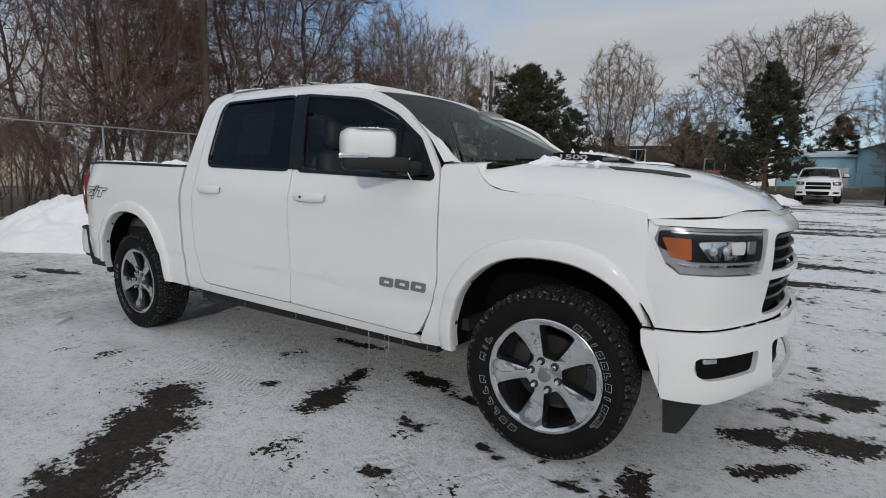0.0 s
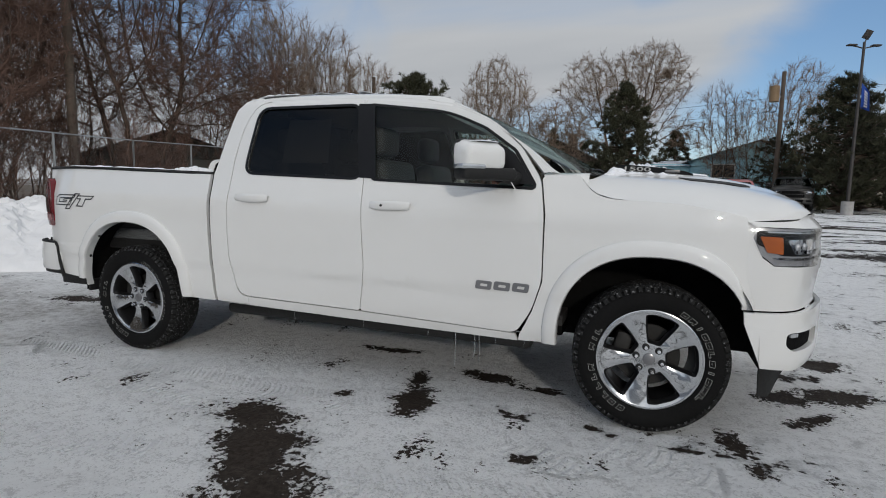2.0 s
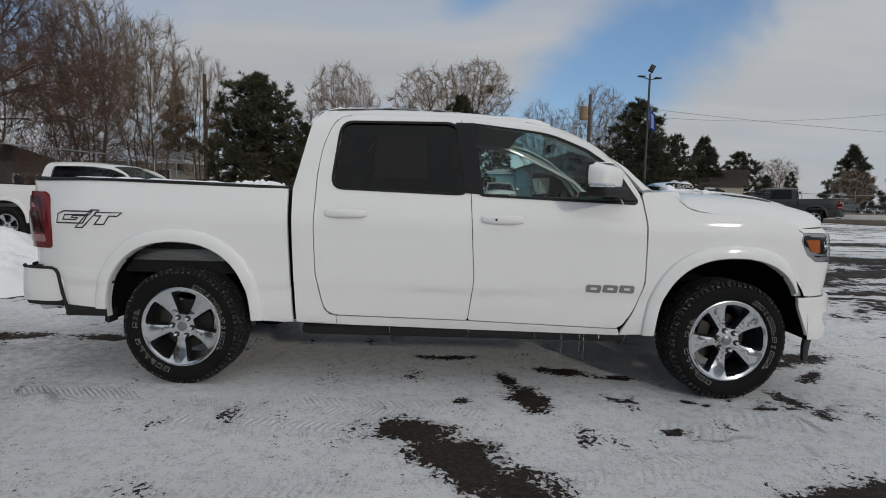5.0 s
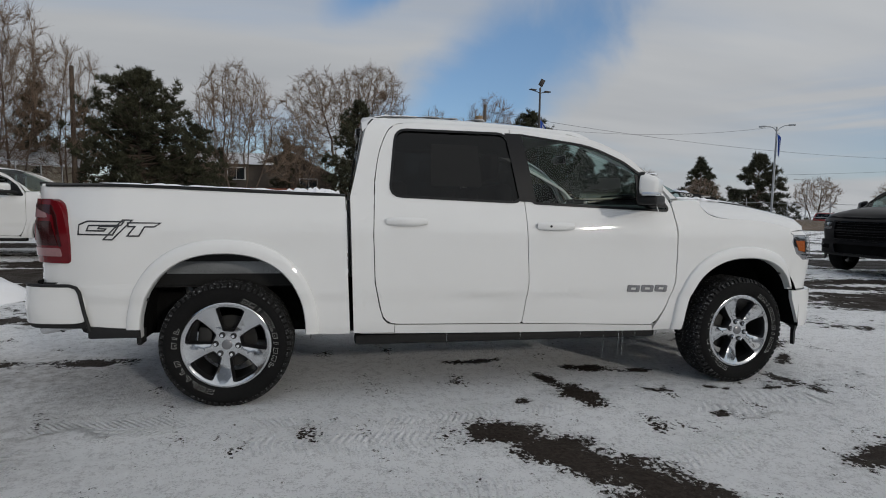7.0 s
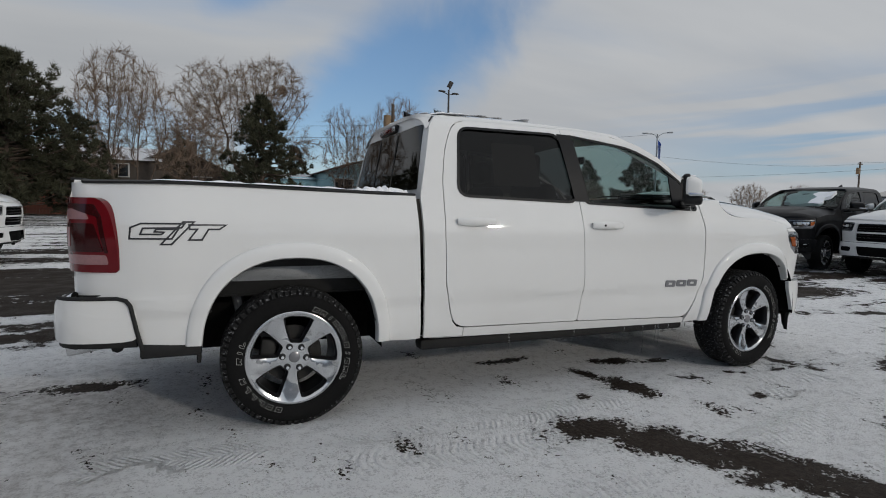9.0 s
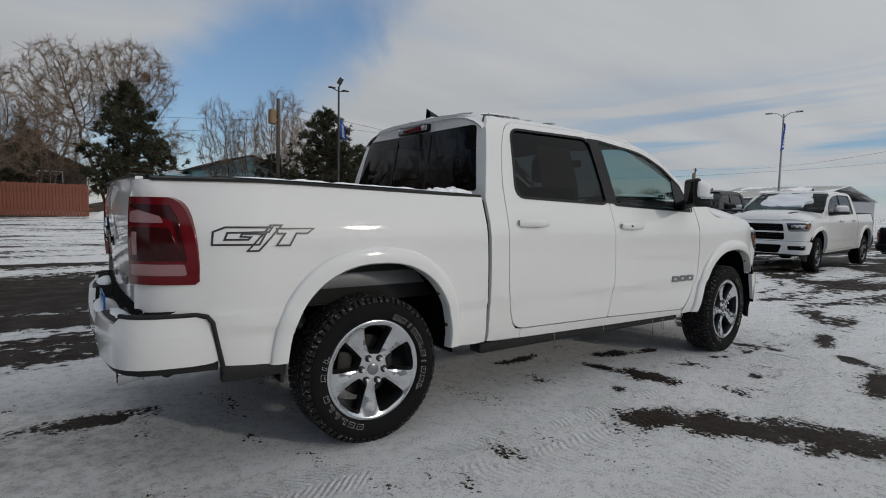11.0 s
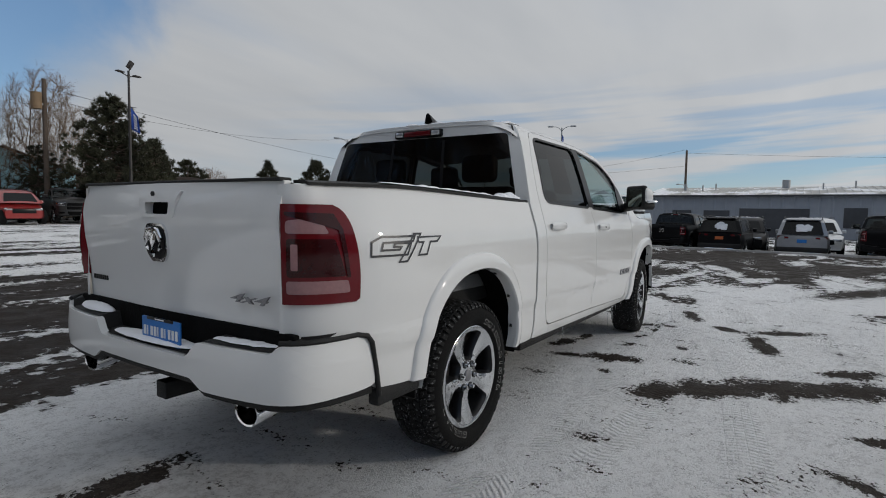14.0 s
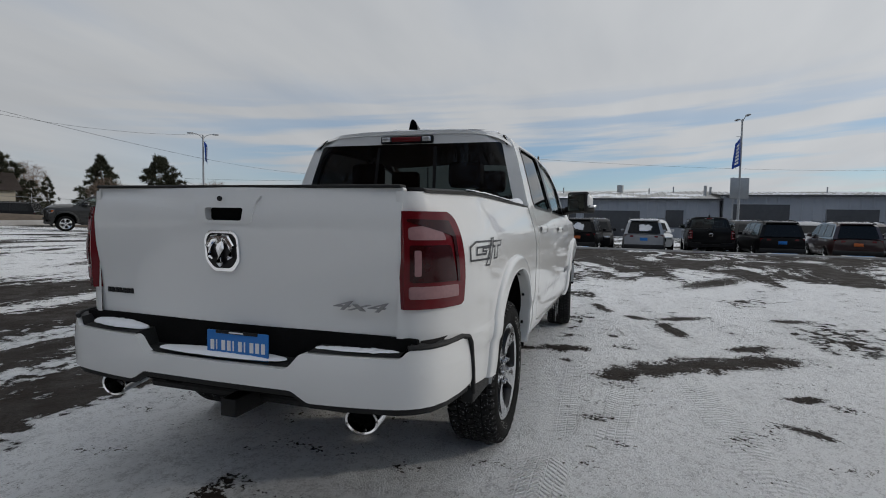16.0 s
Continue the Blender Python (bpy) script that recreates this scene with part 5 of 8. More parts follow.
    openings = [radians(90 + 72 * k) for k in range(5)]
    part("rim_face", sheet(rim_line, [window(0.088, 0.249, 22.0, 22.8, 21.2, a) for a in openings], lambda u, v: (u, face_y(u, v), v), 0.026, 0.006, lambda u, v: Vector((0, 1, 0))), ALLOY, wheel, "polished alloy wheel face")
    for a in openings:
        outer, inner = window(0.0885, 0.2485, 21.8, 22.6, 21.0, a), window(0.100, 0.239, 17.0, 19.2, 18.6, a)
        deep_y = (0.003, 0.020, 0.055)
        rings = [outer, inner, inner]
        bm = grid(range(3), range(len(outer)), lambda i, j: (rings[i][j][0], face_y(*outer[j]) + deep_y[i], rings[i][j][1]), close=True)
        part("pocket", bm, ALLOY_DARK, wheel)
    part("rim_lip", lathe([(0.2565, -0.1150), (0.262, -0.1178), (0.268, -0.1180), (0.273, -0.1155), (0.275, -0.108)], 96), ALLOY, wheel)
    part("hub_cap", lathe([(0.0, -0.104), (0.024, -0.103), (0.031, -0.100), (0.033, -0.090)], 32), BADGE, wheel)
    for k in range(6):
        a = 2 * math.pi * (k + 0.5) / 6 + math.pi / 2
        bm = bmesh.new()
        add_lug(bm, 0.068 * math.cos(a), -0.103, 0.068 * math.sin(a), 0.0125)
        part("lug_nut", bm, CHROME, wheel)
        part("lug_pocket", lathe([(0.0, -0.0970), (0.019, -0.0970), (0.020, -0.090)], 14), ALLOY_DARK, wheel).location = (0.068 * math.cos(a), 0, 0.068 * math.sin(a))
    part("brake_disc", lathe([(0.0, 0.0), (0.17, 0.0), (0.17, 0.02)], 40), DISC, wheel)
    part("brake_caliper", box((-0.19, -0.045, -0.08), (-0.10, 0.03, 0.09), 0.02), DISC, wheel)
    return wheel


truck = thing("pickup_truck", "white crew-cab pickup with alloy wheels on thin packed snow", "pickup truck")
for s in (-1, 1):
    build_side(truck, s)
build_cab(truck)
build_front(truck)
build_tail(truck)
build_bed(truck)
wheel = build_wheel(truck)
wheel.matrix_basis = pose(0, -0.870, 0.395, 0, 6, 0)
copy_thing(wheel, pose(3.672, -0.868, 0.395, 0, 14, 5))
copy_thing(wheel, pose(0, 0.870, 0.395, 0, 30, 180))
copy_thing(wheel, pose(3.672, 0.868, 0.395, 0, 30, 185))


# ground: one sheet out to the horizon, finer near the pickup
def ground_base(x, y):
    """The lie of the land: it climbs gently to the far verge and falls towards the workshop."""
    far = -0.016 * min(max(x - 15, 0), 40)
    dip = step(22.9, 24.2, x + 0.09 * (3 - y)) * step(15, 9, y)
    return 0.014 * (min(max(y - 8, 0), 30)) * step(40, 12, x) + far * (1 - dip) - 0.50 * dip


def ground_height(x, y):
    r = math.hypot(x - 1.5, y + 1)
    h = 0.012 * noise.noise((x * 1.3, y * 1.3, 3)) + 0.008 * noise.noise((x * 4.3, y * 4.3, 1)) + 0.006 * noise.noise((x * 11, y * 11, 7))
    return h * step(30, 5, r) - 0.006 + ground_base(x, y)


def axis_steps(lo, hi, fine, far):
    out = [lo + fine * k for k in range(int((hi - lo) / fine) + 1)]
    d, x = fine, out[-1]
    up = []
    while x < far:
        d *= 1.16
        x += d
        up.append(x)
    d, x = fine, lo
    down = []
    while x > -far:
        d *= 1.16
        x -= d
        down.append(x)
    return down[::-1] + out + up


# bare wet patches: centre, radii, turn; two under the sill also paint shade
PATCHES = [(1.62, -1.63, 0.27, 0.19, -35), (1.90, -1.92, 0.46, 0.23, -47), (2.20, -2.32, 0.52, 0.24, -54), (2.48, -2.80, 0.48, 0.24, -60), (4.35, -1.81, 0.22, 0.12, -113), (4.53, -2.34, 0.39, 0.12, -56), (3.75, -2.16, 0.50, 0.13, -165), (1.44, -2.88, 0.20, 0.07, -58), (3.14, -1.52, 0.10, 0.05, 20), (0.73, -2.73, 0.13, 0.07, 60), (4.88, -3.66, 0.30, 0.14, -70),
           (2.36, -1.08, 0.14, 0.27, 8), (2.25, -0.72, 0.08, 0.18, 10), (4.12, -0.95, 0.09, 0.17, 15), (4.20, -1.22, 0.07, 0.09, 0),
           (4.50, -0.12, 0.22, 0.13, 30), (4.86, 0.06, 0.30, 0.15, 20), (4.92, 0.78, 0.22, 0.20, 0), (4.6, -0.45, 0.20, 0.07, 40), (-3.5, -0.3, 0.5, 0.12, 10),
           (-1.25, 0.14, 0.36, 0.13, 0), (-2.1, 0.1, 0.4, 0.14, 12), 
           (3.10, -0.59, 0.16, 0.06, 0), 
           # the last two of this row also deepen the shade under the truck
           (1.92, -1.14, 0.08, 0.05, 20), (5.06, -1.32, 0.4, 0.10, 20), (1.80, -0.20, 0.30, 0.07, 4), (2.70, -0.50, 0.26, 0.10, -12),
           (3.02, -2.85, 0.30, 0.13, -50), 
           (14.2, -3.2, 2.3, 1.1, -25), (17.2, -0.3, 3.3, 1.3, 5), (15.6, -6.8, 1.8, 0.9, -10), (11.2, -6.6, 1.6, 0.4, -20), (9.2, -3.4, 1.5, 0.35, -30)]
# tread prints: centre, half length, half width, turn, rib pitch, slant
TREADS = ((1.15, -1.30, 1.15, 0.13, 3, 0.040, 0.5), (0.9, -1.62, 0.9, 0.12, -4, 0.045, -0.4), (3.45, -1.62, 0.55, 0.14, -28, 0.060, 0.15), (3.9, -1.35, 0.5, 0.13, -20, 0.060, 0.15),
          (2.9, -1.95, 0.8, 0.13, 12, 0.05, 0.5), (5.6, -1.1, 1.5, 0.14, 10, 0.06, 0.6), (5.3, -1.9, 1.6, 0.14, 14, 0.06, -0.6), (0.4, -2.3, 1.4, 0.13, 8, 0.045, 0.3), (3.3, -3.1, 1.2, 0.13, 30, 0.05, 0.4), (-0.6, -1.25, 0.5, 0.13, 0, 0.04, 1.0),
          (4.3, -2.9, 1.2, 0.13, 55, 0.05, 0.5), (-1.4, -2.0, 0.9, 0.12, 40, 0.045, 0.8))


def lay_marks(me):
    """Stores on the ground's vertices how near a bare patch is and how tread prints run."""
    co = np.empty(len(me.vertices) * 3)
    me.vertices.foreach_get("co", co)
    x, y = co[0::3], co[1::3]
    reach = np.full(len(x), 9.0)
    for cx, cy, rx, ry, a in PATCHES:
        c, sn = math.cos(radians(a)), math.sin(radians(a))
        u, v = ((x - cx) * c + (y - cy) * sn) / rx, (-(x - cx) * sn + (y - cy) * c) / ry
        reach = np.minimum(reach, np.hypot(u, v))
    along, across, inside = np.zeros(len(x)), np.zeros(len(x)), np.zeros(len(x))
    for cx, cy, lng, wid, a, pitch, slant in TREADS:
        c, sn = math.cos(radians(a)), math.sin(radians(a))
        u, v = (x - cx) * c + (y - cy) * sn, -(x - cx) * sn + (y - cy) * c
        here = (np.abs(u) < lng + 0.1) & (np.abs(v) < wid + 0.1)
        weight = np.clip((wid - np.abs(v)) / 0.04, 0, 1) * np.clip((lng - np.abs(u)) / (0.4 * lng), 0, 1)
        along[here], across[here], inside[here] = ((u + np.abs(v) * slant) / pitch)[here], v[here], weight[here]
    for key, values in (("bare_reach", reach), ("tread_along", along), ("tread_across", across), ("tread_in", inside)):
        me.attributes.new(key, "FLOAT", "POINT").data.foreach_set("value", values.astype(np.float32))


def ground_material():
    m = bpy.data.materials.new("patchy_snow_on_asphalt")
    m.use_nodes = True
    n, l = m.node_tree.nodes, m.node_tree.links
    p = n["Principled BSDF"]
    geo = n.new("ShaderNodeNewGeometry")
    pos = geo.outputs["Position"]

    def math_node(op, a, b=None, c=None):
        q = n.new("ShaderNodeMath")
        q.operation = op
        for i, v in enumerate((a, b, c)):
            if v is None:
                continue
            if isinstance(v, (int, float)):
                q.inputs[i].default_value = v
            else:
                l.new(v, q.inputs[i])
        return q.outputs[0]

    def tex(scale, detail=5, rough=0.55, stretch=None, turn=0.0, shift=0.0, distort=0.0):
        v = pos
        if stretch or turn or shift:
            mp = n.new("ShaderNodeMapping")
            mp.inputs["Scale"].default_value = (*(stretch or (1, 1)), 1)
            mp.inputs["Rotation"].default_value = (0, 0, turn)
            mp.inputs["Location"].default_value = (shift, shift, 0)
            l.new(pos, mp.inputs[0])
            v = mp.outputs[0]
        t = n.new("ShaderNodeTexNoise")
        t.inputs["Scale"].default_value, t.inputs["Detail"].default_value, t.inputs["Roughness"].default_value = scale, detail, rough
        t.inputs["Distortion"].default_value = distort
        l.new(v, t.inputs["Vector"])
        return t.outputs["Fac"]

    def ramp(v, a, b, lo=0.0, hi=1.0):
        q = n.new("ShaderNodeMapRange")
        q.interpolation_type = "SMOOTHSTEP"
        for key, val in (("From Min", a), ("From Max", b), ("To Min", lo), ("To Max", hi)):
            q.inputs[key].default_value = val
        l.new(v, q.inputs["Value"])
        return q.outputs[0]

    sep = n.new("ShaderNodeSeparateXYZ")
    l.new(pos, sep.inputs[0])
    X, Y = sep.outputs["X"], sep.outputs["Y"]
    ragged = tex(6.0, 8, 0.66)
    ragged_fine = tex(34, 6, 0.68)
    edge = math_node("ADD", math_node("MULTIPLY", ragged, 2.4), math_node("MULTIPLY", ragged_fine, 2.3))
    def mark(name):
        q = n.new("ShaderNodeAttribute")
        q.attribute_name = name
        return q.outputs["Fac"]
    bare = math_node("ADD", mark("bare_reach"), edge)
    spots = ramp(bare, 3.26, 3.14)
    # open lot: streaks worn by traffic, more of them to the sides and ahead
    streak = tex(1.0, 6, 0.6, (0.10, 0.85), radians(-6), 3.1, 0.6)
    streak_b = tex(0.85, 6, 0.6, (0.34, 0.9), radians(80), 9.0, 0.8)
    streak = math_node("ADD", streak, math_node("MULTIPLY", math_node("SUBTRACT", streak_b, streak), ramp(X, 4.5, 7.0)))
    clump = tex(0.35, 4, 0.5, None, 0, 5.5)
    zone = math_node("MULTIPLY", math_node("MULTIPLY", ramp(Y, 1.2, 2.6), ramp(Y, 10.0, 6.5)), math_node("MULTIPLY", ramp(X, 5.0, 2.5), ramp(X, -7.0, -4.0)))
    away = math_node("ADD", math_node("MULTIPLY", zone, 0.11), ramp(Y, 1.0, 7.0, 0.0, 0.055))
    away = math_node("ADD", away, math_node("MULTIPLY", ramp(X, 4.5, 13.0, 0.0, 0.085), ramp(Y, 12.0, 8.0)))
    away = math_node("ADD", away, ramp(X, -1.5, -4.5, 0.0, 0.03))
    lane = math_node("MULTIPLY", ramp(X, 12.0, 16.0), ramp(X, 27.0, 23.0))
    away = math_node("ADD", away, math_node("MULTIPLY", lane, math_node("MULTIPLY", ramp(Y, 6.0, 1.0), 0.05)))
    mid = math_node("MULTIPLY", math_node("MULTIPLY", ramp(X, 5.5, 8.0), ramp(X, 14.0, 11.0)), math_node("MULTIPLY", ramp(Y, 5.5, 3.5), ramp(Y, -3.0, -1.0)))
    away = math_node("ADD", away, math_node("MULTIPLY", mid, 0.05))
    open_field = math_node("ADD", math_node("MULTIPLY", streak, 0.62), math_node("MULTIPLY", ragged, 0.30))
    open_field = math_node("ADD", open_field, math_node("MULTIPLY", clump, 0.20))
    open_field = math_node("ADD", open_field, away)
    beside = math_node("MULTIPLY", math_node("MULTIPLY", ramp(X, -2.6, -2.0), ramp(X, 2.2, 1.4)), math_node("MULTIPLY", ramp(Y, -3.6, -3.0), ramp(Y, 0.3, -0.2)))
    open_field = math_node("SUBTRACT", open_field, math_node("MULTIPLY", beside, 0.10))
    worn = ramp(open_field, 0.648, 0.668)
    speck = ramp(math_node("ADD", math_node("MULTIPLY", ragged_fine, 0.6), math_node("MULTIPLY", tex(2.6, 4, 0.5, (1.6, 0.8), 0.4, 2.0), 0.6)), 0.722, 0.742)
    total = math_node("MAXIMUM", math_node("MAXIMUM", spots, worn), speck)
    # thin grey slush round the bare places
    slush = math_node("MAXIMUM", ramp(bare, 3.7, 3.25), ramp(open_field, 0.60, 0.66))
    slush = math_node("MULTIPLY", slush, ramp(tex(9, 5), 0.35, 0.65))

    def rgb(a, b, f):
        q = n.new("ShaderNodeMixRGB")
        for i, v in ((1, a), (2, b)):
            if isinstance(v, tuple):
                q.inputs[i].default_value = (*v, 1)
            else:
                l.new(v, q.inputs[i])
        l.new(f, q.inputs[0])
        return q.outputs[0]
    crust = tex(13, 9, 0.74, None, 0, 3.3)
    grit = tex(75, 6, 0.72, None, 0, 1.1)
    # Low spots of the relief get darker colour, standing in for their shade.
    hollow_shaded_snow = rgb((0.72, 0.72, 0.725), (0.98, 0.985, 0.99), ramp(math_node("ADD", math_node("MULTIPLY", crust, 0.55), math_node("MULTIPLY", grit, 0.70)), 0.53, 0.63))
    # ribbed tread prints, laid by the ground's own marks
    rib = math_node("SINE", math_node("MULTIPLY", mark("tread_along"), 2 * math.pi))
    cuts = math_node("SINE", math_node("MULTIPLY", mark("tread_across"), 2 * math.pi / 0.055))
    prints = math_node("MULTIPLY", math_node("MULTIPLY", ramp(rib, -0.9, 0.9), ramp(cuts, -1.0, -0.8)), ramp(mark("tread_in"), 0.1, 0.6))
    prints = math_node("MULTIPLY", prints, ramp(tex(3.4, 5, 0.6, None, 0, 4.4), 0.36, 0.52))
    # packed grey film where wheels and feet have pressed the snow thin
    pressed = math_node("MULTIPLY", ramp(tex(1.15, 6, 0.62, (1.0, 1.6), 0.3, 7.7), 0.46, 0.66), ramp(math_node("ADD", tex(19, 8, 0.72, None, 0, 4.9), math_node("MULTIPLY", grit, 0.4)), 0.58, 0.82))
    dirt_and_shade = rgb(hollow_shaded_snow, (0.42, 0.41, 0.40), math_node("MULTIPLY", pressed, 0.18))
    # Brown trodden snow behind the tail; its colour also deepens the shade there.
    trodden_and_shade = math_node("MULTIPLY", math_node("MULTIPLY", ramp(X, -0.3, -1.6), ramp(Y, 1.5, -0.5)), ramp(tex(1.7, 5, 0.6, None, 0, 2.9), 0.35, 0.6, 0.35, 0.85))
    dirt_and_shade = rgb(dirt_and_shade, (0.30, 0.28, 0.26), math_node("MULTIPLY", trodden_and_shade, ramp(crust, 0.36, 0.62, 1.0, 0.5)))
    dirt_and_shade = rgb(dirt_and_shade, (0.22, 0.22, 0.22), math_node("MULTIPLY", slush, math_node("MULTIPLY", ramp(grit, 0.35, 0.65), 0.6)))
    tar = rgb((0.020, 0.016, 0.013), (0.050, 0.040, 0.034), ramp(tex(38, 6, 0.7), 0.35, 0.7))
    tar = rgb(tar, (0.13, 0.125, 0.12), math_node("MULTIPLY", ramp(tex(7, 6, 0.7, None, 0, 1.7), 0.58, 0.75), 0.2))
    l.new(math_node("SUBTRACT", 0.2, math_node("MULTIPLY", total, 0.15)), p.inputs["Specular IOR Level"])
    litter = rgb((0.055, 0.040, 0.030), (0.14, 0.105, 0.075), ramp(tex(14, 6, 0.7, None, 0, 6.1), 0.35, 0.65))
    under_trees = math_node("MULTIPLY", math_node("MULTIPLY", ramp(X, -12.6, -13.6), ramp(Y, -8.0, -5.0)), ramp(tex(1.4, 5, 0.6, None, 0, 8.3), 0.62, 0.5, 0.0, 1.0))
    l.new(rgb(rgb(dirt_and_shade, tar, total), litter, under_trees), p.inputs["Base Color"])
    l.new(math_node("SUBTRACT", 0.72, math_node("MULTIPLY", total, math_node("MULTIPLY", ramp(tex(3.1, 3), 0.3, 0.7), 0.25))), p.inputs["Roughness"])
    # relief: snow lies over the tar, trodden, with ribbed tyre prints
    height = math_node("ADD", math_node("MULTIPLY", crust, 1.5), math_node("MULTIPLY", grit, 0.75))
    height = math_node("ADD", height, math_node("MULTIPLY", prints, 0.7))
    height = math_node("SUBTRACT", math_node("MULTIPLY", height, math_node("SUBTRACT", 1.0, math_node("MULTIPLY", total, 0.8))), math_node("MULTIPLY", total, 0.5))
    b = n.new("ShaderNodeBump")
    b.inputs["Strength"].default_value, b.inputs["Distance"].default_value = 1.0, 0.029
    l.new(height, b.inputs["Height"])
    l.new(b.outputs[0], p.inputs["Normal"])
    return m


GX, GY = sorted(axis_steps(-4.5, 8.0, 0.05, 1500) + [20.2 + 0.3 * k for k in range(20)]), axis_steps(-4.5, 3.0, 0.05, 1500)
ground = mesh_object("ground", grid(GX, GY, lambda x, y: (x, y, ground_height(x, y) if abs(x) < 60 and abs(y) < 60 else ground_base(x, y) - 0.006)), ground_material())
lay_marks(ground.data)
tagged(ground, "asphalt lot under thin packed snow with dark bare patches", "ground", kind="structure")


# trees
def sticks(name, segs, mat, parent, sides=3):
    """Many tapered twigs joined in one mesh: segs are (start, end, radius, radius)."""
    verts, faces = [], []
    ring = [(math.cos(2 * math.pi * k / sides), math.sin(2 * math.pi * k / sides)) for k in range(sides)]
    for a, b, ra, rb in segs:
        d = (b - a).normalized()
        u = d.orthogonal().normalized()
        v = d.cross(u)
        i = len(verts)
        if rb == 0:
            verts += [a + u * (c * ra) + v * (s * ra) for c, s in ring] + [b]
            faces += [(i + k, i + (k + 1) % sides, i + sides) for k in range(sides)]
            continue
        for q, r in ((a, ra), (b, rb)):
            verts += [q + u * (c * r) + v * (s * r) for c, s in ring]
        for k in range(sides):
            j = (k + 1) % sides
            faces.append((i + k, i + j, i + sides + j, i + sides + k))
    me = bpy.data.meshes.new(name)
    me.from_pydata(verts, [], faces)
    me.materials.append(mat)
    me.shade_smooth()
    ob = new(name, me)
    ob.parent = parent
    return ob


def bare_tree(rng, height, radius, stems=1, lean=0.0, depth=5, density=3, fine=0.006, rise=0.05, limb_mat=None, twig_mat=None, label="leafless deciduous tree with a spreading grey-brown crown", trunk=0.16, first=0.30, spread=0.62, where=None, flare=0.22, side_len=0.58):
    """Grows a leafless tree at the origin: limbs are one part, twigs another. fine is the thinnest twig's radius, rise pulls twigs up."""
    limb_mat, twig_mat = limb_mat or BARK, twig_mat or TWIG
    tree = thing("tree", label, "tree")
    limbs, twigs, boles = [], [], []

    def grow_limb(p, d, length, r, level):
        n = 4 if level < 3 else (3 if level < depth else 1)
        if level == 1:
            boles.append([(p, r)])
        for k in range(n):
            jitter = Vector((rng.gauss(0, 1), rng.gauss(0, 1), rng.gauss(0, 0.6))) * (0.06 + 0.035 * level)
            d = (d + jitter + Vector((0, 0, 0.07 if level < 3 else rise))).normalized()
            q = p + d * (length / n)
            r2 = r * (0.90 if k < n - 1 else 0.80)
            if level == depth and k == n - 1:
                r2 = 0
            if level == 1:
                boles[-1].append((q, r2))
            else:
                (limbs if r > fine * 2.6 else twigs).append((p, q, r, r2))
            p, r = q, r2
            if 1 <= level < depth and k >= 1:
                for _ in range(1 if level < 2 else density - 1):
                    side = Vector((rng.gauss(0, 1), rng.gauss(0, 1), rng.gauss(0.15, 0.5))).normalized()
                    nd = (d * rng.uniform(0.35, 0.8) + side * spread).normalized()
                    grow_limb(p, nd, length * rng.uniform(0.7, 1.1) * side_len, max(r * rng.uniform(0.40, 0.62), fine), level + 1)
        if level < depth:
            for _ in range(2):
                side = Vector((rng.gauss(0, 1), rng.gauss(0, 1), rng.gauss(0.2, 0.4))).normalized()
                grow_limb(p, (d + side * spread * 0.8).normalized(), length * rng.uniform(0.58, 0.77), max(r * 0.75, fine), level + 1)
    for i in range(stems):
        a = 2 * math.pi * (i + rng.random() * 0.6) / max(stems, 1)
        off = Vector((math.cos(a), math.sin(a), 0)) * (0.0 if stems == 1 else 0.08 * stems)
        tilt = 0 if stems == 1 else flare
        d = Vector((lean + math.cos(a) * tilt, math.sin(a) * tilt, 1)).normalized()
        grow_limb(off - Vector((0, 0, 0.15)), d, height * first * rng.uniform(0.80, 1.1), trunk * (1 if stems == 1 else 0.6) * rng.uniform(0.7, 1.1), 1)
    ends = sorted(b.z for _, b, _, _ in twigs)
    reach = sorted(Vector((b.x, b.y, 0)).length for _, b, _, _ in twigs)
    k, kr = height / ends[-1 - len(ends) // 400], radius / reach[-1 - len(reach) // 20]
    fit = Matrix.Diagonal((kr, kr, k))
    some_fit = lambda some: [(fit @ a, fit @ b, ra, rb) for a, b, ra, rb in some]
    for bole in boles:
        part("trunk", rod([tuple(fit @ q) for q, _ in bole], [r for _, r in bole], 8), limb_mat, tree)
    if limbs:
        branch = sticks("branchwork", some_fit(limbs), limb_mat, tree, 5)
        branch["kind"] = "stuff"
    crown = sticks("crown", some_fit(twigs), twig_mat, tree, 3)
    crown["kind"] = "stuff"
    if where is not None:
        tree.matrix_world = where
    return tree


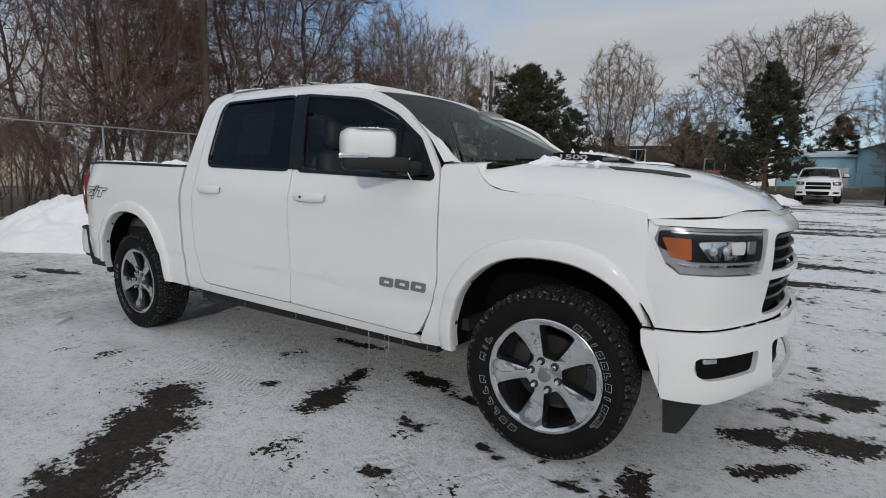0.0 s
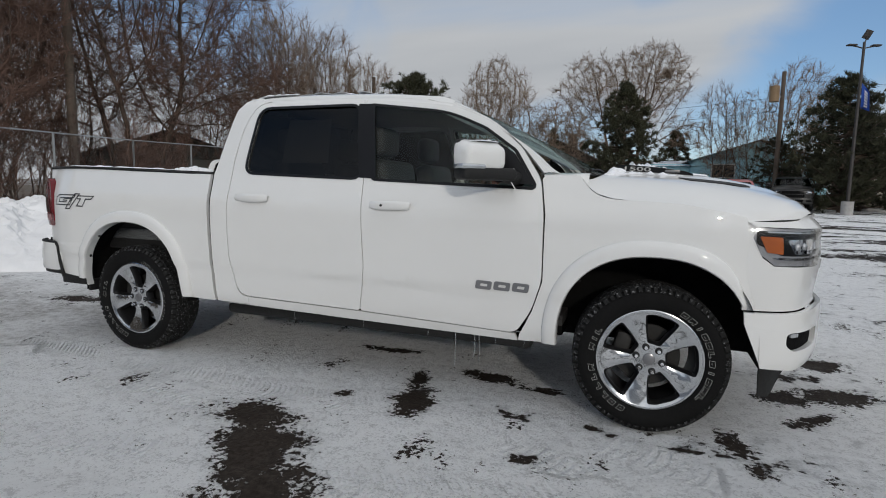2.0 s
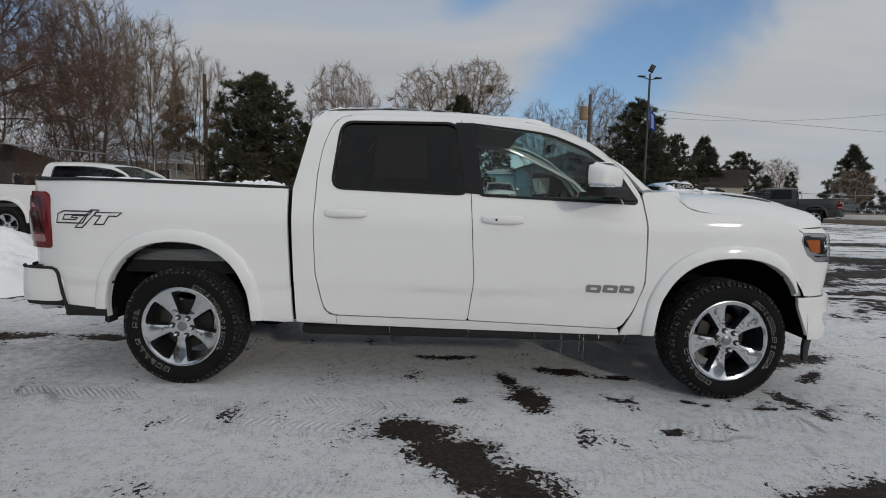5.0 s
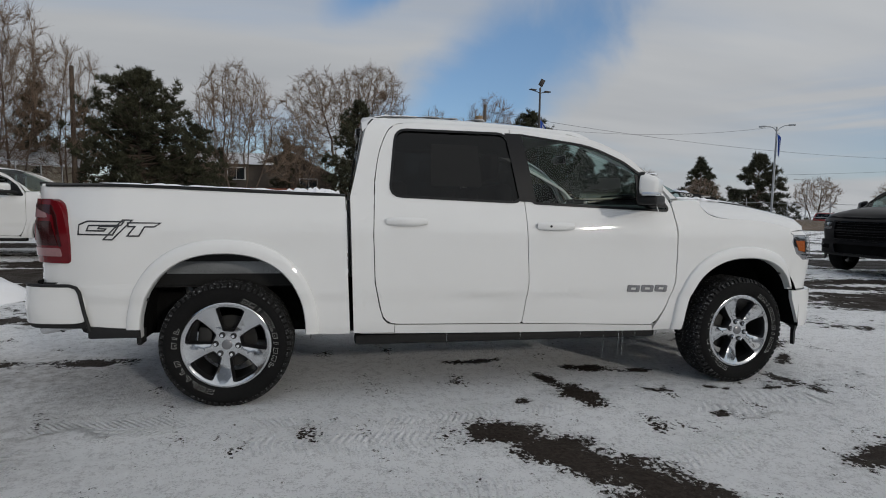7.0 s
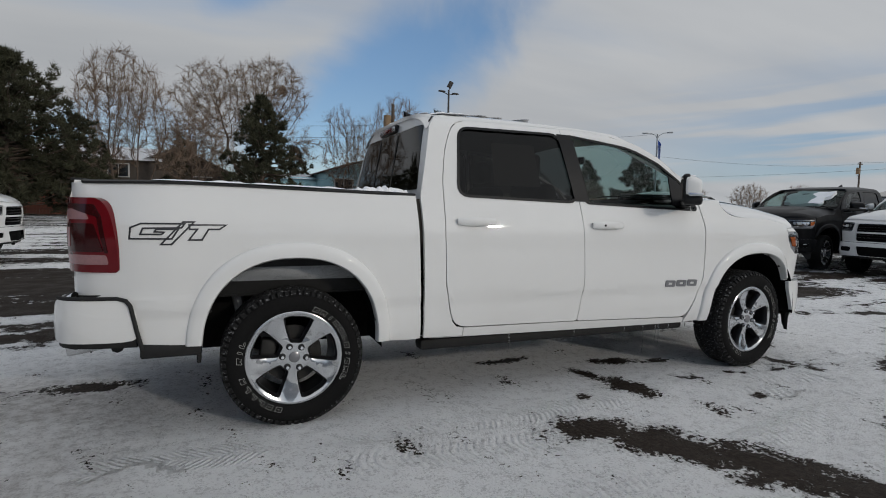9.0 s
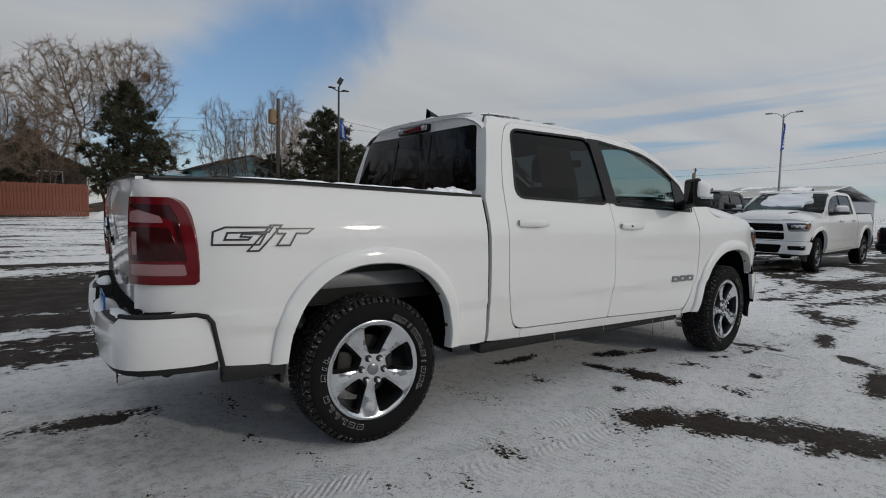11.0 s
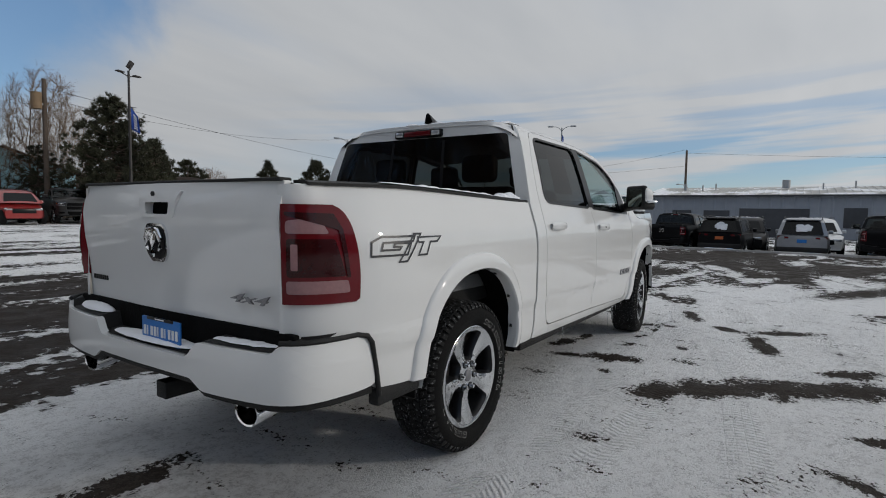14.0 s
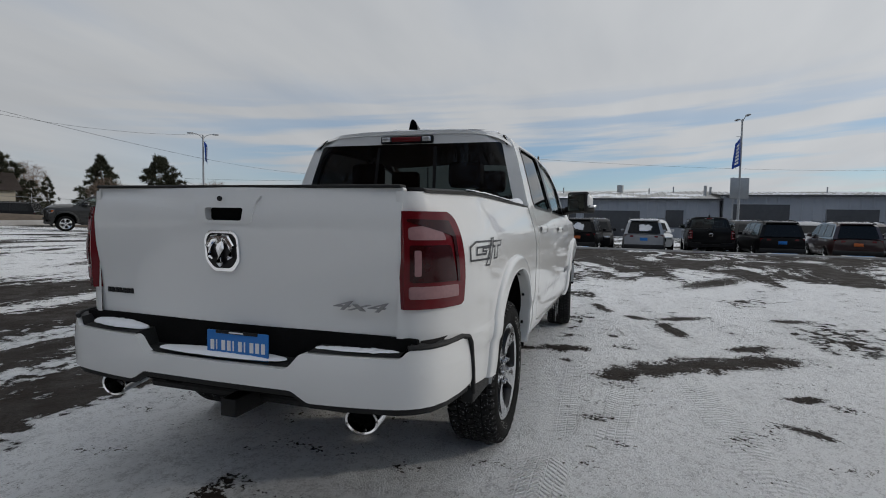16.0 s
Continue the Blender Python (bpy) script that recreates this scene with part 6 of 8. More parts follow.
def crown_tree(seed, lobes, stems, label, base, fine=0.008, points=900, step_len=0.32, up=0.12, twig=0.55, per_twig=2, twig_mat=None, limb_mat=None, wobble=0.16, flare=0.9):
    """A leafless tree whose limbs grow step by step towards free places in its crown. lobes: centre and radii of the crown's parts;
    stems: feet and the heights at which they enter the crown."""
    rng = np.random.default_rng(seed)
    lobes = np.array(lobes, float)
    share = lobes[:, 3] * lobes[:, 4] * lobes[:, 5]
    pick = rng.choice(len(lobes), points, p=share / share.sum())
    ball = rng.normal(size=(points, 3))
    ball *= (rng.random(points) ** 0.42 / np.linalg.norm(ball, axis=1))[:, None]
    goals = lobes[pick, :3] + ball * lobes[pick, 3:]
    goals = goals[goals[:, 2] > base * 0.8]
    nodes, parent = [], []
    for fx, fy, tx, ty, tz in stems:
        bend = rng.normal(0, 0.12 * step_len, (2,))
        m = max(3, int(tz / step_len))
        for k in range(m + 1):
            t = k / m
            nodes.append(np.array((fx + (tx - fx) * t ** 1.3 + bend[0] * math.sin(5 * t), fy + (ty - fy) * t ** 1.3 + bend[1] * math.sin(4 * t), -0.15 + (tz + 0.15) * t)))
            parent.append(-1 if k == 0 else len(nodes) - 2)
    place = np.array(nodes)
    parent = list(parent)
    near = np.full(len(goals), 1e9)
    owner = np.zeros(len(goals), int)

    def visit(start):
        for lo in range(start, len(place), 200):
            d = np.linalg.norm(goals[:, None, :] - place[None, lo:lo + 200, :], axis=2)
            j = d.argmin(axis=1)
            best = d[np.arange(len(goals)), j]
            closer = best < near
            near[closer], owner[closer] = best[closer], j[closer] + lo
    visit(0)
    alive = near > 1.1 * step_len
    for _ in range(110):
        if not alive.any():
            break
        pull = goals[alive] - place[owner[alive]]
        pull /= np.linalg.norm(pull, axis=1)[:, None]
        who, back = np.unique(owner[alive], return_inverse=True)
        total = np.zeros((len(who), 3))
        np.add.at(total, back, pull)
        total /= np.maximum(np.linalg.norm(total, axis=1), 1e-6)[:, None]
        came = np.array([place[w] - place[parent[w]] if parent[w] >= 0 else (0, 0, step_len) for w in who]) / step_len
        total = total + 0.35 * came + rng.normal(0, wobble, total.shape) + (0, 0, up)
        total /= np.linalg.norm(total, axis=1)[:, None]
        fresh = place[who] + total * step_len
        start = len(place)
        place = np.vstack([place, fresh])
        parent.extend(int(w) for w in who)
        visit(start)
        alive = (near > 1.35 * step_len) & alive
        if len(place) > 9000:
            break
    n_nodes = len(place)
    weight = np.zeros(n_nodes)
    kids = np.zeros(n_nodes, int)
    for i in range(n_nodes - 1, -1, -1):
        if kids[i] == 0:
            weight[i] = 1.0
        if parent[i] >= 0:
            weight[parent[i]] += weight[i]
            kids[parent[i]] += 1
    girth = fine * np.minimum(weight, 1e9) ** 0.42
    vec = [Vector(p) for p in place]
    limbs, twigs = [], []
    for i in range(n_nodes):
        p = parent[i]
        if p < 0:
            continue
        ra, rb = float(min(girth[p], girth[i] * 1.35)), float(girth[i])
        (limbs if rb > 2.2 * fine else twigs).append((vec[p], vec[i], ra, rb))
    for i in range(n_nodes):
        if parent[i] < 0 or weight[i] > 7:
            continue
        grow_dir = (vec[i] - vec[parent[i]]).normalized()
        for _ in range(per_twig if kids[i] else per_twig + 2):
            d = (grow_dir * flare + Vector(rng.normal(0, 0.5, 3)) + Vector((0, 0, up))).normalized()
            a = vec[i].lerp(vec[parent[i]], float(rng.random()))
            ln = twig * float(rng.uniform(0.45, 1.25))
            twigs.append((a, a + d * ln, fine * 0.95, 0))
            b = a + d * ln * float(rng.uniform(0.25, 0.6))
            e = b + (d + Vector(rng.normal(0, 0.5, 3)) + Vector((0, 0, up))).normalized() * ln * 0.55
            twigs.append((b, e, fine * 0.8, 0))
    tree = thing("tree", label, "tree")
    heavy = girth > 6 * fine
    next_up = {}
    for i in range(n_nodes):
        if parent[i] >= 0 and heavy[i] and (parent[i] not in next_up or weight[i] > weight[next_up[parent[i]]]):
            next_up[parent[i]] = i
    for i in range(n_nodes):
        foot = parent[i] < 0
        if not heavy[i] or not (foot or next_up.get(parent[i]) != i):
            continue
        chain = [i] if foot else [parent[i], i]
        while chain[-1] in next_up:
            chain.append(next_up[chain[-1]])
        if len(chain) > 1:
            part("trunk" if foot else "limb", rod([tuple(vec[k]) for k in chain], [float(min(girth[k], girth[chain[1]] * 1.2)) for k in chain], 8), limb_mat or BARK, tree)
    thin = [q for q in limbs if q[3] <= 6 * fine]
    if thin:
        sticks("branchwork", thin, limb_mat or BARK, tree, 4)["kind"] = "stuff"
    sticks("crown", twigs, twig_mat or TWIG, tree, 3)["kind"] = "stuff"
    return tree


def stand(tree, x, y, turn=0.0, size=1.0, tall=1.0, label=""):
    """Sets a grown tree on the ground."""
    tree.matrix_world = at_ground(x, y, turn) @ Matrix.Diagonal((size, size, tall, 1))
    return tagged(tree, label)


def another(tree, x, y, turn, size, tall, label=""):
    return tagged(copy_thing(tree, at_ground(x, y, turn) @ Matrix.Diagonal((size, size, tall, 1)) @ Matrix.Diagonal([1 / q for q in tree.scale] + [1])), label)


def pine_tree(rng, height, width, label, tufts=700, where=None, base=0.12, ragged=0.35, cone=0.8, blades=11, mat=None, tuft_size=1.0):
    """An evergreen: a trunk, whorled limbs and needle tufts that leave gaps at its rim."""
    tree = thing("pine_tree", label, "tree")
    limbs, verts, faces = [], [], []
    trunk = 0.02 * height
    limbs.append((Vector((0, 0, -0.2)), Vector((0, 0, height * 0.96)), trunk, 0.02))

    def tuft(c, d, size):
        u = d.orthogonal().normalized()
        v = d.cross(u)
        for _ in range(blades):
            a, t = rng.random() * 6.283, rng.uniform(0.15, 1.25)
            w = (d * math.cos(t) + (u * math.cos(a) + v * math.sin(a)) * math.sin(t)).normalized()
            s = w.cross(Vector((rng.gauss(0, 1), rng.gauss(0, 1), rng.gauss(0, 1)))).normalized() * size * 0.085
            o = c + w * size * 0.05
            i = len(verts)
            verts.extend((o - s, o + s, o + w * size * rng.uniform(0.7, 1.2)))
            faces.append((i, i + 1, i + 2))
    n_limbs = max(30, tufts // 16)
    for k in range(n_limbs):
        f = (k + rng.random()) / n_limbs
        z = height * (base + (0.97 - base) * f)
        prof = (1 - f) ** cone if cone > 0.6 else math.sin(math.pi * min(f * 0.78 + 0.22, 1)) ** 0.7
        reach = width / 2 * max(prof, 0.10) * rng.uniform(1 - ragged, 1 + ragged * 0.45)
        a = rng.random() * 6.283
        tip = Vector((math.cos(a) * reach, math.sin(a) * reach, z + reach * rng.uniform(-0.12, 0.30)))
        root = Vector((0, 0, z - reach * 0.15))
        mid = root.lerp(tip, 0.55) - Vector((0, 0, 0.06 * reach))
        limbs.append((root, mid, 0.009 * height * (1 - f) + 0.015, 0.02))
        limbs.append((mid, tip, 0.02, 0.008))
        per = max(8, int(tufts / n_limbs * (0.5 + 1.1 * max(prof, 0.1))))
        # needles gather in clumps towards the ends of the boughs
        clumps = []
        for _ in range(max(2, per // 6)):
            t = 1.02 - rng.random() ** 1.5 * 0.75
            clumps.append(mid.lerp(tip, (t - 0.55) / 0.45) if t > 0.55 else root.lerp(mid, t / 0.55))
            clumps[-1] += Vector((rng.gauss(0, 1), rng.gauss(0, 1), rng.gauss(0.2, 0.7))) * reach * 0.10
        for j in range(per):
            c = clumps[j % len(clumps)] + Vector((rng.gauss(0, 1), rng.gauss(0, 1), rng.gauss(0, 0.9))) * height * 0.013
            d = ((tip - root).normalized() * 0.7 + Vector((rng.gauss(0, 0.5), rng.gauss(0, 0.5), rng.uniform(0.2, 1.1)))).normalized()
            tuft(c, d, height * tuft_size * rng.uniform(0.026, 0.044))
    sticks("trunk", limbs, BARK, tree, 6)
    me = bpy.data.meshes.new("crown")
    me.from_pydata(verts, [], faces)
    me.materials.append(mat or NEEDLE)
    crown = new("crown", me)
    crown.parent = tree
    crown["kind"] = "stuff"
    if where is not None:
        tree.matrix_world = where
    return tree


def at_ground(x, y, turn=0.0, sink=0.0):
    return pose(x, y, ground_base(x, y) - sink, 0, 0, turn)


rng = random.Random(11)
BUSHY = "brown leafless thicket tree with dense fine twigs"
# thicket behind the chain-link fence: x, y, height, crown radius, stems
def thicket_stems(seed, count, spread, h):
    r = random.Random(seed)
    return [(0.25 * math.cos(6.283 * i / count), 0.25 * math.sin(6.283 * i / count), spread * math.cos(6.283 * i / count + r.uniform(-0.5, 0.5)), spread * math.sin(6.283 * i / count + r.uniform(-0.5, 0.5)), h * r.uniform(0.3, 0.45)) for i in range(count)]


thickets = [crown_tree(sd, [(0, 0, 7.4, 3.7, 3.7, 5.0), (0.6, 0.3, 3.6, 3.2, 3.2, 1.8)], thicket_stems(sd, st, 1.3, 9.0), BUSHY, 1.4, 0.0092, 1500, 0.34, 0.14, 0.9, 3, wobble=0.1) for sd, st in ((1, 4), (2, 3), (3, 5))]
for i, (x, y, h, r) in enumerate(((-15.0, 4.6, 12.5, 3.8), (-18.0, 7.4, 12.0, 3.6), (-22.0, 9.5, 13.0, 4.0), (-15.5, 1.2, 10.5, 3.2), 
                                  (-22.5, 14.5, 10.5, 3.2), (-14.8, 6.6, 10.0, 2.6))):
    (stand if i < 3 else another)(thickets[i % 3], x, y, 47.0 * i, r / 3.7, h / 12.4, BUSHY)
for x, y, h, r in ((-13.6, 2.6, 3.4, 1.7), (-14.2, 4.4, 2.8, 1.6), (-13.9, 5.9, 2.6, 1.5), (-14.4, 10.6, 2.8, 1.5), (-14.0, 7.2, 4.6, 1.8), (-13.8, 9.4, 4.2, 1.6), (-14.5, 12.4, 4.4, 1.7), (-16.5, 14.2, 5.0, 2.0), (-17.5, 4.0, 5.0, 2.2), (-20.5, 11.4, 5.2, 2.2), (-21.0, 5.0, 5.6, 2.4), (-14.8, 17.0, 4.0, 1.6), (-16.5, 19.5, 4.6, 1.8), (-20.0, 16.6, 4.6, 2.0), (-13.6, -0.4, 4.2, 1.8), (-24.0, 8.0, 6.0, 2.6)):
    bare_tree(rng, h, r, 6, depth=4, density=3, trunk=0.07, fine=0.007, rise=0.10, spread=0.6, first=0.38, flare=0.28, side_len=0.5, where=at_ground(x, y, rng.uniform(0, 360)), label="leafless brown shrub with many thin stems")
# the broad old tree with drooping limbs
stand(crown_tree(5, [(0, 0, 9.6, 5.4, 5.4, 4.6), (1.2, 2.2, 5.2, 4.6, 4.4, 2.2), (-1.0, -1.5, 5.6, 4.2, 4.2, 2.0)],
                 [(-0.4, 0, -1.3, 0.5, 3.6), (0.3, 0.2, 1.2, 1.4, 4.0), (0.1, -0.3, 0.6, -1.3, 3.2)], "large old leafless tree with dark drooping limbs", 2.4, 0.0100, 2800, 0.36, -0.04, 1.15, 8, wobble=0.12), -15.2, 11.8, 20)
# pale upright trees
TAN_TREE = "pale tan leafless tree with upright twigs"
tan_trees = [crown_tree(sd, [(0, 0, 7.4, 2.5, 2.5, 4.9), (0, 0, 4.0, 1.8, 1.8, 2.6)], thicket_stems(sd, st, 0.8, 10.0), TAN_TREE, 1.6, 0.0090, 1000, 0.33, 0.30, 0.85, 5, wobble=0.09, twig_mat=TAN_TWIG, flare=1.2) for sd, st in ((11, 3), (12, 4))]
for i, (x, y, h, r) in enumerate(((-17.5, 24.0, 12.4, 2.6), (-20.5, 26.5, 12.8, 2.8), (-15.5, 26.5, 11.0, 2.4), (-22.0, 22.5, 12.5, 2.6), (-13.8, 28.5, 9.6, 2.0), (-18.0, 29.5, 11.5, 2.6), (-15.9, 21.6, 10.5, 2.2))):
    (stand if i < 2 else another)(tan_trees[i % 2], x, y, 63.0 * i, r / 2.5, h / 12.3, TAN_TREE)
stand(crown_tree(21, [(0, 0, 6.1, 2.4, 2.4, 2.9), (2.3, 0.2, 4.2, 1.3, 1.3, 1.9), (-0.8, 0, 3.6, 1.6, 1.6, 1.4)], [(0, 0, -0.5, 0, 2.2), (0.15, 0, 0.6, 0.2, 2.0), (0.0, 0.1, 1.2, 0.1, 1.9)],
                 "bare rounded tree with fine tan twigs", 1.4, 0.0095, 1500, 0.26, 0.2, 0.7, 5, wobble=0.1, twig_mat=TAN_TWIG), -5.4, 29.8)
wide_tree = crown_tree(34, [(-3.0, 0, 9.6, 3.4, 3.2, 3.4), (1.6, 0.4, 10.6, 3.8, 3.4, 3.3), (4.3, 0, 6.2, 2.2, 2.0, 1.9), (-4.9, 0.3, 5.6, 1.7, 1.6, 1.6), (0, 0, 7.4, 3.0, 3.0, 1.6)],
                       [(-0.3, 0, -1.6, 0, 4.4), (0.3, 0, 1.0, 0.3, 4.8)], "tall leafless tree with a wide tan crown", 3.6, 0.0135, 2400, 0.36, 0.04, 0.9, 5, twig_mat=TAN_TWIG, wobble=0.15)
stand(wide_tree, 2.0, 47.5, 12)
small_tree = crown_tree(8, [(0, 0, 4.4, 2.3, 2.3, 2.6)], thicket_stems(8, 3, 0.5, 5.0), "small leafless tree beside a brown house", 1.0, 0.011, 800, 0.26, 0.12, 0.65, 4, wobble=0.1, twig_mat=TAN_TWIG)
stand(small_tree, -2.2, 33.8)
for i, (x, y, h, r) in enumerate(((8.3, 38.5, 8.6, 1.7), (10.0, 38.0, 7.8, 1.6), (13.0, 40.0, 10.2, 2.2), (15.2, 42.0, 9.2, 2.0), (-8.6, 39.0, 6.5, 1.9), (-0.4, 41.5, 6.0, 2.0))):
    another(tan_trees[i % 2], x, y, 71.0 * i, r / 2.5, h / 12.3, "slim leafless tree beside the houses")
for i, (x, y, h, r) in enumerate(((62.0, 56.0, 6.5, 2.8), (70.0, 52.0, 6.0, 2.6), (46.0, 72.0, 8.0, 3.2), (78.0, 50.0, 6.0, 2.8), (48.0, 60.0, 6.0, 2.4))):
    another(small_tree, x, y, 50.0 * i, r / 2.3, h / 7.0, "far leafless rounded tree")
PINE = "dark green pine with a ragged crown"
pine_tree(random.Random(3), 7.6, 5.6, PINE, 4200, at_ground(-9.2, 25.4), 0.10, 0.45, 0.5)
pine_tree(random.Random(31), 5.2, 3.0, PINE, 2000, at_ground(-6.9, 26.2), 0.10, 0.40, 0.5)
pine_tree(random.Random(4), 8.2, 5.6, PINE, 2700, at_ground(2.1, 34.8), 0.18, 0.45, 0.62)
pine_tree(random.Random(6), 7.6, 5.0, PINE, 3400, at_ground(13.9, 32.2), 0.06, 0.40, 0.5)
pine_tree(random.Random(7), 5.6, 3.0, PINE, 1700, at_ground(17.0, 33.4), 0.05, 0.40, 0.5)
pine_tree(random.Random(17), 4.6, 4.0, PINE, 1600, at_ground(11.4, 36.2), 0.05, 0.45, 0.5)
pine_tree(random.Random(18), 6.4, 4.4, PINE, 2000, at_ground(16.0, 36.0), 0.05, 0.40, 0.5)
SPRUCE = "dark conical spruce tree"
pine_tree(random.Random(9), 7.6, 6.0, SPRUCE, 2000, at_ground(26.3, 50.5), 0.04, 0.16, 0.75, tuft_size=1.5)
pine_tree(random.Random(10), 6.8, 8.0, SPRUCE, 2000, at_ground(31.8, 54.0), 0.04, 0.16, 0.65, tuft_size=1.5)
pine_tree(random.Random(12), 9.2, 8.6, SPRUCE, 2000, at_ground(51.6, 65.3), 0.03, 0.16, 0.85, tuft_size=1.5)
pine_tree(random.Random(13), 10.0, 10.5, SPRUCE, 2400, at_ground(59.5, 63.4), 0.03, 0.16, 0.70, tuft_size=1.5)
pine_tree(random.Random(14), 6.4, 4.6, SPRUCE, 1400, at_ground(6.0, 50.0), 0.03, 0.16, 0.65, tuft_size=1.5)
for x, y, h in ((-19.0, 36.0, 8.5), (-16.5, 37.0, 7.6), (-3.2, 38.0, 5.5), (-7.0, 33.0, 4.4), (42.0, 62.0, 5.5), (38.0, 60.0, 5.0)):
    pine_tree(rng, h, h * 0.6, SPRUCE, 800, at_ground(x, y), 0.04, 0.25, 0.8, tuft_size=1.4)


# snow bank behind the pickup
def heap(name, label, cx, cy, rx, ry, h, turn, seed, mat, n=60, power=0.8):
    ob = mesh_object(name, grid([k / n for k in range(n + 1)], [2 * math.pi * k / (2 * n) for k in range(2 * n)], lambda t, a: (
        cx + rx * t * math.cos(a + turn) * (1 + 0.18 * noise.noise((2 * math.cos(a), 2 * math.sin(a), seed))),
        cy + ry * t * math.sin(a + turn) * (1 + 0.18 * noise.noise((2 * math.cos(a), 2 * math.sin(a), seed + 4))),
        ground_base(cx, cy) - 0.03 + h * (1 - t ** 2.2) ** power * (1 + 0.25 * noise.noise((t * 3 * math.cos(a), t * 3 * math.sin(a), seed)))
        + 0.10 * h * (1 - t ** 6) * noise.noise((cx + rx * t * math.cos(a) * 5, ry * t * math.sin(a) * 5, seed + 2)) + 0.07 * h * (1 - t ** 6) * abs(noise.noise((cx + rx * t * math.cos(a) * 11, ry * t * math.sin(a) * 11, seed + 7)))
        + 0.16 * h * noise.turbulence(Vector((cx + rx * t * math.cos(a) * 1.6, ry * t * math.sin(a) * 1.6, seed)), 4, False) * (1 - t ** 6)), close=True), mat)
    return tagged(ob, label, "snow pile")


heap("snowbank", "ploughed white snow bank with lumpy crest", -7.2, 2.7, 3.9, 2.6, 0.86, 0.0, 3, DIRTY_SNOW, 130)
heap("snowbank", "low ploughed snow bank beside the fence", -9.5, 6.0, 2.6, 1.6, 0.45, 0.0, 9, DIRTY_SNOW, 40)
heap("snowbank", "long low lump of old snow on the verge", 2.0, 31.0, 2.2, 0.9, 0.55, 0.0, 21, DIRTY_SNOW, 36)
heap("snowbank", "low ridge of ploughed snow along the lot edge", -3.0, 33.5, 5.0, 0.8, 0.35, 0.0, 27, DIRTY_SNOW, 36)

# leaf-strewn verge behind the parked cars
VERGE = material("leafy_mulch", (0.105, 0.078, 0.055), 0.95, grain=0.5, grain_scale=2.5, bump=0.9, bump_scale=9)
verge = mesh_object("verge", grid([-60 + 2 * k for k in range(61)], [32.2 + 0.8 * k for k in range(24)],
                                  lambda x, y: (x, y + 4.4 * step(-2, 3, x) + 0.5 * noise.noise((x * 0.3, 1, 0)) - 0.02 * max(-8 - x, 0) * 12 * step(-8, -40, x), ground_base(x, y + 4.4 * step(-2, 3, x)) + 0.05 + 0.10 * noise.noise((x * 0.7, y * 0.7, 5)) + 0.08 * step(32.2, 33.5, y) + 0.75 * step(32.4, 36.0, y) * step(-2, 3, x))), VERGE)
tagged(verge, "brown leaf-strewn verge beyond the lot", "ground", kind="structure")
yard = mesh_object("yard", grid([-60 + 1.5 * k for k in range(33)], [-6 + 1.6 * k for k in range(24)],
                                lambda x, y: (x + 0.3 * noise.noise((y * 0.4, 2, 0)), y, ground_base(x, y) + 0.06 + 0.12 * noise.noise((x * 0.5, y * 0.5, 8)) + 0.25 * step(-13, -20, x))), VERGE)
tagged(yard, "brown leafy ground under the thicket", "ground", kind="structure")
kerb = mesh_object("kerb", box((2.5, 36.35, 0.20), (40, 36.6, 0.56), 0.03), material("concrete", (0.36, 0.35, 0.34), 0.85, grain=0.2, grain_scale=9, bump=0.4, bump_scale=60))
tagged(kerb, "grey concrete kerb along the lot", "kerb", kind="structure")
row_kerb = mesh_object("kerb", box((-0.09, -12.5, -0.25), (0.09, 12.5, 0.06), 0.02), kerb.data.materials[0])
row_kerb.matrix_world = pose(22.0, -9.0, -0.11, 0, 0, -5)
tagged(row_kerb, "low concrete kerb before the parked row", "kerb", kind="structure")


# chain-link fence
def fence(name, label, pts, height, spacing, rails=(1.0,), mesh=True, arms=False):
    f = thing(name, label, "fence")
    for (x0, y0), (x1, y1) in zip(pts, pts[1:]):
        L = math.dist((x0, y0), (x1, y1))
        n = max(1, round(L / spacing))
        d = Vector((x1 - x0, y1 - y0, 0)) / L
        for k in range(n + 1):
            x, y = x0 + (x1 - x0) * k / n, y0 + (y1 - y0) * k / n
            z = ground_base(x, y)
            part("post", tube((x, y, z - 0.1), (x, y, z + height), 0.032, n=8), GALV, f)
            if arms:
                part("barb_arm", tube((x, y, z + height), (x + d.y * 0.3, y - d.x * 0.3, z + height + 0.32), 0.018, n=6), GALV, f)
        za, zb = ground_base(x0, y0), ground_base(x1, y1)
        for r in rails:
            part("rail", tube((x0, y0, za + height * r), (x1, y1, zb + height * r), 0.02, n=6), GALV, f)
        if mesh:
            segs, p = [], 0.11
            for k in range(int(L / p) + int(height / p)):
                for sgn in (1, -1):
                    s0 = k * p if sgn > 0 else k * p - height
                    a, b = (k * p - height, 0.0), (k * p, height)
                    if sgn < 0:
                        a, b = (k * p, 0.0), (k * p - height, height)
                    (sa, ha), (sb, hb) = a, b
                    lo, hi = min(sa, sb), max(sa, sb)
                    if hi <= 0 or lo >= L:
                        continue
                    def cut(s):
                        t = (s - sa) / (sb - sa)
                        return ha + (hb - ha) * t
                    c0, c1 = max(lo, 0), min(hi, L)
                    A = Vector((x0, y0, za + cut(c0))) + d * c0
                    B = Vector((x0, y0, za + cut(c1))) + d * c1
                    segs.append((A, B, 0.0012, 0.0012))
            w = sticks("wire_mesh", segs, GALV, f, 3)
            w["kind"] = "stuff"
    return f


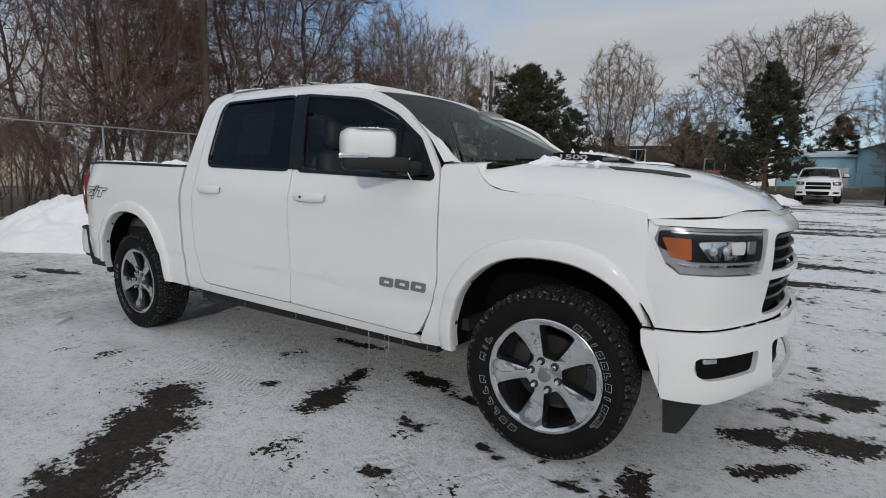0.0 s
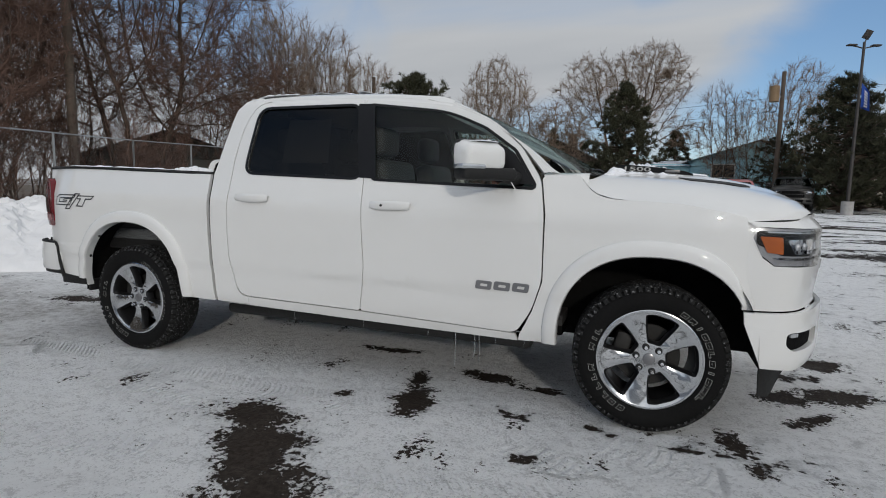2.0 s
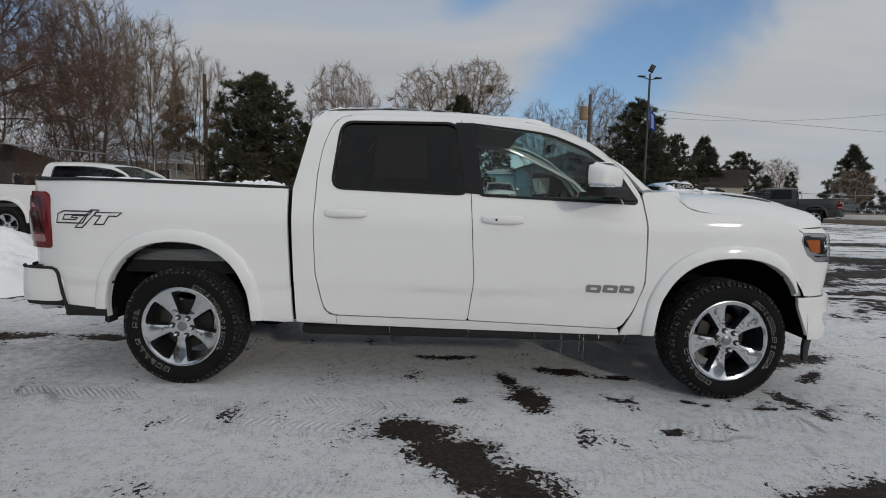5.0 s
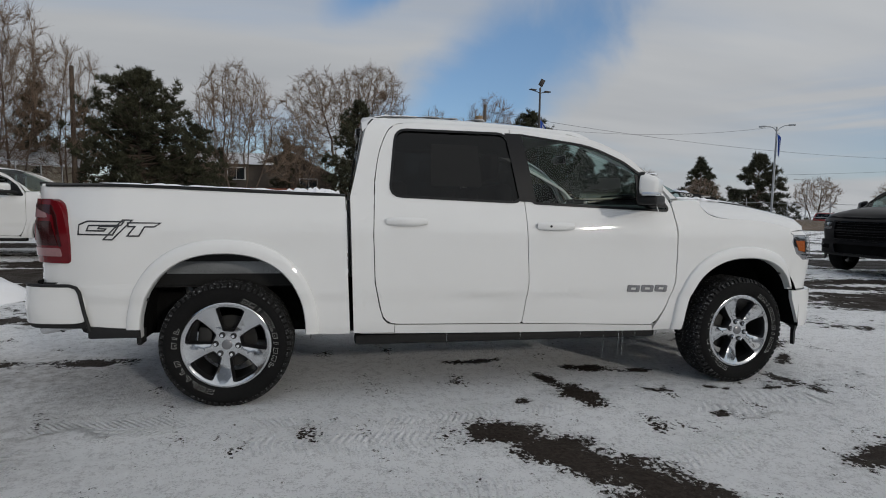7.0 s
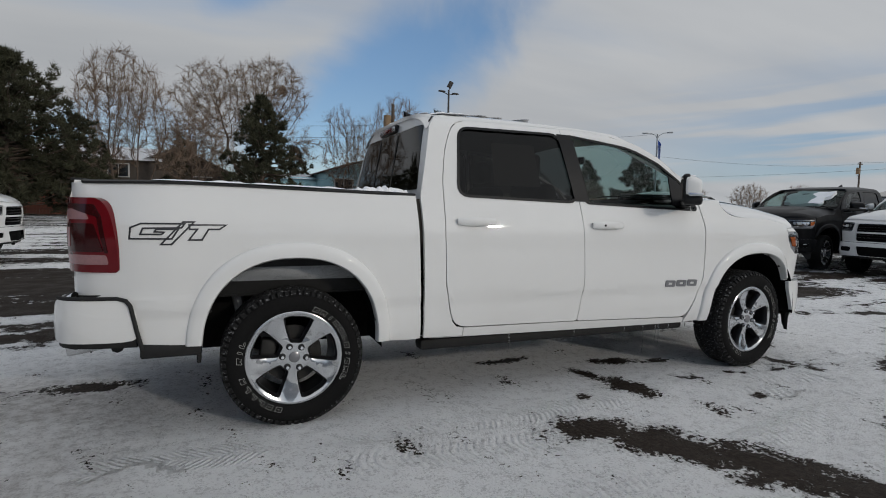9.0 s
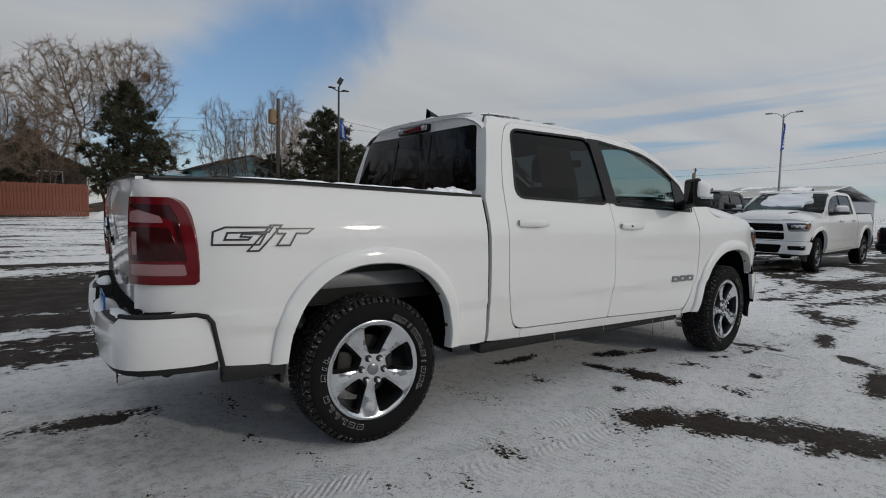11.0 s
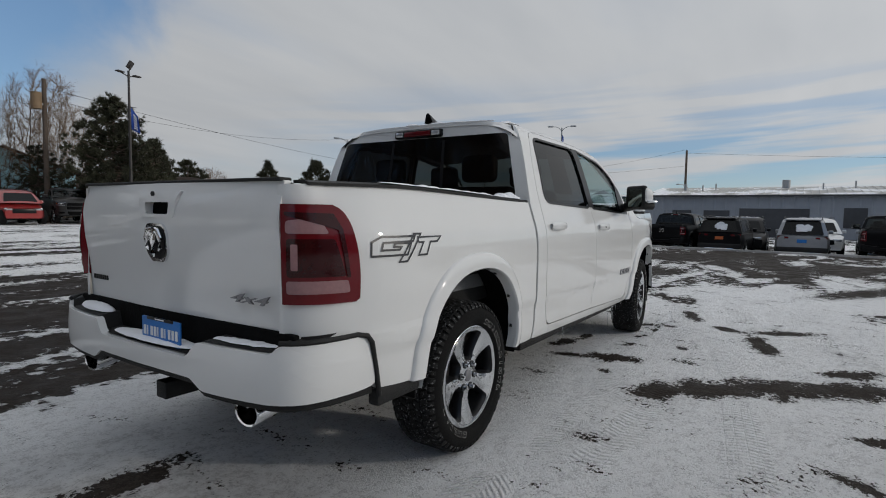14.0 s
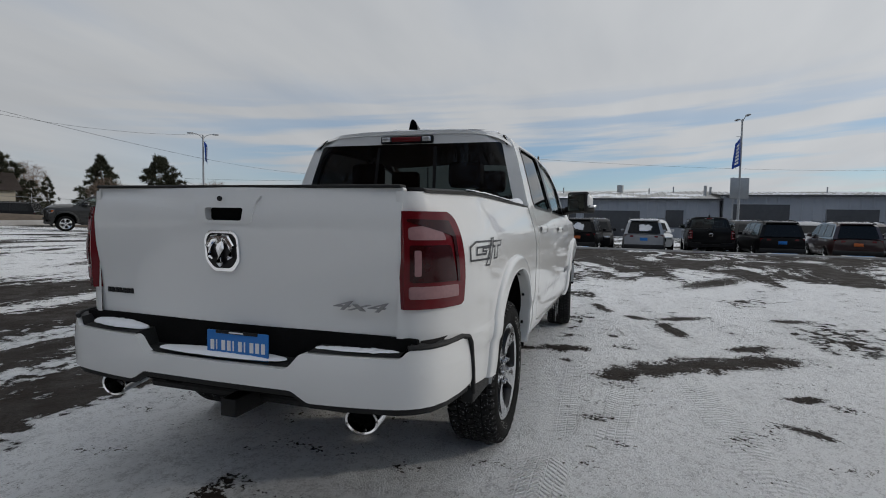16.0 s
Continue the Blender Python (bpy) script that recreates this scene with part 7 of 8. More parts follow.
fence("chain_link_fence", "galvanised chain-link fence before the thicket", [(-12.6, -6.0), (-12.4, 9.5), (-12.0, 14.0), (-13.0, 26.0)], 2.6, 2.6, (1.0, 0.03))
fence("chain_link_fence", "galvanised security fence with slanted top arms", [(60, 22), (34, 40), (25, 46)], 2.3, 3.2, (1.0, 0.5), True, True)
fence("chain_link_fence", "low chain-link yard fence before the blue house", [(2.5, 38.6), (16, 39.5)], 1.7, 2.4, (1.0, 0.5))
fence("chain_link_fence", "white-slatted enclosure fence beside the workshop", [(54.5, 10.5), (54.5, 3.5)], 2.4, 1.7, (1.0, 0.5, 0.05))

# red slatted fence behind the pines
slats = thing("slat_fence", "weathered red wooden slat fence behind the pines", "fence")
bm0 = box((-0.07, -0.012, 0), (0.07, 0.012, 1.75), 0.006, 1)
me0 = bpy.data.meshes.new("slat")
bm0.to_mesh(me0)
bm0.free()
me0.materials.append(BRICK_RED)
for k in range(110):
    ob = new("slat", me0)
    ob.parent = slats
    x = -16.5 + 0.15 * k
    ob.matrix_world = pose(x, 32.6 + 0.02 * math.sin(k), ground_base(x, 32.6) + 0.05 + 0.02 * math.sin(k * 2.3), 0, 0, 0)
for z in (0.4, 1.4):
    part("rail", box((-16.6, 32.63, z + 0.34), (0.1, 32.68, z + 0.44)), BRICK_RED, slats)


# houses
SIDING_BLUE = material("pale_blue_siding", (0.34, 0.60, 0.70), 0.75, grain=0.10, grain_scale=3, bump=0.3, bump_scale=20)
SIDING_BROWN = material("dark_brown_siding", (0.085, 0.070, 0.058), 0.85, grain=0.2, grain_scale=4, bump=0.3, bump_scale=20)
SIDING_GREY = material("grey_siding", (0.17, 0.16, 0.135), 0.85, grain=0.2, grain_scale=4)
SIDING_TAN = material("tan_siding", (0.46, 0.42, 0.34), 0.85, grain=0.12, grain_scale=4)
ROOF_DARK = material("brown_shingles", (0.075, 0.055, 0.045), 0.9, grain=0.3, grain_scale=6, bump=0.5, bump_scale=30)
ROOF_GREY = material("grey_shingles", (0.17, 0.16, 0.15), 0.9, grain=0.25, grain_scale=6, bump=0.5, bump_scale=30)
WHITE_TRIM = material("white_trim_paint", (0.70, 0.70, 0.69), 0.6, grain=0.06)
STONE = material("chimney_stone", (0.20, 0.17, 0.15), 0.9, grain=0.3, grain_scale=8, bump=0.6, bump_scale=20)


def house(label, x, y, w, d, eave, ridge, turn, wall, roof, windows=(), gable_front=False, snowy=0.0, chimney=None, doors=()):
    """A house with gabled roof; its front faces -y before turning."""
    h = thing("house", label, "house")
    part("wall", box((-w / 2, -d / 2, -0.6), (w / 2, d / 2, eave), 0.02), wall, h)
    o = 0.45
    if gable_front:
        for sx in (-1, 1):
            bm = bmesh.new()
            vs = [bm.verts.new(v) for v in ((0, -d / 2 - o, ridge + 0.1), (0, d / 2 + o, ridge + 0.1), (sx * (w / 2 + o), d / 2 + o, eave - 0.15), (sx * (w / 2 + o), -d / 2 - o, eave - 0.15))]
            bm.faces.new(vs)
            bmesh.ops.solidify(bm, geom=bm.faces[:], thickness=0.18)
            part("roof", bm, roof if not snowy else SNOW, h, smooth=False)
        for sy in (-1, 1):
            bm = bmesh.new()
            bm.faces.new([bm.verts.new(v) for v in ((-w / 2, sy * d / 2 * 0.99, eave), (w / 2, sy * d / 2 * 0.99, eave), (0, sy * d / 2 * 0.99, ridge))])
            bmesh.ops.solidify(bm, geom=bm.faces[:], thickness=0.1)
            part("gable", bm, wall, h, smooth=False)
    else:
        for sy in (-1, 1):
            bm = bmesh.new()
            vs = [bm.verts.new(v) for v in ((-w / 2 - o, 0, ridge + 0.1), (w / 2 + o, 0, ridge + 0.1), (w / 2 + o, sy * (d / 2 + o), eave - 0.15), (-w / 2 - o, sy * (d / 2 + o), eave - 0.15))]
            bm.faces.new(vs)
            bmesh.ops.solidify(bm, geom=bm.faces[:], thickness=0.18)
            part("roof", bm, roof if not (snowy and sy < 0) else SNOW, h, smooth=False)
        for sx in (-1, 1):
            bm = bmesh.new()
            bm.faces.new([bm.verts.new(v) for v in ((sx * w / 2 * 0.99, -d / 2, eave), (sx * w / 2 * 0.99, d / 2, eave), (sx * w / 2 * 0.99, 0, ridge))])
            bmesh.ops.solidify(bm, geom=bm.faces[:], thickness=0.1)
            part("gable", bm, wall, h, smooth=False)
    for wx, wz, ww, wh in windows:
        fr = part("window", box((wx - ww / 2 - 0.08, -d / 2 - 0.05, wz - wh / 2 - 0.08), (wx + ww / 2 + 0.08, -d / 2 + 0.05, wz + wh / 2 + 0.08), 0.01), WHITE_TRIM, h)
        for s in (-1, 1):
            part("pane", box((wx + s * ww / 4 - ww / 4 + 0.02, -d / 2 - 0.065, wz - wh / 2), (wx + s * ww / 4 + ww / 4 - 0.02, -d / 2 - 0.03, wz + wh / 2)), WINDOW_DARK, fr)
    for dx, dw, dh in doors:
        part("door", box((dx - dw / 2, -d / 2 - 0.06, 0), (dx + dw / 2, -d / 2 + 0.02, dh), 0.01), WHITE_TRIM, h)
    if chimney:
        cx, cy, cz = chimney
        part("chimney", box((cx - 0.4, cy - 0.4, eave), (cx + 0.4, cy + 0.4, cz), 0.02), STONE, h)
    h.matrix_world = at_ground(x, y, turn)
    return h


house("pale blue house with low gable and dark window", 11.0, 45.5, 9.0, 8.0, 3.3, 4.7, 4, SIDING_BLUE, ROOF_DARK, [(-2.3, 2.5, 1.5, 0.9), (2.2, 2.4, 1.2, 0.9)], True)
house("low blue house wing with snowy flat roof", 4.6, 44.0, 4.6, 5.0, 3.0, 3.25, 0, SIDING_BLUE, ROOF_DARK, [(-0.6, 2.0, 0.9, 0.7)], False, 1, None, [(1.3, 1.0, 2.1)])
house("brown single-storey house with low gable", -4.2, 47.0, 8.0, 7.0, 3.2, 5.0, 8, SIDING_BROWN, ROOF_DARK, [(-2.2, 2.3, 1.1, 0.8), (1.8, 2.4, 1.4, 0.8)], True, 0, (1.4, 0.5, 6.0))
house("long brown house with snowy roof and red shutters", -10.0, 46.0, 9.0, 7.0, 4.0, 5.0, 6, SIDING_BROWN, ROOF_DARK, [(2.0, 3.1, 1.3, 0.9)], False, 1)
house("grey garage with low dark gable", -22.6, 21.0, 9.0, 7.0, 2.3, 3.75, 42, SIDING_GREY, ROOF_GREY, [(-1.5, 1.4, 1.6, 0.7), (2.8, 1.4, 0.8, 0.6)], True)
house("tan house with snowy roof behind bare trees", -22.5, 36.0, 10.0, 7.0, 3.0, 4.6, 30, SIDING_TAN, ROOF_DARK, [(-2.5, 1.9, 1.2, 1.0), (1.5, 1.9, 1.6, 1.0)], False, 1)
house("tan bungalow with brown roof beyond the fence", 25.0, 52.2, 11.0, 7.5, 2.9, 4.3, -25, SIDING_TAN, ROOF_DARK, [(-3.0, 1.8, 1.4, 1.1), (0.6, 1.8, 1.4, 1.1)], False, 0, None, [(-5.0, 1.0, 2.0)])
house("pale house behind the thicket", -40.0, 11.8, 5.0, 6.0, 3.0, 4.4, 65, SIDING_TAN, ROOF_DARK, [(-1.5, 2.6, 1.0, 1.2), (1.5, 2.6, 1.0, 1.2)], True)

# camper trailer beside the garage
camper = thing("camper_trailer", "white camper trailer with dark window band", "trailer")
part("body", box((-2.6, -1.1, 0.55), (2.6, 1.1, 2.7), 0.18, 3), WHITE_PRINT, camper)
for x in (-1.4, 0.2, 1.6):
    part("window", box((x - 0.45, -1.115, 1.6), (x + 0.45, -1.09, 2.1), 0.02), WINDOW_DARK, camper)
part("stripe", box((-2.58, -1.11, 1.15), (2.58, -1.095, 1.3)), DECAL, camper)
for x in (-0.5, 0.4):
    part("tyre", tube((x, -1.08, 0.33), (x, -0.85, 0.33), 0.33, n=20), TYRE, camper)
camper.matrix_world = at_ground(-19.6, 21.6, 42)


# the workshop
PANEL = material("grey_metal_cladding", (0.28, 0.30, 0.335), 0.6, grain=0.08, grain_scale=2, bump=0.1)
PANEL_DARK = material("dark_roller_door", (0.05, 0.052, 0.058), 0.6, grain=0.2, grain_scale=3)
ROOFING = material("pale_ribbed_roof", (0.40, 0.39, 0.37), 0.55, grain=0.15, grain_scale=1.2)
rn, rl = ROOFING.node_tree.nodes, ROOFING.node_tree.links
thin_snow, snow_edge, snow_mix = rn.new("ShaderNodeTexNoise"), rn.new("ShaderNodeMapRange"), rn.new("ShaderNodeMixRGB")
thin_snow.inputs["Scale"].default_value, thin_snow.inputs["Detail"].default_value = 0.35, 6
snow_edge.inputs["From Min"].default_value, snow_edge.inputs["From Max"].default_value = 0.48, 0.54
roof_place = rn.new("ShaderNodeTexCoord")
rl.new(roof_place.outputs["Object"], thin_snow.inputs["Vector"])
rl.new(thin_snow.outputs["Fac"], snow_edge.inputs["Value"])
rl.new(snow_edge.outputs[0], snow_mix.inputs[0])
rl.new(rn["Principled BSDF"].inputs["Base Color"].links[0].from_socket, snow_mix.inputs[1])
snow_mix.inputs[2].default_value = (0.85, 0.86, 0.88, 1)
rl.new(snow_mix.outputs[0], rn["Principled BSDF"].inputs["Base Color"])


def workshop(label, y0, y1, x, eave, ridge, doors, z0, vents=()):
    b = thing("workshop_building", label, "building")
    n = int((y1 - y0) / 0.9)
    prof = []
    for k in range(n):
        a, c = y0 + (y1 - y0) * k / n, y0 + (y1 - y0) * (k + 1) / n
        prof += [(a, 0.0), (a + 0.08, -0.05), (a + 0.16, -0.05), (a + 0.24, 0.0)]
    prof.append((y1, 0.0))
    part("wall", grid(range(len(prof)), (z0 - 0.3, z0 + eave), lambda i, z: (x + prof[i][1], prof[i][0], z)), PANEL, b, smooth=False)
    part("wall", box((x + 0.02, y0, z0 - 0.3), (x + 20, y1, z0 + eave - 0.05)), PANEL, b)
    ribs = []
    m = int((y1 - y0) / 0.6)
    for k in range(m + 1):
        yy = y0 - 0.3 + (y1 - y0 + 0.6) * k / m
        ribs += [(yy - 0.06, 0.0), (yy, 0.07), (yy + 0.06, 0.0)]
    part("roof", grid(range(len(ribs)), (0, 1, 2), lambda i, t: (x - 0.4 + 10.4 * t, ribs[i][0], z0 + eave + ribs[i][1] + (ridge - eave) * (1 - abs(t - 1)))), ROOFING, b, smooth=False)
    part("gutter", box((x - 0.5, y0 - 0.3, z0 + eave - 0.12), (x - 0.36, y1 + 0.3, z0 + eave + 0.04), 0.02), PANEL_DARK, b)
    for k, (a, c, h0, h1) in enumerate(doors):
        door = part("roller_door", box((x - 0.09, a, z0 + h0), (x + 0.05, c, z0 + h1), 0.01), PANEL_DARK, b)
        for j in range(1, 5):
            zz = z0 + h0 + (h1 - h0) * j / 5
            part("door_rib", box((x - 0.10, a + 0.05, zz - 0.02), (x - 0.085, c - 0.05, zz + 0.02)), PANEL_DARK, door)
        part("door_frame", box((x - 0.12, a - 0.15, z0 + h1), (x - 0.02, c + 0.15, z0 + h1 + 0.12)), PANEL, door)
    for yy, t, hh, r in vents:
        part("roof_vent", tube((x + 9 * t, yy, z0 + eave + (ridge - eave) * t), (x + 9 * t, yy, z0 + eave + (ridge - eave) * t + hh), r, n=10), GALV, b)
    return b


workshop("long grey metal workshop with dark roller doors", -10.2, 10.8, 54.5, 4.0, 5.2, [(3.2, 5.4, 0, 2.6), (-3.0, 2.4, 0, 2.8), (-7.0, -5.4, 1.2, 2.9), (6.5, 8.2, 0, 2.6)], -0.7,
         [(8.0, 0.6, 0.7, 0.14), (6.2, 0.5, 0.6, 0.07), (5.2, 0.7, 0.6, 0.07), (-1.0, 0.8, 0.8, 0.35), (-4.0, 0.6, 0.6, 0.07), (-6.5, 0.7, 0.7, 0.07), (-9.3, 0.4, 1.0, 0.16), (-9.9, 0.5, 0.8, 0.12)])
workshop("taller grey workshop wing with wide roller doors", -48.0, -10.4, 53.8, 4.35, 5.1, [(-15.8, -11.2, 0, 3.5), (-22.6, -18.7, 0, 3.1), (-30.0, -25.5, 0, 3.2)], -0.7, [(-20, 0.5, 0.6, 0.07), (-27, 0.6, 0.7, 0.1)])
shed = workshop("far grey metal shed with snowy roof", 22.0, 34.0, 66.0, 3.8, 5.6, [(24, 27, 0, 2.6)], -0.6)


# lamp posts, poles and wires
def lamp_post(label, x, y, h, banner_dir, modern=False, turn=0.0, mat=None, sign=False, hang=(1.3, 3.3)):
    p = thing("street_lamp", label, "lamp post")
    mat = mat or GALV
    part("base", tube((0, 0, -0.2), (0, 0, 0.7), 0.28, n=16), kerb.data.materials[0], p)
    part("pole", tube((0, 0, 0.7), (0, 0, h - 0.1), 0.09, 0.06, n=12), mat, p)
    if modern:
        part("cross_arm", rod([(-0.60, 0, h - 0.30), (-0.25, 0, h - 0.36), (0, 0, h - 0.42), (0.25, 0, h - 0.36), (0.60, 0, h - 0.30)], 0.03, 6), mat, p)
        for s in (-1, 1):
            part("lamp_head", box((s * 0.60 - 0.22, -0.13, h - 0.31), (s * 0.60 + 0.22, 0.13, h - 0.23), 0.03), mat, p)
        bm = box((-0.17, -0.05, -0.22), (0.17, 0.05, 0.22), 0.02)
        bmesh.ops.rotate(bm, verts=bm.verts[:], cent=(0, 0, 0), matrix=Matrix.Rotation(radians(25), 3, "X") @ Matrix.Rotation(radians(15), 3, "Y"))
        bmesh.ops.translate(bm, verts=bm.verts[:], vec=(0.12, 0, h + 0.25))
        part("flood_lamp", bm, mat, p)
        part("flood_bracket", tube((0, 0, h - 0.3), (0.1, 0, h + 0.15), 0.03, n=6), mat, p)
    else:
        for s in (-1, 1):
            part("lamp_arm", rod([(0, 0, h - 0.45), (s * 0.18, 0, h - 0.18), (s * 0.45, 0, h - 0.03), (s * 0.78, 0, h)], 0.028, 6), mat, p)
            part("lamp_head", box((s * 0.95 - 0.24, -0.12, h - 0.05), (s * 0.95 + 0.24, 0.12, h + 0.06), 0.05, 2), mat, p)
    a = radians(banner_dir)
    u = Vector((math.cos(a), math.sin(a), 0))
    w, top, low = 0.45, h - hang[0], h - hang[1]
    wob = lambda t, v: Vector((-u.y, u.x, 0)) * 0.14 * math.sin(3.0 * t + 1.3 * v)
    cloth = part("banner", grid([k / 8 for k in range(9)], [k / 14 for k in range(15)], lambda t, v: Vector((0, 0, top + (low - top) * v - 0.25 * t * (1 - v) - 0.25 * t)) + u * (0.08 + w * t * (0.75 + 0.25 * v)) + wob(t, v)), BANNER, p, "blue banner with a column of white bars")
    for k in range(6):
        v = 0.16 + 0.13 * k
        for sgn in (-1, 1):
            bm = grid([0.30, 0.5, 0.72], [v, v + 0.085], lambda t, q: Vector((0, 0, top + (low - top) * q - 0.25 * t * (1 - q) - 0.25 * t)) + u * (0.08 + w * t * (0.75 + 0.25 * q)) + wob(t, q) + sgn * 0.012 * Vector((-u.y, u.x, 0)))
            part("banner_bar", bm, WHITE_PRINT, cloth)
    for z in (top, low):
        part("banner_arm", tube((0, 0, z), tuple(Vector((0, 0, z)) + u * 0.35), 0.015, n=6), mat, p)
    if sign:
        part("sign_board", box((-0.06, -0.62, 3.3), (-0.03, 0.62, 4.75), 0.01), GALV, p, "grey back of a sign board")
        part("sign_post", tube((-0.02, 0.4, 0), (-0.02, 0.4, 4.8), 0.04, n=8), GALV, p)
    p.matrix_world = at_ground(x, y, turn)
    return p


lamp_post("dark three-head lot lamp with a blue banner", 13.4, 29.3, 8.7, -50, True, 20, POLE_PAINT, hang=(2.1, 3.3))
lamp_post("tall grey double-arm lamp with blue banner", 33.0, 31.3, 7.9, -45, False, -45, hang=(0.6, 2.2))
lamp_post("tall grey double-arm lamp beside parked pickups", 42.0, 15.0, 9.2, -80, False, -72, hang=(0.7, 2.6))
lamp_post("grey double-arm lamp with blue banner before the workshop", 39.5, -9.1, 8.9, 95, False, 10, None, True)
for x, y, h in ((88, 84, 8.0), (105, 95, 8.5), (76, 10.5, 6.0)):
    p = thing("street_lamp", "far grey street lamp with one arm", "lamp post")
    part("pole", tube((0, 0, -0.2), (0, 0, h - 0.3), 0.10, 0.07, n=8), GALV, p)
    part("lamp_arm", rod([(0, 0, h - 0.35), (-0.8, 0.4, h), (-1.7, 0.8, h)], 0.05, 6), GALV, p)
    part("lamp_head", box((-2.2, 0.65, h - 0.08), (-1.6, 1.0, h + 0.08), 0.04), GALV, p)
    p.matrix_world = at_ground(x, y)

WOOD_POLE = material("weathered_pole_wood", (0.105, 0.080, 0.062), 0.9, grain=0.3, grain_scale=10, bump=0.4, bump_scale=40)


def utility_pole(label, x, y, h, transformer=False, turn=0.0, arm=True):
    p = thing("utility_pole", label, "utility pole")
    part("pole", tube((0, 0, -0.3), (0, 0, h), 0.15, 0.11, n=12), WOOD_POLE, p)
    if arm:
        part("cross_arm", box((-0.75, -0.06, h - 0.35), (0.75, 0.06, h - 0.24), 0.01), WOOD_POLE, p)
        for s in (-0.65, 0.0, 0.65):
            part("insulator", tube((s, 0, h - 0.24), (s, 0, h - 0.08), 0.04, n=8), GALV, p)
    if transformer:
        can = part("transformer", tube((-0.48, 0, h - 1.75), (-0.48, 0, h - 0.85), 0.27, n=18), material("transformer_tan", (0.23, 0.15, 0.08), 0.6, grain=0.15), p)
        part("bushing", tube((-0.40, 0.1, h - 0.85), (-0.40, 0.1, h - 0.65), 0.04, n=8), GALV, can)
        part("bracket", box((-0.25, -0.05, h - 1.5), (-0.08, 0.05, h - 1.4)), GALV, p)
        part("cable_coil", rod([(-0.5 + 0.22 * math.cos(a), 0, h - 2.15 + 0.22 * math.sin(a)) for a in [0.5 * k for k in range(14)]], 0.015, 5), BLACK_PLASTIC, p)
        part("hook", rod([(0.1, 0, h - 0.2), (0.35, 0, h + 0.05), (0.42, 0, h - 0.2), (0.28, 0, h - 0.4)], 0.02, 5), GALV, p)
    p.matrix_world = at_ground(x, y, turn)
    return p


utility_pole("weathered utility pole with a transformer can", 10.9, 33.6, 8.1, True, 20, False)
utility_pole("thin dark utility pole among bare trees", -13.8, 29.2, 8.2, False, 30, False)
utility_pole("dark utility pole behind the workshop", 62.0, 8.4, 9.0, False, 0, False)
utility_pole("far utility pole with transformers", 86.0, 47.0, 9.5, True, 10)
utility_pole("dark wooden pole among the thicket", -13.4, 8.2, 11.0, False, 30, False)


def wire(label, a, b, sag, r=0.008):
    a, b = Vector(a), Vector(b)
    pts = [a.lerp(b, k / 24) - Vector((0, 0, sag * 4 * (k / 24) * (1 - k / 24))) for k in range(25)]
    return tagged(mesh_object("overhead_wire", rod(pts, r, 5), BLACK_PLASTIC), label, "wire")


wire("black overhead wire between poles", (10.9, 33.6, 7.0), (-40, 58, 9.0), 0.9)
wire("black overhead wire between poles", (10.9, 33.6, 6.2), (-40, 58, 8.0), 0.9)
wire("black overhead wire sagging to a lamp", (10.9, 33.6, 8.0), (86, 47, 8.6), 1.6, 0.011)
wire("black overhead wire sagging to a lamp", (33.0, 31.3, 7.6), (10.9, 33.6, 7.4), 0.8)
wire("black overhead wire across the far lot", (86, 47, 8.9), (62, 8.4, 8.6), 1.2, 0.011)
wire("black overhead wire across the far lot", (62, 8.4, 8.2), (95, -60, 9.5), 1.0, 0.011)
wire("black overhead wire across the far lot", (62, 8.4, 6.8), (40, 40, 4.6), 0.6, 0.009)

# unseen added walls: brown one behind the camera darkens the tailgate, grey one south
wall = mesh_object("wall_behind", box((-18.6, -60, -0.5), (-18, -7.5, 8.0), 0.02), SIDING_BROWN)
tagged(wall, "unseen brown wall added to darken the tailgate", "wall", kind="structure")
wall = mesh_object("wall_south", box((-18, -34.6, -0.5), (45, -34, 6.0), 0.02), PANEL)
tagged(wall, "unseen grey wall added to close the lot", "wall", kind="structure")


# parked vehicles
def repainted(label, m, paint, skip=(), group="parked vehicles"):
    """Another pickup of the same make in other paint, without the decals and small marks."""
    drop = {"decal_shape", "sidewall_mark", "dealer_plate", "badge_block", "drive_badge", "clip", *skip}
    made = {}
    for o in (truck, *truck.children_recursive):
        if o.name.split(".")[0] in drop or (o.parent and o.parent not in made):
            continue
        c = o.copy()
        scene.collection.objects.link(c)
        c.parent = made.get(o.parent)
        c.matrix_parent_inverse = o.matrix_parent_inverse
        made[o] = c
        if paint is not None and c.type == "MESH" and c.material_slots and c.material_slots[0].material is WHITE:
            c.material_slots[0].link = "OBJECT"
            c.material_slots[0].material = paint
    made[truck].matrix_basis = m
    return tagged(made[truck], label, "pickup truck", group)


FAR_SKIP = ("lug_pocket", "tread", "hood_scoop", "scoop_nameplate", "nameplate_bar", "wiper")
repainted("white pickup parked behind, snow on its hood", pose(-8.75, 8.9, 0.03, 0, 0, 2), None, ("lug_pocket",))
repainted("white pickup parked nose-on with snow on windscreen", pose(16.4, 2.85, 0.0, 0, 0, 184), None, FAR_SKIP)
repainted("black pickup parked nose-on with snow on windscreen", pose(15.6, 5.3, 0.02, 0, 0, 188), BLACK_PAINT, FAR_SKIP)
repainted("graphite pickup parked side-on with snowy windscreen", pose(20.6, 24.2, 0.18, 0, 0, 146), GREY_PAINT, FAR_SKIP)
repainted("black pickup parked tail-on beside the white one", pose(25.6, 2.9, ground_base(25.6, 2.9), 0, 0, -6), BLACK_PAINT, FAR_SKIP)
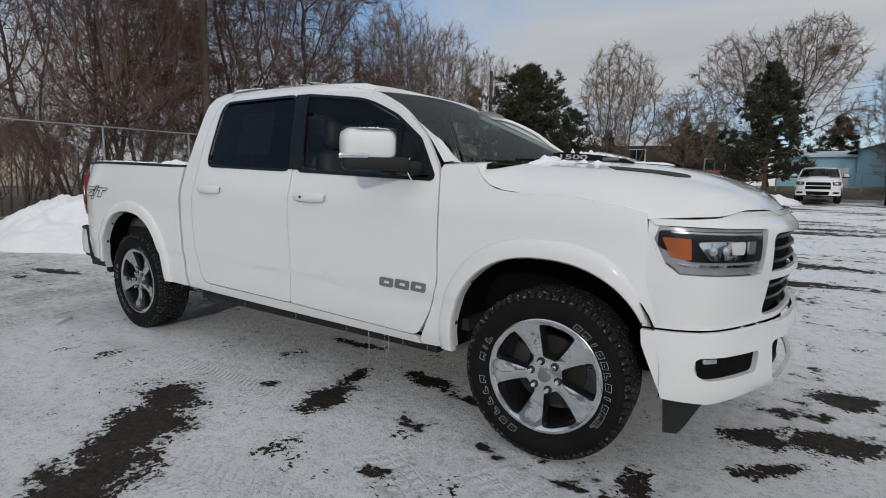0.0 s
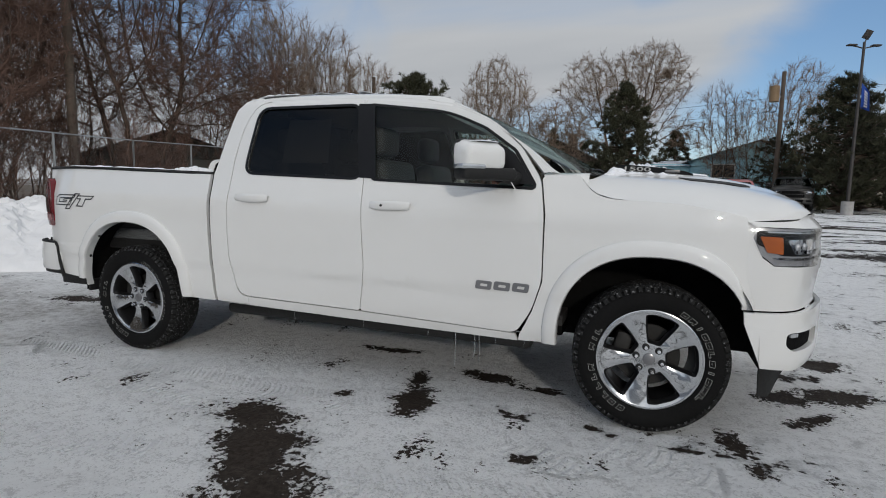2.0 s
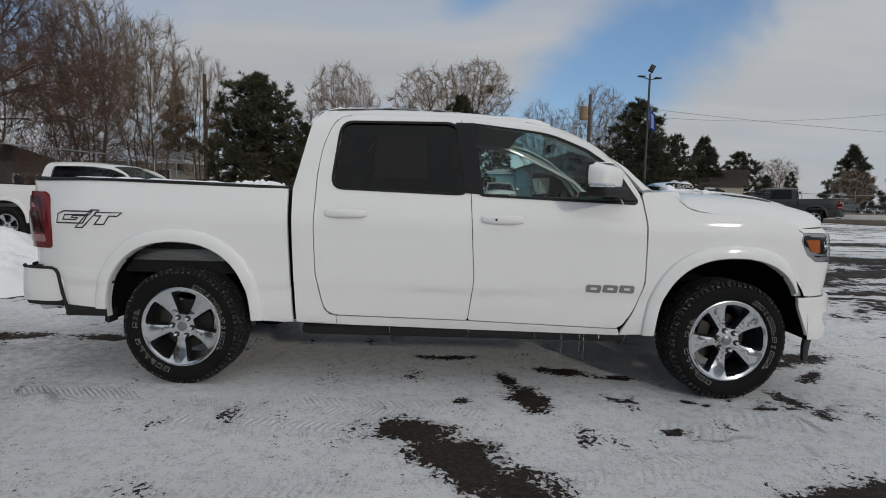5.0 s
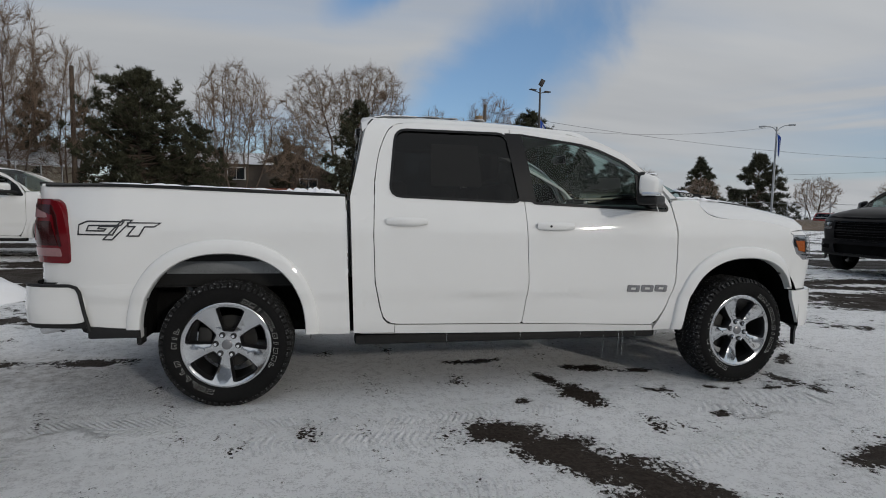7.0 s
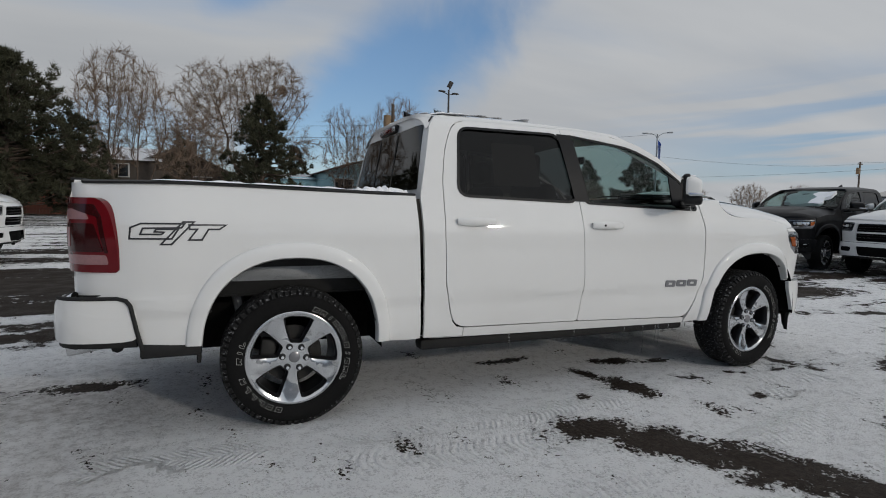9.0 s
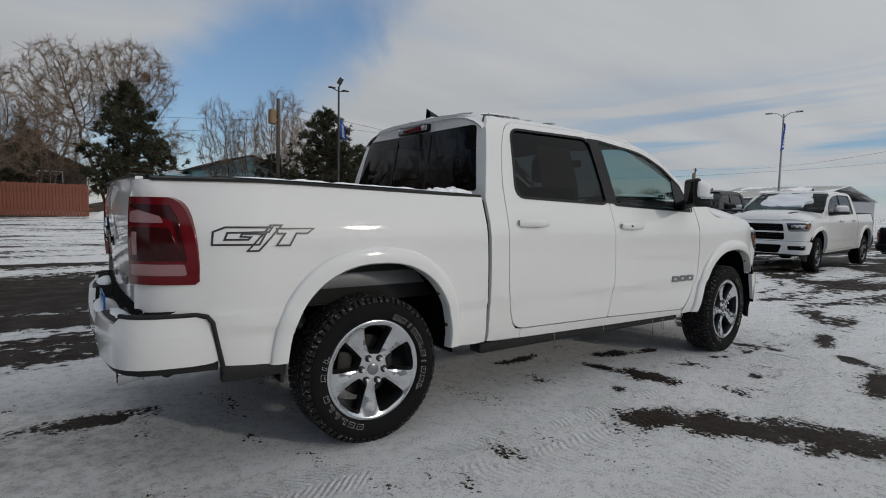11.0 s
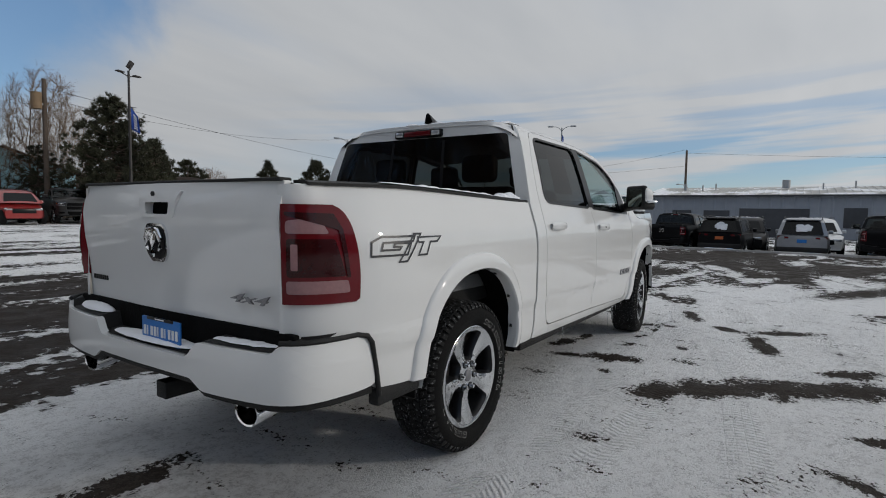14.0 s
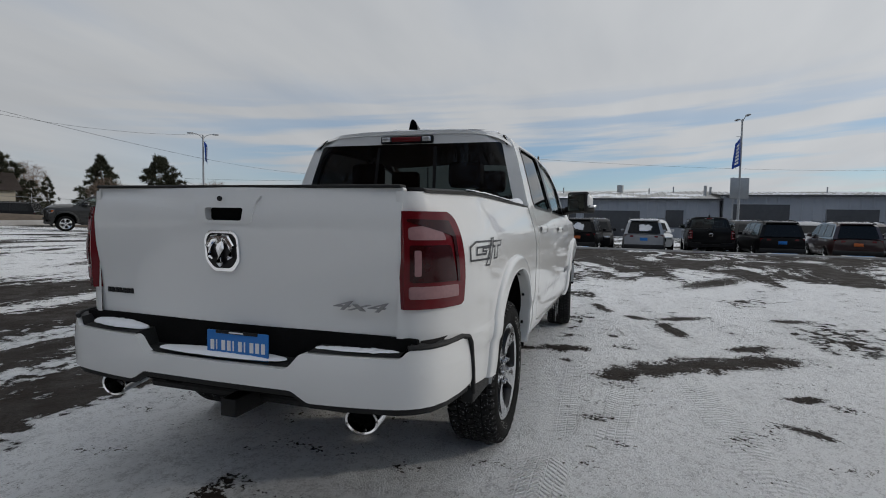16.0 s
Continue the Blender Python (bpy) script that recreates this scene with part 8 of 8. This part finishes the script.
repainted("black pickup parked tail-on in the display row", pose(25.3, -5.45, ground_base(25.3, -5.45), 0, 0, -4), BLACK_PAINT, FAR_SKIP)
repainted("white older pickup facing the lot", pose(4.85, 35.2, 0.42, 0, 0, -91), None, FAR_SKIP)
repainted("dark pickup with chrome grille facing the lot", pose(12.0, 35.0, 0.40, 0, 0, -100), GREY_PAINT, FAR_SKIP)
repainted("black pickup beyond the security fence", pose(34.0, 52.0, 0.0, 0, 0, 200), BLACK_PAINT, FAR_SKIP)
repainted("graphite pickup beyond the security fence", pose(41.0, 51.0, 0.0, 0, 0, 215), GREY_PAINT, FAR_SKIP)


def suv(label, paint, m, boxy=0.0, plate=None, snow_patch=True, length=4.9, w=0.97, h=1.78, group="parked vehicles"):
    """A five-door wagon, x ahead, its rear axle near the origin."""
    car = thing("suv", label, "car", group)
    r0, r1 = -0.98, length - 0.98
    body_z = [0.30, 0.42, 0.62, 0.85, 1.02, 1.10]
    body_w = [0.90, 0.965, 1.0, 0.995, 0.965, 0.93]

    def plan(x):
        return 1 - 0.10 * step(r0 + 0.45, r0, x) - 0.16 * step(r1 - 0.7, r1, x)

    def body(x, t):
        top = spline([r0, r0 + 0.3, 0.8, 2.2, 2.75, r1 - 0.5, r1], [1.02, 1.08, 1.08, 1.06, 1.04, 0.95, 0.78], x)
        return top
    xs = [r0, r0 + 0.04, r0 + 0.15, -0.6, -0.3, 0, 0.4, 0.8, 1.2, 1.7, 2.2, 2.7, 3.1, 3.4, r1 - 0.2, r1 - 0.06, r1]
    ts = [k / 20 for k in range(21)]

    def shell(x, t):
        a = (t - 0.5) * 2
        top = body(x, t)
        s = abs(a)
        if s < 0.45:
            return (x, math.copysign(w * plan(x) * 0.93 * s / 0.45, a), top + 0.03 * (1 - (s / 0.45) ** 2))
        q = (s - 0.45) / 0.55
        z = top + (0.30 - top) * q
        return (x, math.copysign(w * plan(x) * spline([0, 0.25, 0.5, 0.8, 1.0], [0.93, 0.99, 1.0, 0.98, 0.92], q), a), z)
    bm = grid(xs, ts, shell)
    bm.verts.ensure_lookup_table()
    n = len(ts)
    bm.faces.new([bm.verts[i] for i in range(n)])
    bm.faces.new([bm.verts[len(bm.verts) - n + i] for i in range(n)][::-1])
    part("body", bm, paint, car)
    # cabin
    roof_x = [r0 + 0.10, r0 + 0.22 + 0.10 * (1 - boxy), r0 + 0.5, 0.6, 1.5, 2.0, 2.25, 2.95]
    roof_z = [1.06, h - 0.16, h - 0.04, h, h - 0.02, h - 0.09, h - 0.2, 1.05]

    def cab(i, t):
        a = (t - 0.5) * 2
        x, z = roof_x[i], roof_z[i]
        s = abs(a)
        top_w = w * (0.93 - 0.22 * (z - 1.06) / (h - 1.06))
        if s < 0.6:
            return (x, math.copysign(top_w * s / 0.6, a), z + 0.02 * (1 - (s / 0.6) ** 2))
        q = (s - 0.6) / 0.4
        return (x, math.copysign(top_w + (w * 0.93 - top_w) * q, a), z + (1.04 - z) * q)
    part("cabin", grid(range(len(roof_x)), [k / 16 for k in range(17)], cab), paint, car)
    for s in (-1, 1):
        line = rounded([(r0 + 0.42, 1.12), (2.75, 1.10), (2.15, h - 0.16), (0.6, h - 0.10), (r0 + 0.60, h - 0.14)], 0.05)
        side = lambda x, z: (x, s * (w * (0.93 - 0.22 * (z - 1.06) / (h - 1.06)) + 0.012), z)
        g = part("window_glass", sheet(line, [], side, 0.2, 0.012, lambda x, z: Vector((0, -s, 0))), CAR_GLASS_SOLID, car)
        for px in (0.55, 1.55):
            part("pillar", sheet([(px, 1.12), (px + 0.09, 1.12), (px + 0.05, h - 0.12), (px - 0.04, h - 0.12)], [], lambda x, z: (side(x, z)[0], side(x, z)[1] + s * 0.004, z), 0.3, 0.004, lambda x, z: Vector((0, -s, 0))), BLACK_TRIM, g)
        part("taillight", sheet(rounded([(s * 0.50, 0.93), (s * 0.93, 0.90), (s * 0.93, 1.02), (s * 0.50, 1.00)], 0.02), [], lambda y, z: (r0 - 0.012 + 0.10 * abs(y / 0.95) ** 6, y * 0.93, z), 0.1, 0.02, lambda y, z: Vector((1, 0, 0))), RED_LENS, car)
        part("headlight", box((r1 - 0.10, s * 0.62 - 0.2, 0.70), (r1 + 0.01, s * 0.62 + 0.16, 0.82), 0.03), CLEAR_LENS, car)
        part("roof_rail", rod([(-0.5, s * 0.66, h - 0.03), (0.4, s * 0.68, h + 0.05), (1.6, s * 0.68, h + 0.03)], 0.02, 6), BLACK_PLASTIC, car)
        part("side_mirror", box((2.3, min(s * 0.93, s * 1.12), 1.08), (2.42, max(s * 0.93, s * 1.12), 1.24), 0.04), paint, car)
        for x in (0.0, 2.95):
            rim = bmesh.new()
            wh = part("tyre", tube((x, s * 0.72, 0.37), (x, s * (w + 0.005), 0.37), 0.37, n=28), TYRE, car)
            bm = bmesh.new()
            for k in range(5):
                aa = 2 * math.pi * k / 5
                add_tube(bm, (x, s * (w + 0.012), 0.37), (x + 0.23 * math.cos(aa), s * (w + 0.010), 0.37 + 0.23 * math.sin(aa)), 0.045, 0.03, 6)
            part("rim", bm, ALLOY, wh)
    rg = rounded([(-0.74, 1.10), (0.74, 1.10), (0.60, h - 0.14), (-0.60, h - 0.14)], 0.05)
    slope = lambda y, z: (r0 + 0.06 + 0.22 * (z - 1.06) / (h - 1.06) , y, z)
    part("rear_glass", sheet(rg, [], slope, 0.15, 0.01, lambda y, z: Vector((1, 0, 0))), CAR_GLASS_SOLID, car)
    part("spoiler", box((r0 + 0.12, -0.62, h - 0.10), (r0 + 0.40, 0.62, h - 0.05), 0.02), paint, car)
    part("rear_bumper", box((r0 - 0.05, -0.90, 0.36), (r0 + 0.15, 0.90, 0.58), 0.06, 3), BLACK_PLASTIC, car)
    part("rear_valance", box((r0 - 0.03, -0.6, 0.30), (r0 + 0.1, 0.6, 0.38), 0.02), CHROME, car)
    part("front_screen", sheet(rounded([(-0.72, 1.12), (0.72, 1.12), (0.58, h - 0.2), (-0.58, h - 0.2)], 0.05), [], lambda y, z: (2.90 - 0.66 * (z - 1.06) / (h - 1.06) * 1.02 + 0.02, y, z), 0.15, 0.01, lambda y, z: Vector((-1, 0, 0))), CAR_GLASS_SOLID, car)
    part("grille", box((r1 - 0.05, -0.5, 0.55), (r1 + 0.015, 0.5, 0.78), 0.02), BLACK_TRIM, car)
    part("underbody", box((r0 + 0.1, -0.8, 0.22), (r1 - 0.1, 0.8, 0.40), 0.03), WELL, car)
    if plate is not None:
        part("dealer_plate", box((r0 - 0.025, -0.17, 0.76), (r0 - 0.012, 0.17, 0.90), 0.005), plate, car)
    car.matrix_world = m
    return car


CAR_GLASS_SOLID = material("tinted_car_glass", (0.006, 0.007, 0.008), 0.15, coat=0.1, Specular_IOR_Level=0.2, grain=0.2)


def snow_cap(label, corners_fn, n=14, rise=0.05, seed=1, bite=0.25):
    """A ragged sheet of snow over a sloping face: corners_fn(u, v) for u, v in 0..1."""
    line = []
    for k in range(40):
        a = 2 * math.pi * k / 40
        r = 0.5 * (1 - bite * (0.5 + 0.5 * noise.noise((2.2 * math.cos(a), 2.2 * math.sin(a), seed * 3.7))) * 1.6)
        c, s = math.cos(a), math.sin(a)
        k2 = 1 / max(abs(c), abs(s)) ** 0.6
        line.append((0.5 + r * c * k2, 0.5 + r * s * k2))
    top = lambda u, v: Vector(corners_fn(u, v)) + Vector((0, 0, rise * (0.6 + 0.8 * noise.noise((u * 4, v * 4, seed)))))
    ob = mesh_object("snow_patch", sheet(line, [], top, 0.08, rise * 1.3 + 0.01, lambda u, v: Vector((0, 0, -1))), SNOW)
    return tagged(ob, label, "snow")


row = [("black wagon with snow on its rear window", BLACK_PAINT, 25.9, 0.6, ORANGE_PLATE), ("silver-grey wagon with snow on its rear window", SILVER_PAINT, 25.2, -2.5, BLUE_PLATE),
       ("black wagon parked tail-on in the display row", BLACK_PAINT, 25.2, -8.2, BLUE_PLATE), ("dark maroon wagon parked tail-on", MAROON_PAINT, 25.0, -11.0, ORANGE_PLATE),
       ("maroon wagon at the end of the row", MAROON_PAINT, 24.8, -13.9, BLUE_PLATE), ("black wagon far along the row", BLACK_PAINT, 24.5, -16.8, BLUE_PLATE)]
for i, (label, paint, x, y, plate) in enumerate(row):
    suv(label, paint, at_ground(x, y, -3 + 2 * (i % 3)), 0.3, plate)
    z = ground_base(x, y)
    if i < 2:
        snow_cap("white snow clinging to a rear window", lambda u, v: (x - 0.98 + 0.03 + 0.20 * v, y - 0.45 + 0.85 * u, z + 1.16 + 0.42 * v), seed=i + 2, bite=0.5)
    snow_cap("thin snow along a car roof", lambda u, v: (x - 0.2 + 1.9 * u, y - 0.55 + 1.1 * v, z + 1.775), seed=i + 5, rise=0.02)
back_row = [(BLACK_PAINT, 31.5, 2.7), (BLACK_PAINT, 32.0, -0.0), (WHITE, 32.5, -3.0), (SILVER_PAINT, 32.0, -5.8), (BLACK_PAINT, 32.7, -8.1), (SILVER_PAINT, 32.9, -10.9), (MAROON_PAINT, 32.7, -13.8), (WHITE, 33.1, -16.8), (BLACK_PAINT, 33.3, -19.7), (GREY_PAINT, 33.5, -22.7)]
names = {id(BLACK_PAINT): "black", id(WHITE): "white", id(SILVER_PAINT): "silver", id(MAROON_PAINT): "maroon", id(GREY_PAINT): "graphite"}
for i, (paint, x, y) in enumerate(back_row):
    suv(f"{names[id(paint)]} wagon with snowy roof in the second row", paint, at_ground(x, y, 178 + 3 * (i % 3)), 0.3, None)
    z = ground_base(x, y)
    snow_cap("snow lying on a parked car roof", lambda u, v: (x - 1.7 + 2.0 * u, y - 0.6 + 1.2 * v, z + 1.775), seed=i + 15, rise=0.04, bite=0.15)
suv("bright red off-road wagon facing the lot", RED_PAINT, at_ground(8.7, 33.4, -92), 1.0, None, length=4.3)
suv("dark wagon parked before the tan bungalow", BLACK_PAINT, at_ground(26.0, 42.5, 150), 0.6, None)
for x, y, paint, nm in ((57, 41, WHITE, "white"), (62, 37, SILVER_PAINT, "silver"), (52, 45, RED_PAINT, "red"), (66, 33.5, BLACK_PAINT, "black"), (47, 48.5, BLACK_PAINT, "black"), (71, 30, SILVER_PAINT, "silver")):
    suv(f"{nm} wagon parked beyond the security fence", paint, at_ground(x, y, 35), 0.4, None)

# snow on the pickups' screens
snow_cap("snow sheet on a white pickup's windscreen", lambda u, v: (16.4 - (3.28 - 0.85 * v) * 0.997, 2.85 - 0.70 + 1.35 * u - 0.2, 1.42 + 0.44 * v), seed=41, bite=0.3)
snow_cap("snow sheet on a black pickup's windscreen", lambda u, v: (15.6 - (3.26 - 0.85 * v) * 0.985 + 0.1 * u, 5.3 - 1.20 + 1.40 * u, 1.43 + 0.44 * v), seed=43, bite=0.3)


# snow on the white pickup itself
def drift(label, path, width, h, seed, name="snow_patch", calm=1.0):
    """A ragged ridge of snow along points, with height above them."""
    pts = [Vector(p) for p in path]
    n = 36

    def along(s):
        q = s * (len(pts) - 1)
        i = min(int(q), len(pts) - 2)
        return pts[i].lerp(pts[i + 1], q - i), (pts[i + 1] - pts[i]).normalized()

    def f(s, a):
        p, d = along(s)
        side = Vector((-d.y, d.x, 0)).normalized()
        env = max(0.03, math.sin(math.pi * s) ** 0.35)
        w = width * env * (0.75 + 0.5 * calm * noise.noise((s * 9, seed, 0)))
        hh = h * env * max(0.12, 0.65 + 0.9 * calm * noise.noise((s * 14, seed, 3)))
        return p + side * w * math.cos(a) + Vector((0, 0, hh * max(math.sin(a), -0.05) * (1 + 0.2 * noise.noise((s * 40, a * 2, seed)))))
    return tagged(mesh_object(name, grid([k / n for k in range(n + 1)], [2 * math.pi * k / 12 for k in range(12)], f, close=True), SNOW), label, "snow")


drift("line of snow on the bed rail", [(-0.72, -0.93, 1.396), (-0.2, -0.925, 1.388), (0.45, -0.92, 1.372)], 0.03, 0.012, 1)
drift("lump of snow at the bed's front corner", [(0.36, -0.915, 1.372), (0.56, -0.91, 1.368), (0.70, -0.90, 1.364)], 0.05, 0.040, 2)
drift("snow along the rear edge of the cab roof", [(0.92, -0.66, 1.900), (1.0, -0.64, 1.916), (1.25, -0.63, 1.926)], 0.05, 0.014, 3, calm=0.5)
drift("snow along the rear edge of the cab roof", [(0.93, -0.6, 1.925), (0.94, 0.0, 1.935), (0.93, 0.5, 1.925)], 0.07, 0.018, 4)
drift("thin snow on the cab roof", [(1.0, -0.35, 1.945), (1.6, -0.30, 1.945), (2.1, -0.28, 1.915)], 0.30, 0.012, 6)
drift("snow heaped before the windscreen", [(x, y, hood_z(x, -y / 0.95) - 0.006) for x, y in ((3.39, -0.60), (3.42, -0.48), (3.46, -0.34), (3.50, -0.1))], 0.055, 0.045, 5)
drift("snow drift round the hood scoop", [(x, y, hood_z(x, -y / 0.95)) for x, y in ((3.44, -0.36), (3.60, -0.30), (3.78, -0.25))], 0.09, 0.062, 8)
drift("snow drift round the hood scoop", [(x, y, hood_z(x, abs(y) / 0.95)) for x, y in ((3.85, -0.35), (3.95, -0.1), (3.9, 0.2))], 0.06, 0.018, 9)
drift("thin snow below the hood nameplate", [(x, y, hood_z(x, -y / 0.95) - 0.004) for x, y in ((3.38, -0.50), (3.50, -0.47), (3.66, -0.45), (3.84, -0.44))], 0.045, 0.018, 19)
drift("smooth snow filling the bumper's centre step", [(-1.165, -0.31, 0.680), (-1.170, 0.0, 0.682), (-1.165, 0.35, 0.680)], 0.080, 0.020, 10, calm=0.25)
drift("snow on the bumper's step pad", [(-1.15, 0.44, 0.748), (-1.14, 0.62, 0.752), (-1.11, 0.80, 0.752)], 0.062, 0.040, 11, calm=0.25)
drift("patchy snow on the bumper's step pad", [(-1.16, -0.44, 0.746), (-1.15, -0.62, 0.748), (-1.12, -0.79, 0.748)], 0.045, 0.010, 12)
drift("snow cap on the door mirror", [(2.84, -1.08, 1.536), (2.79, -1.15, 1.540), (2.72, -1.22, 1.536)], 0.03, 0.008, 13)


# icicles under the sill
def icicle(x, y, z, length, r):
    bm = rod([(x, y, z), (x + 0.003, y, z - length * 0.5), (x - 0.002, y, z - length)], [r, r * 0.6, 0.001], 6)
    tagged(mesh_object("icicle", bm, ICE), "thin clear icicle hanging under the door sill", "icicle", "icicles under the sill")


for x, ln in ((2.58, 0.22), (2.70, 0.15), (2.73, 0.19), (1.42, 0.10), (1.95, 0.05), (2.40, 0.06), (2.83, 0.07), (3.0, 0.05)):
    icicle(x, -0.955, 0.425, ln, 0.005)

# a pull cord on the mirror
tagged(mesh_object("mirror_tag_string", rod([(2.92, -1.02, 1.40), (2.90, -1.03, 1.34), (2.935, -1.02, 1.28)], 0.003, 5), WHITE_PRINT), "white string hanging from the door mirror", "string")
PAPER = material("shaded_paper", (0.13, 0.13, 0.127), 0.8, grain=0.1)
# paper sticker inside the rear door window
tagged(mesh_object("window_sticker", sheet(rounded([(1.30, 1.43), (1.66, 1.43), (1.64, 1.72), (1.31, 1.72)], 0.005), [], side_lift(-1, -0.022), 0.2, 0.0), PAPER), "white price sheet behind the tinted window", "price sheet")
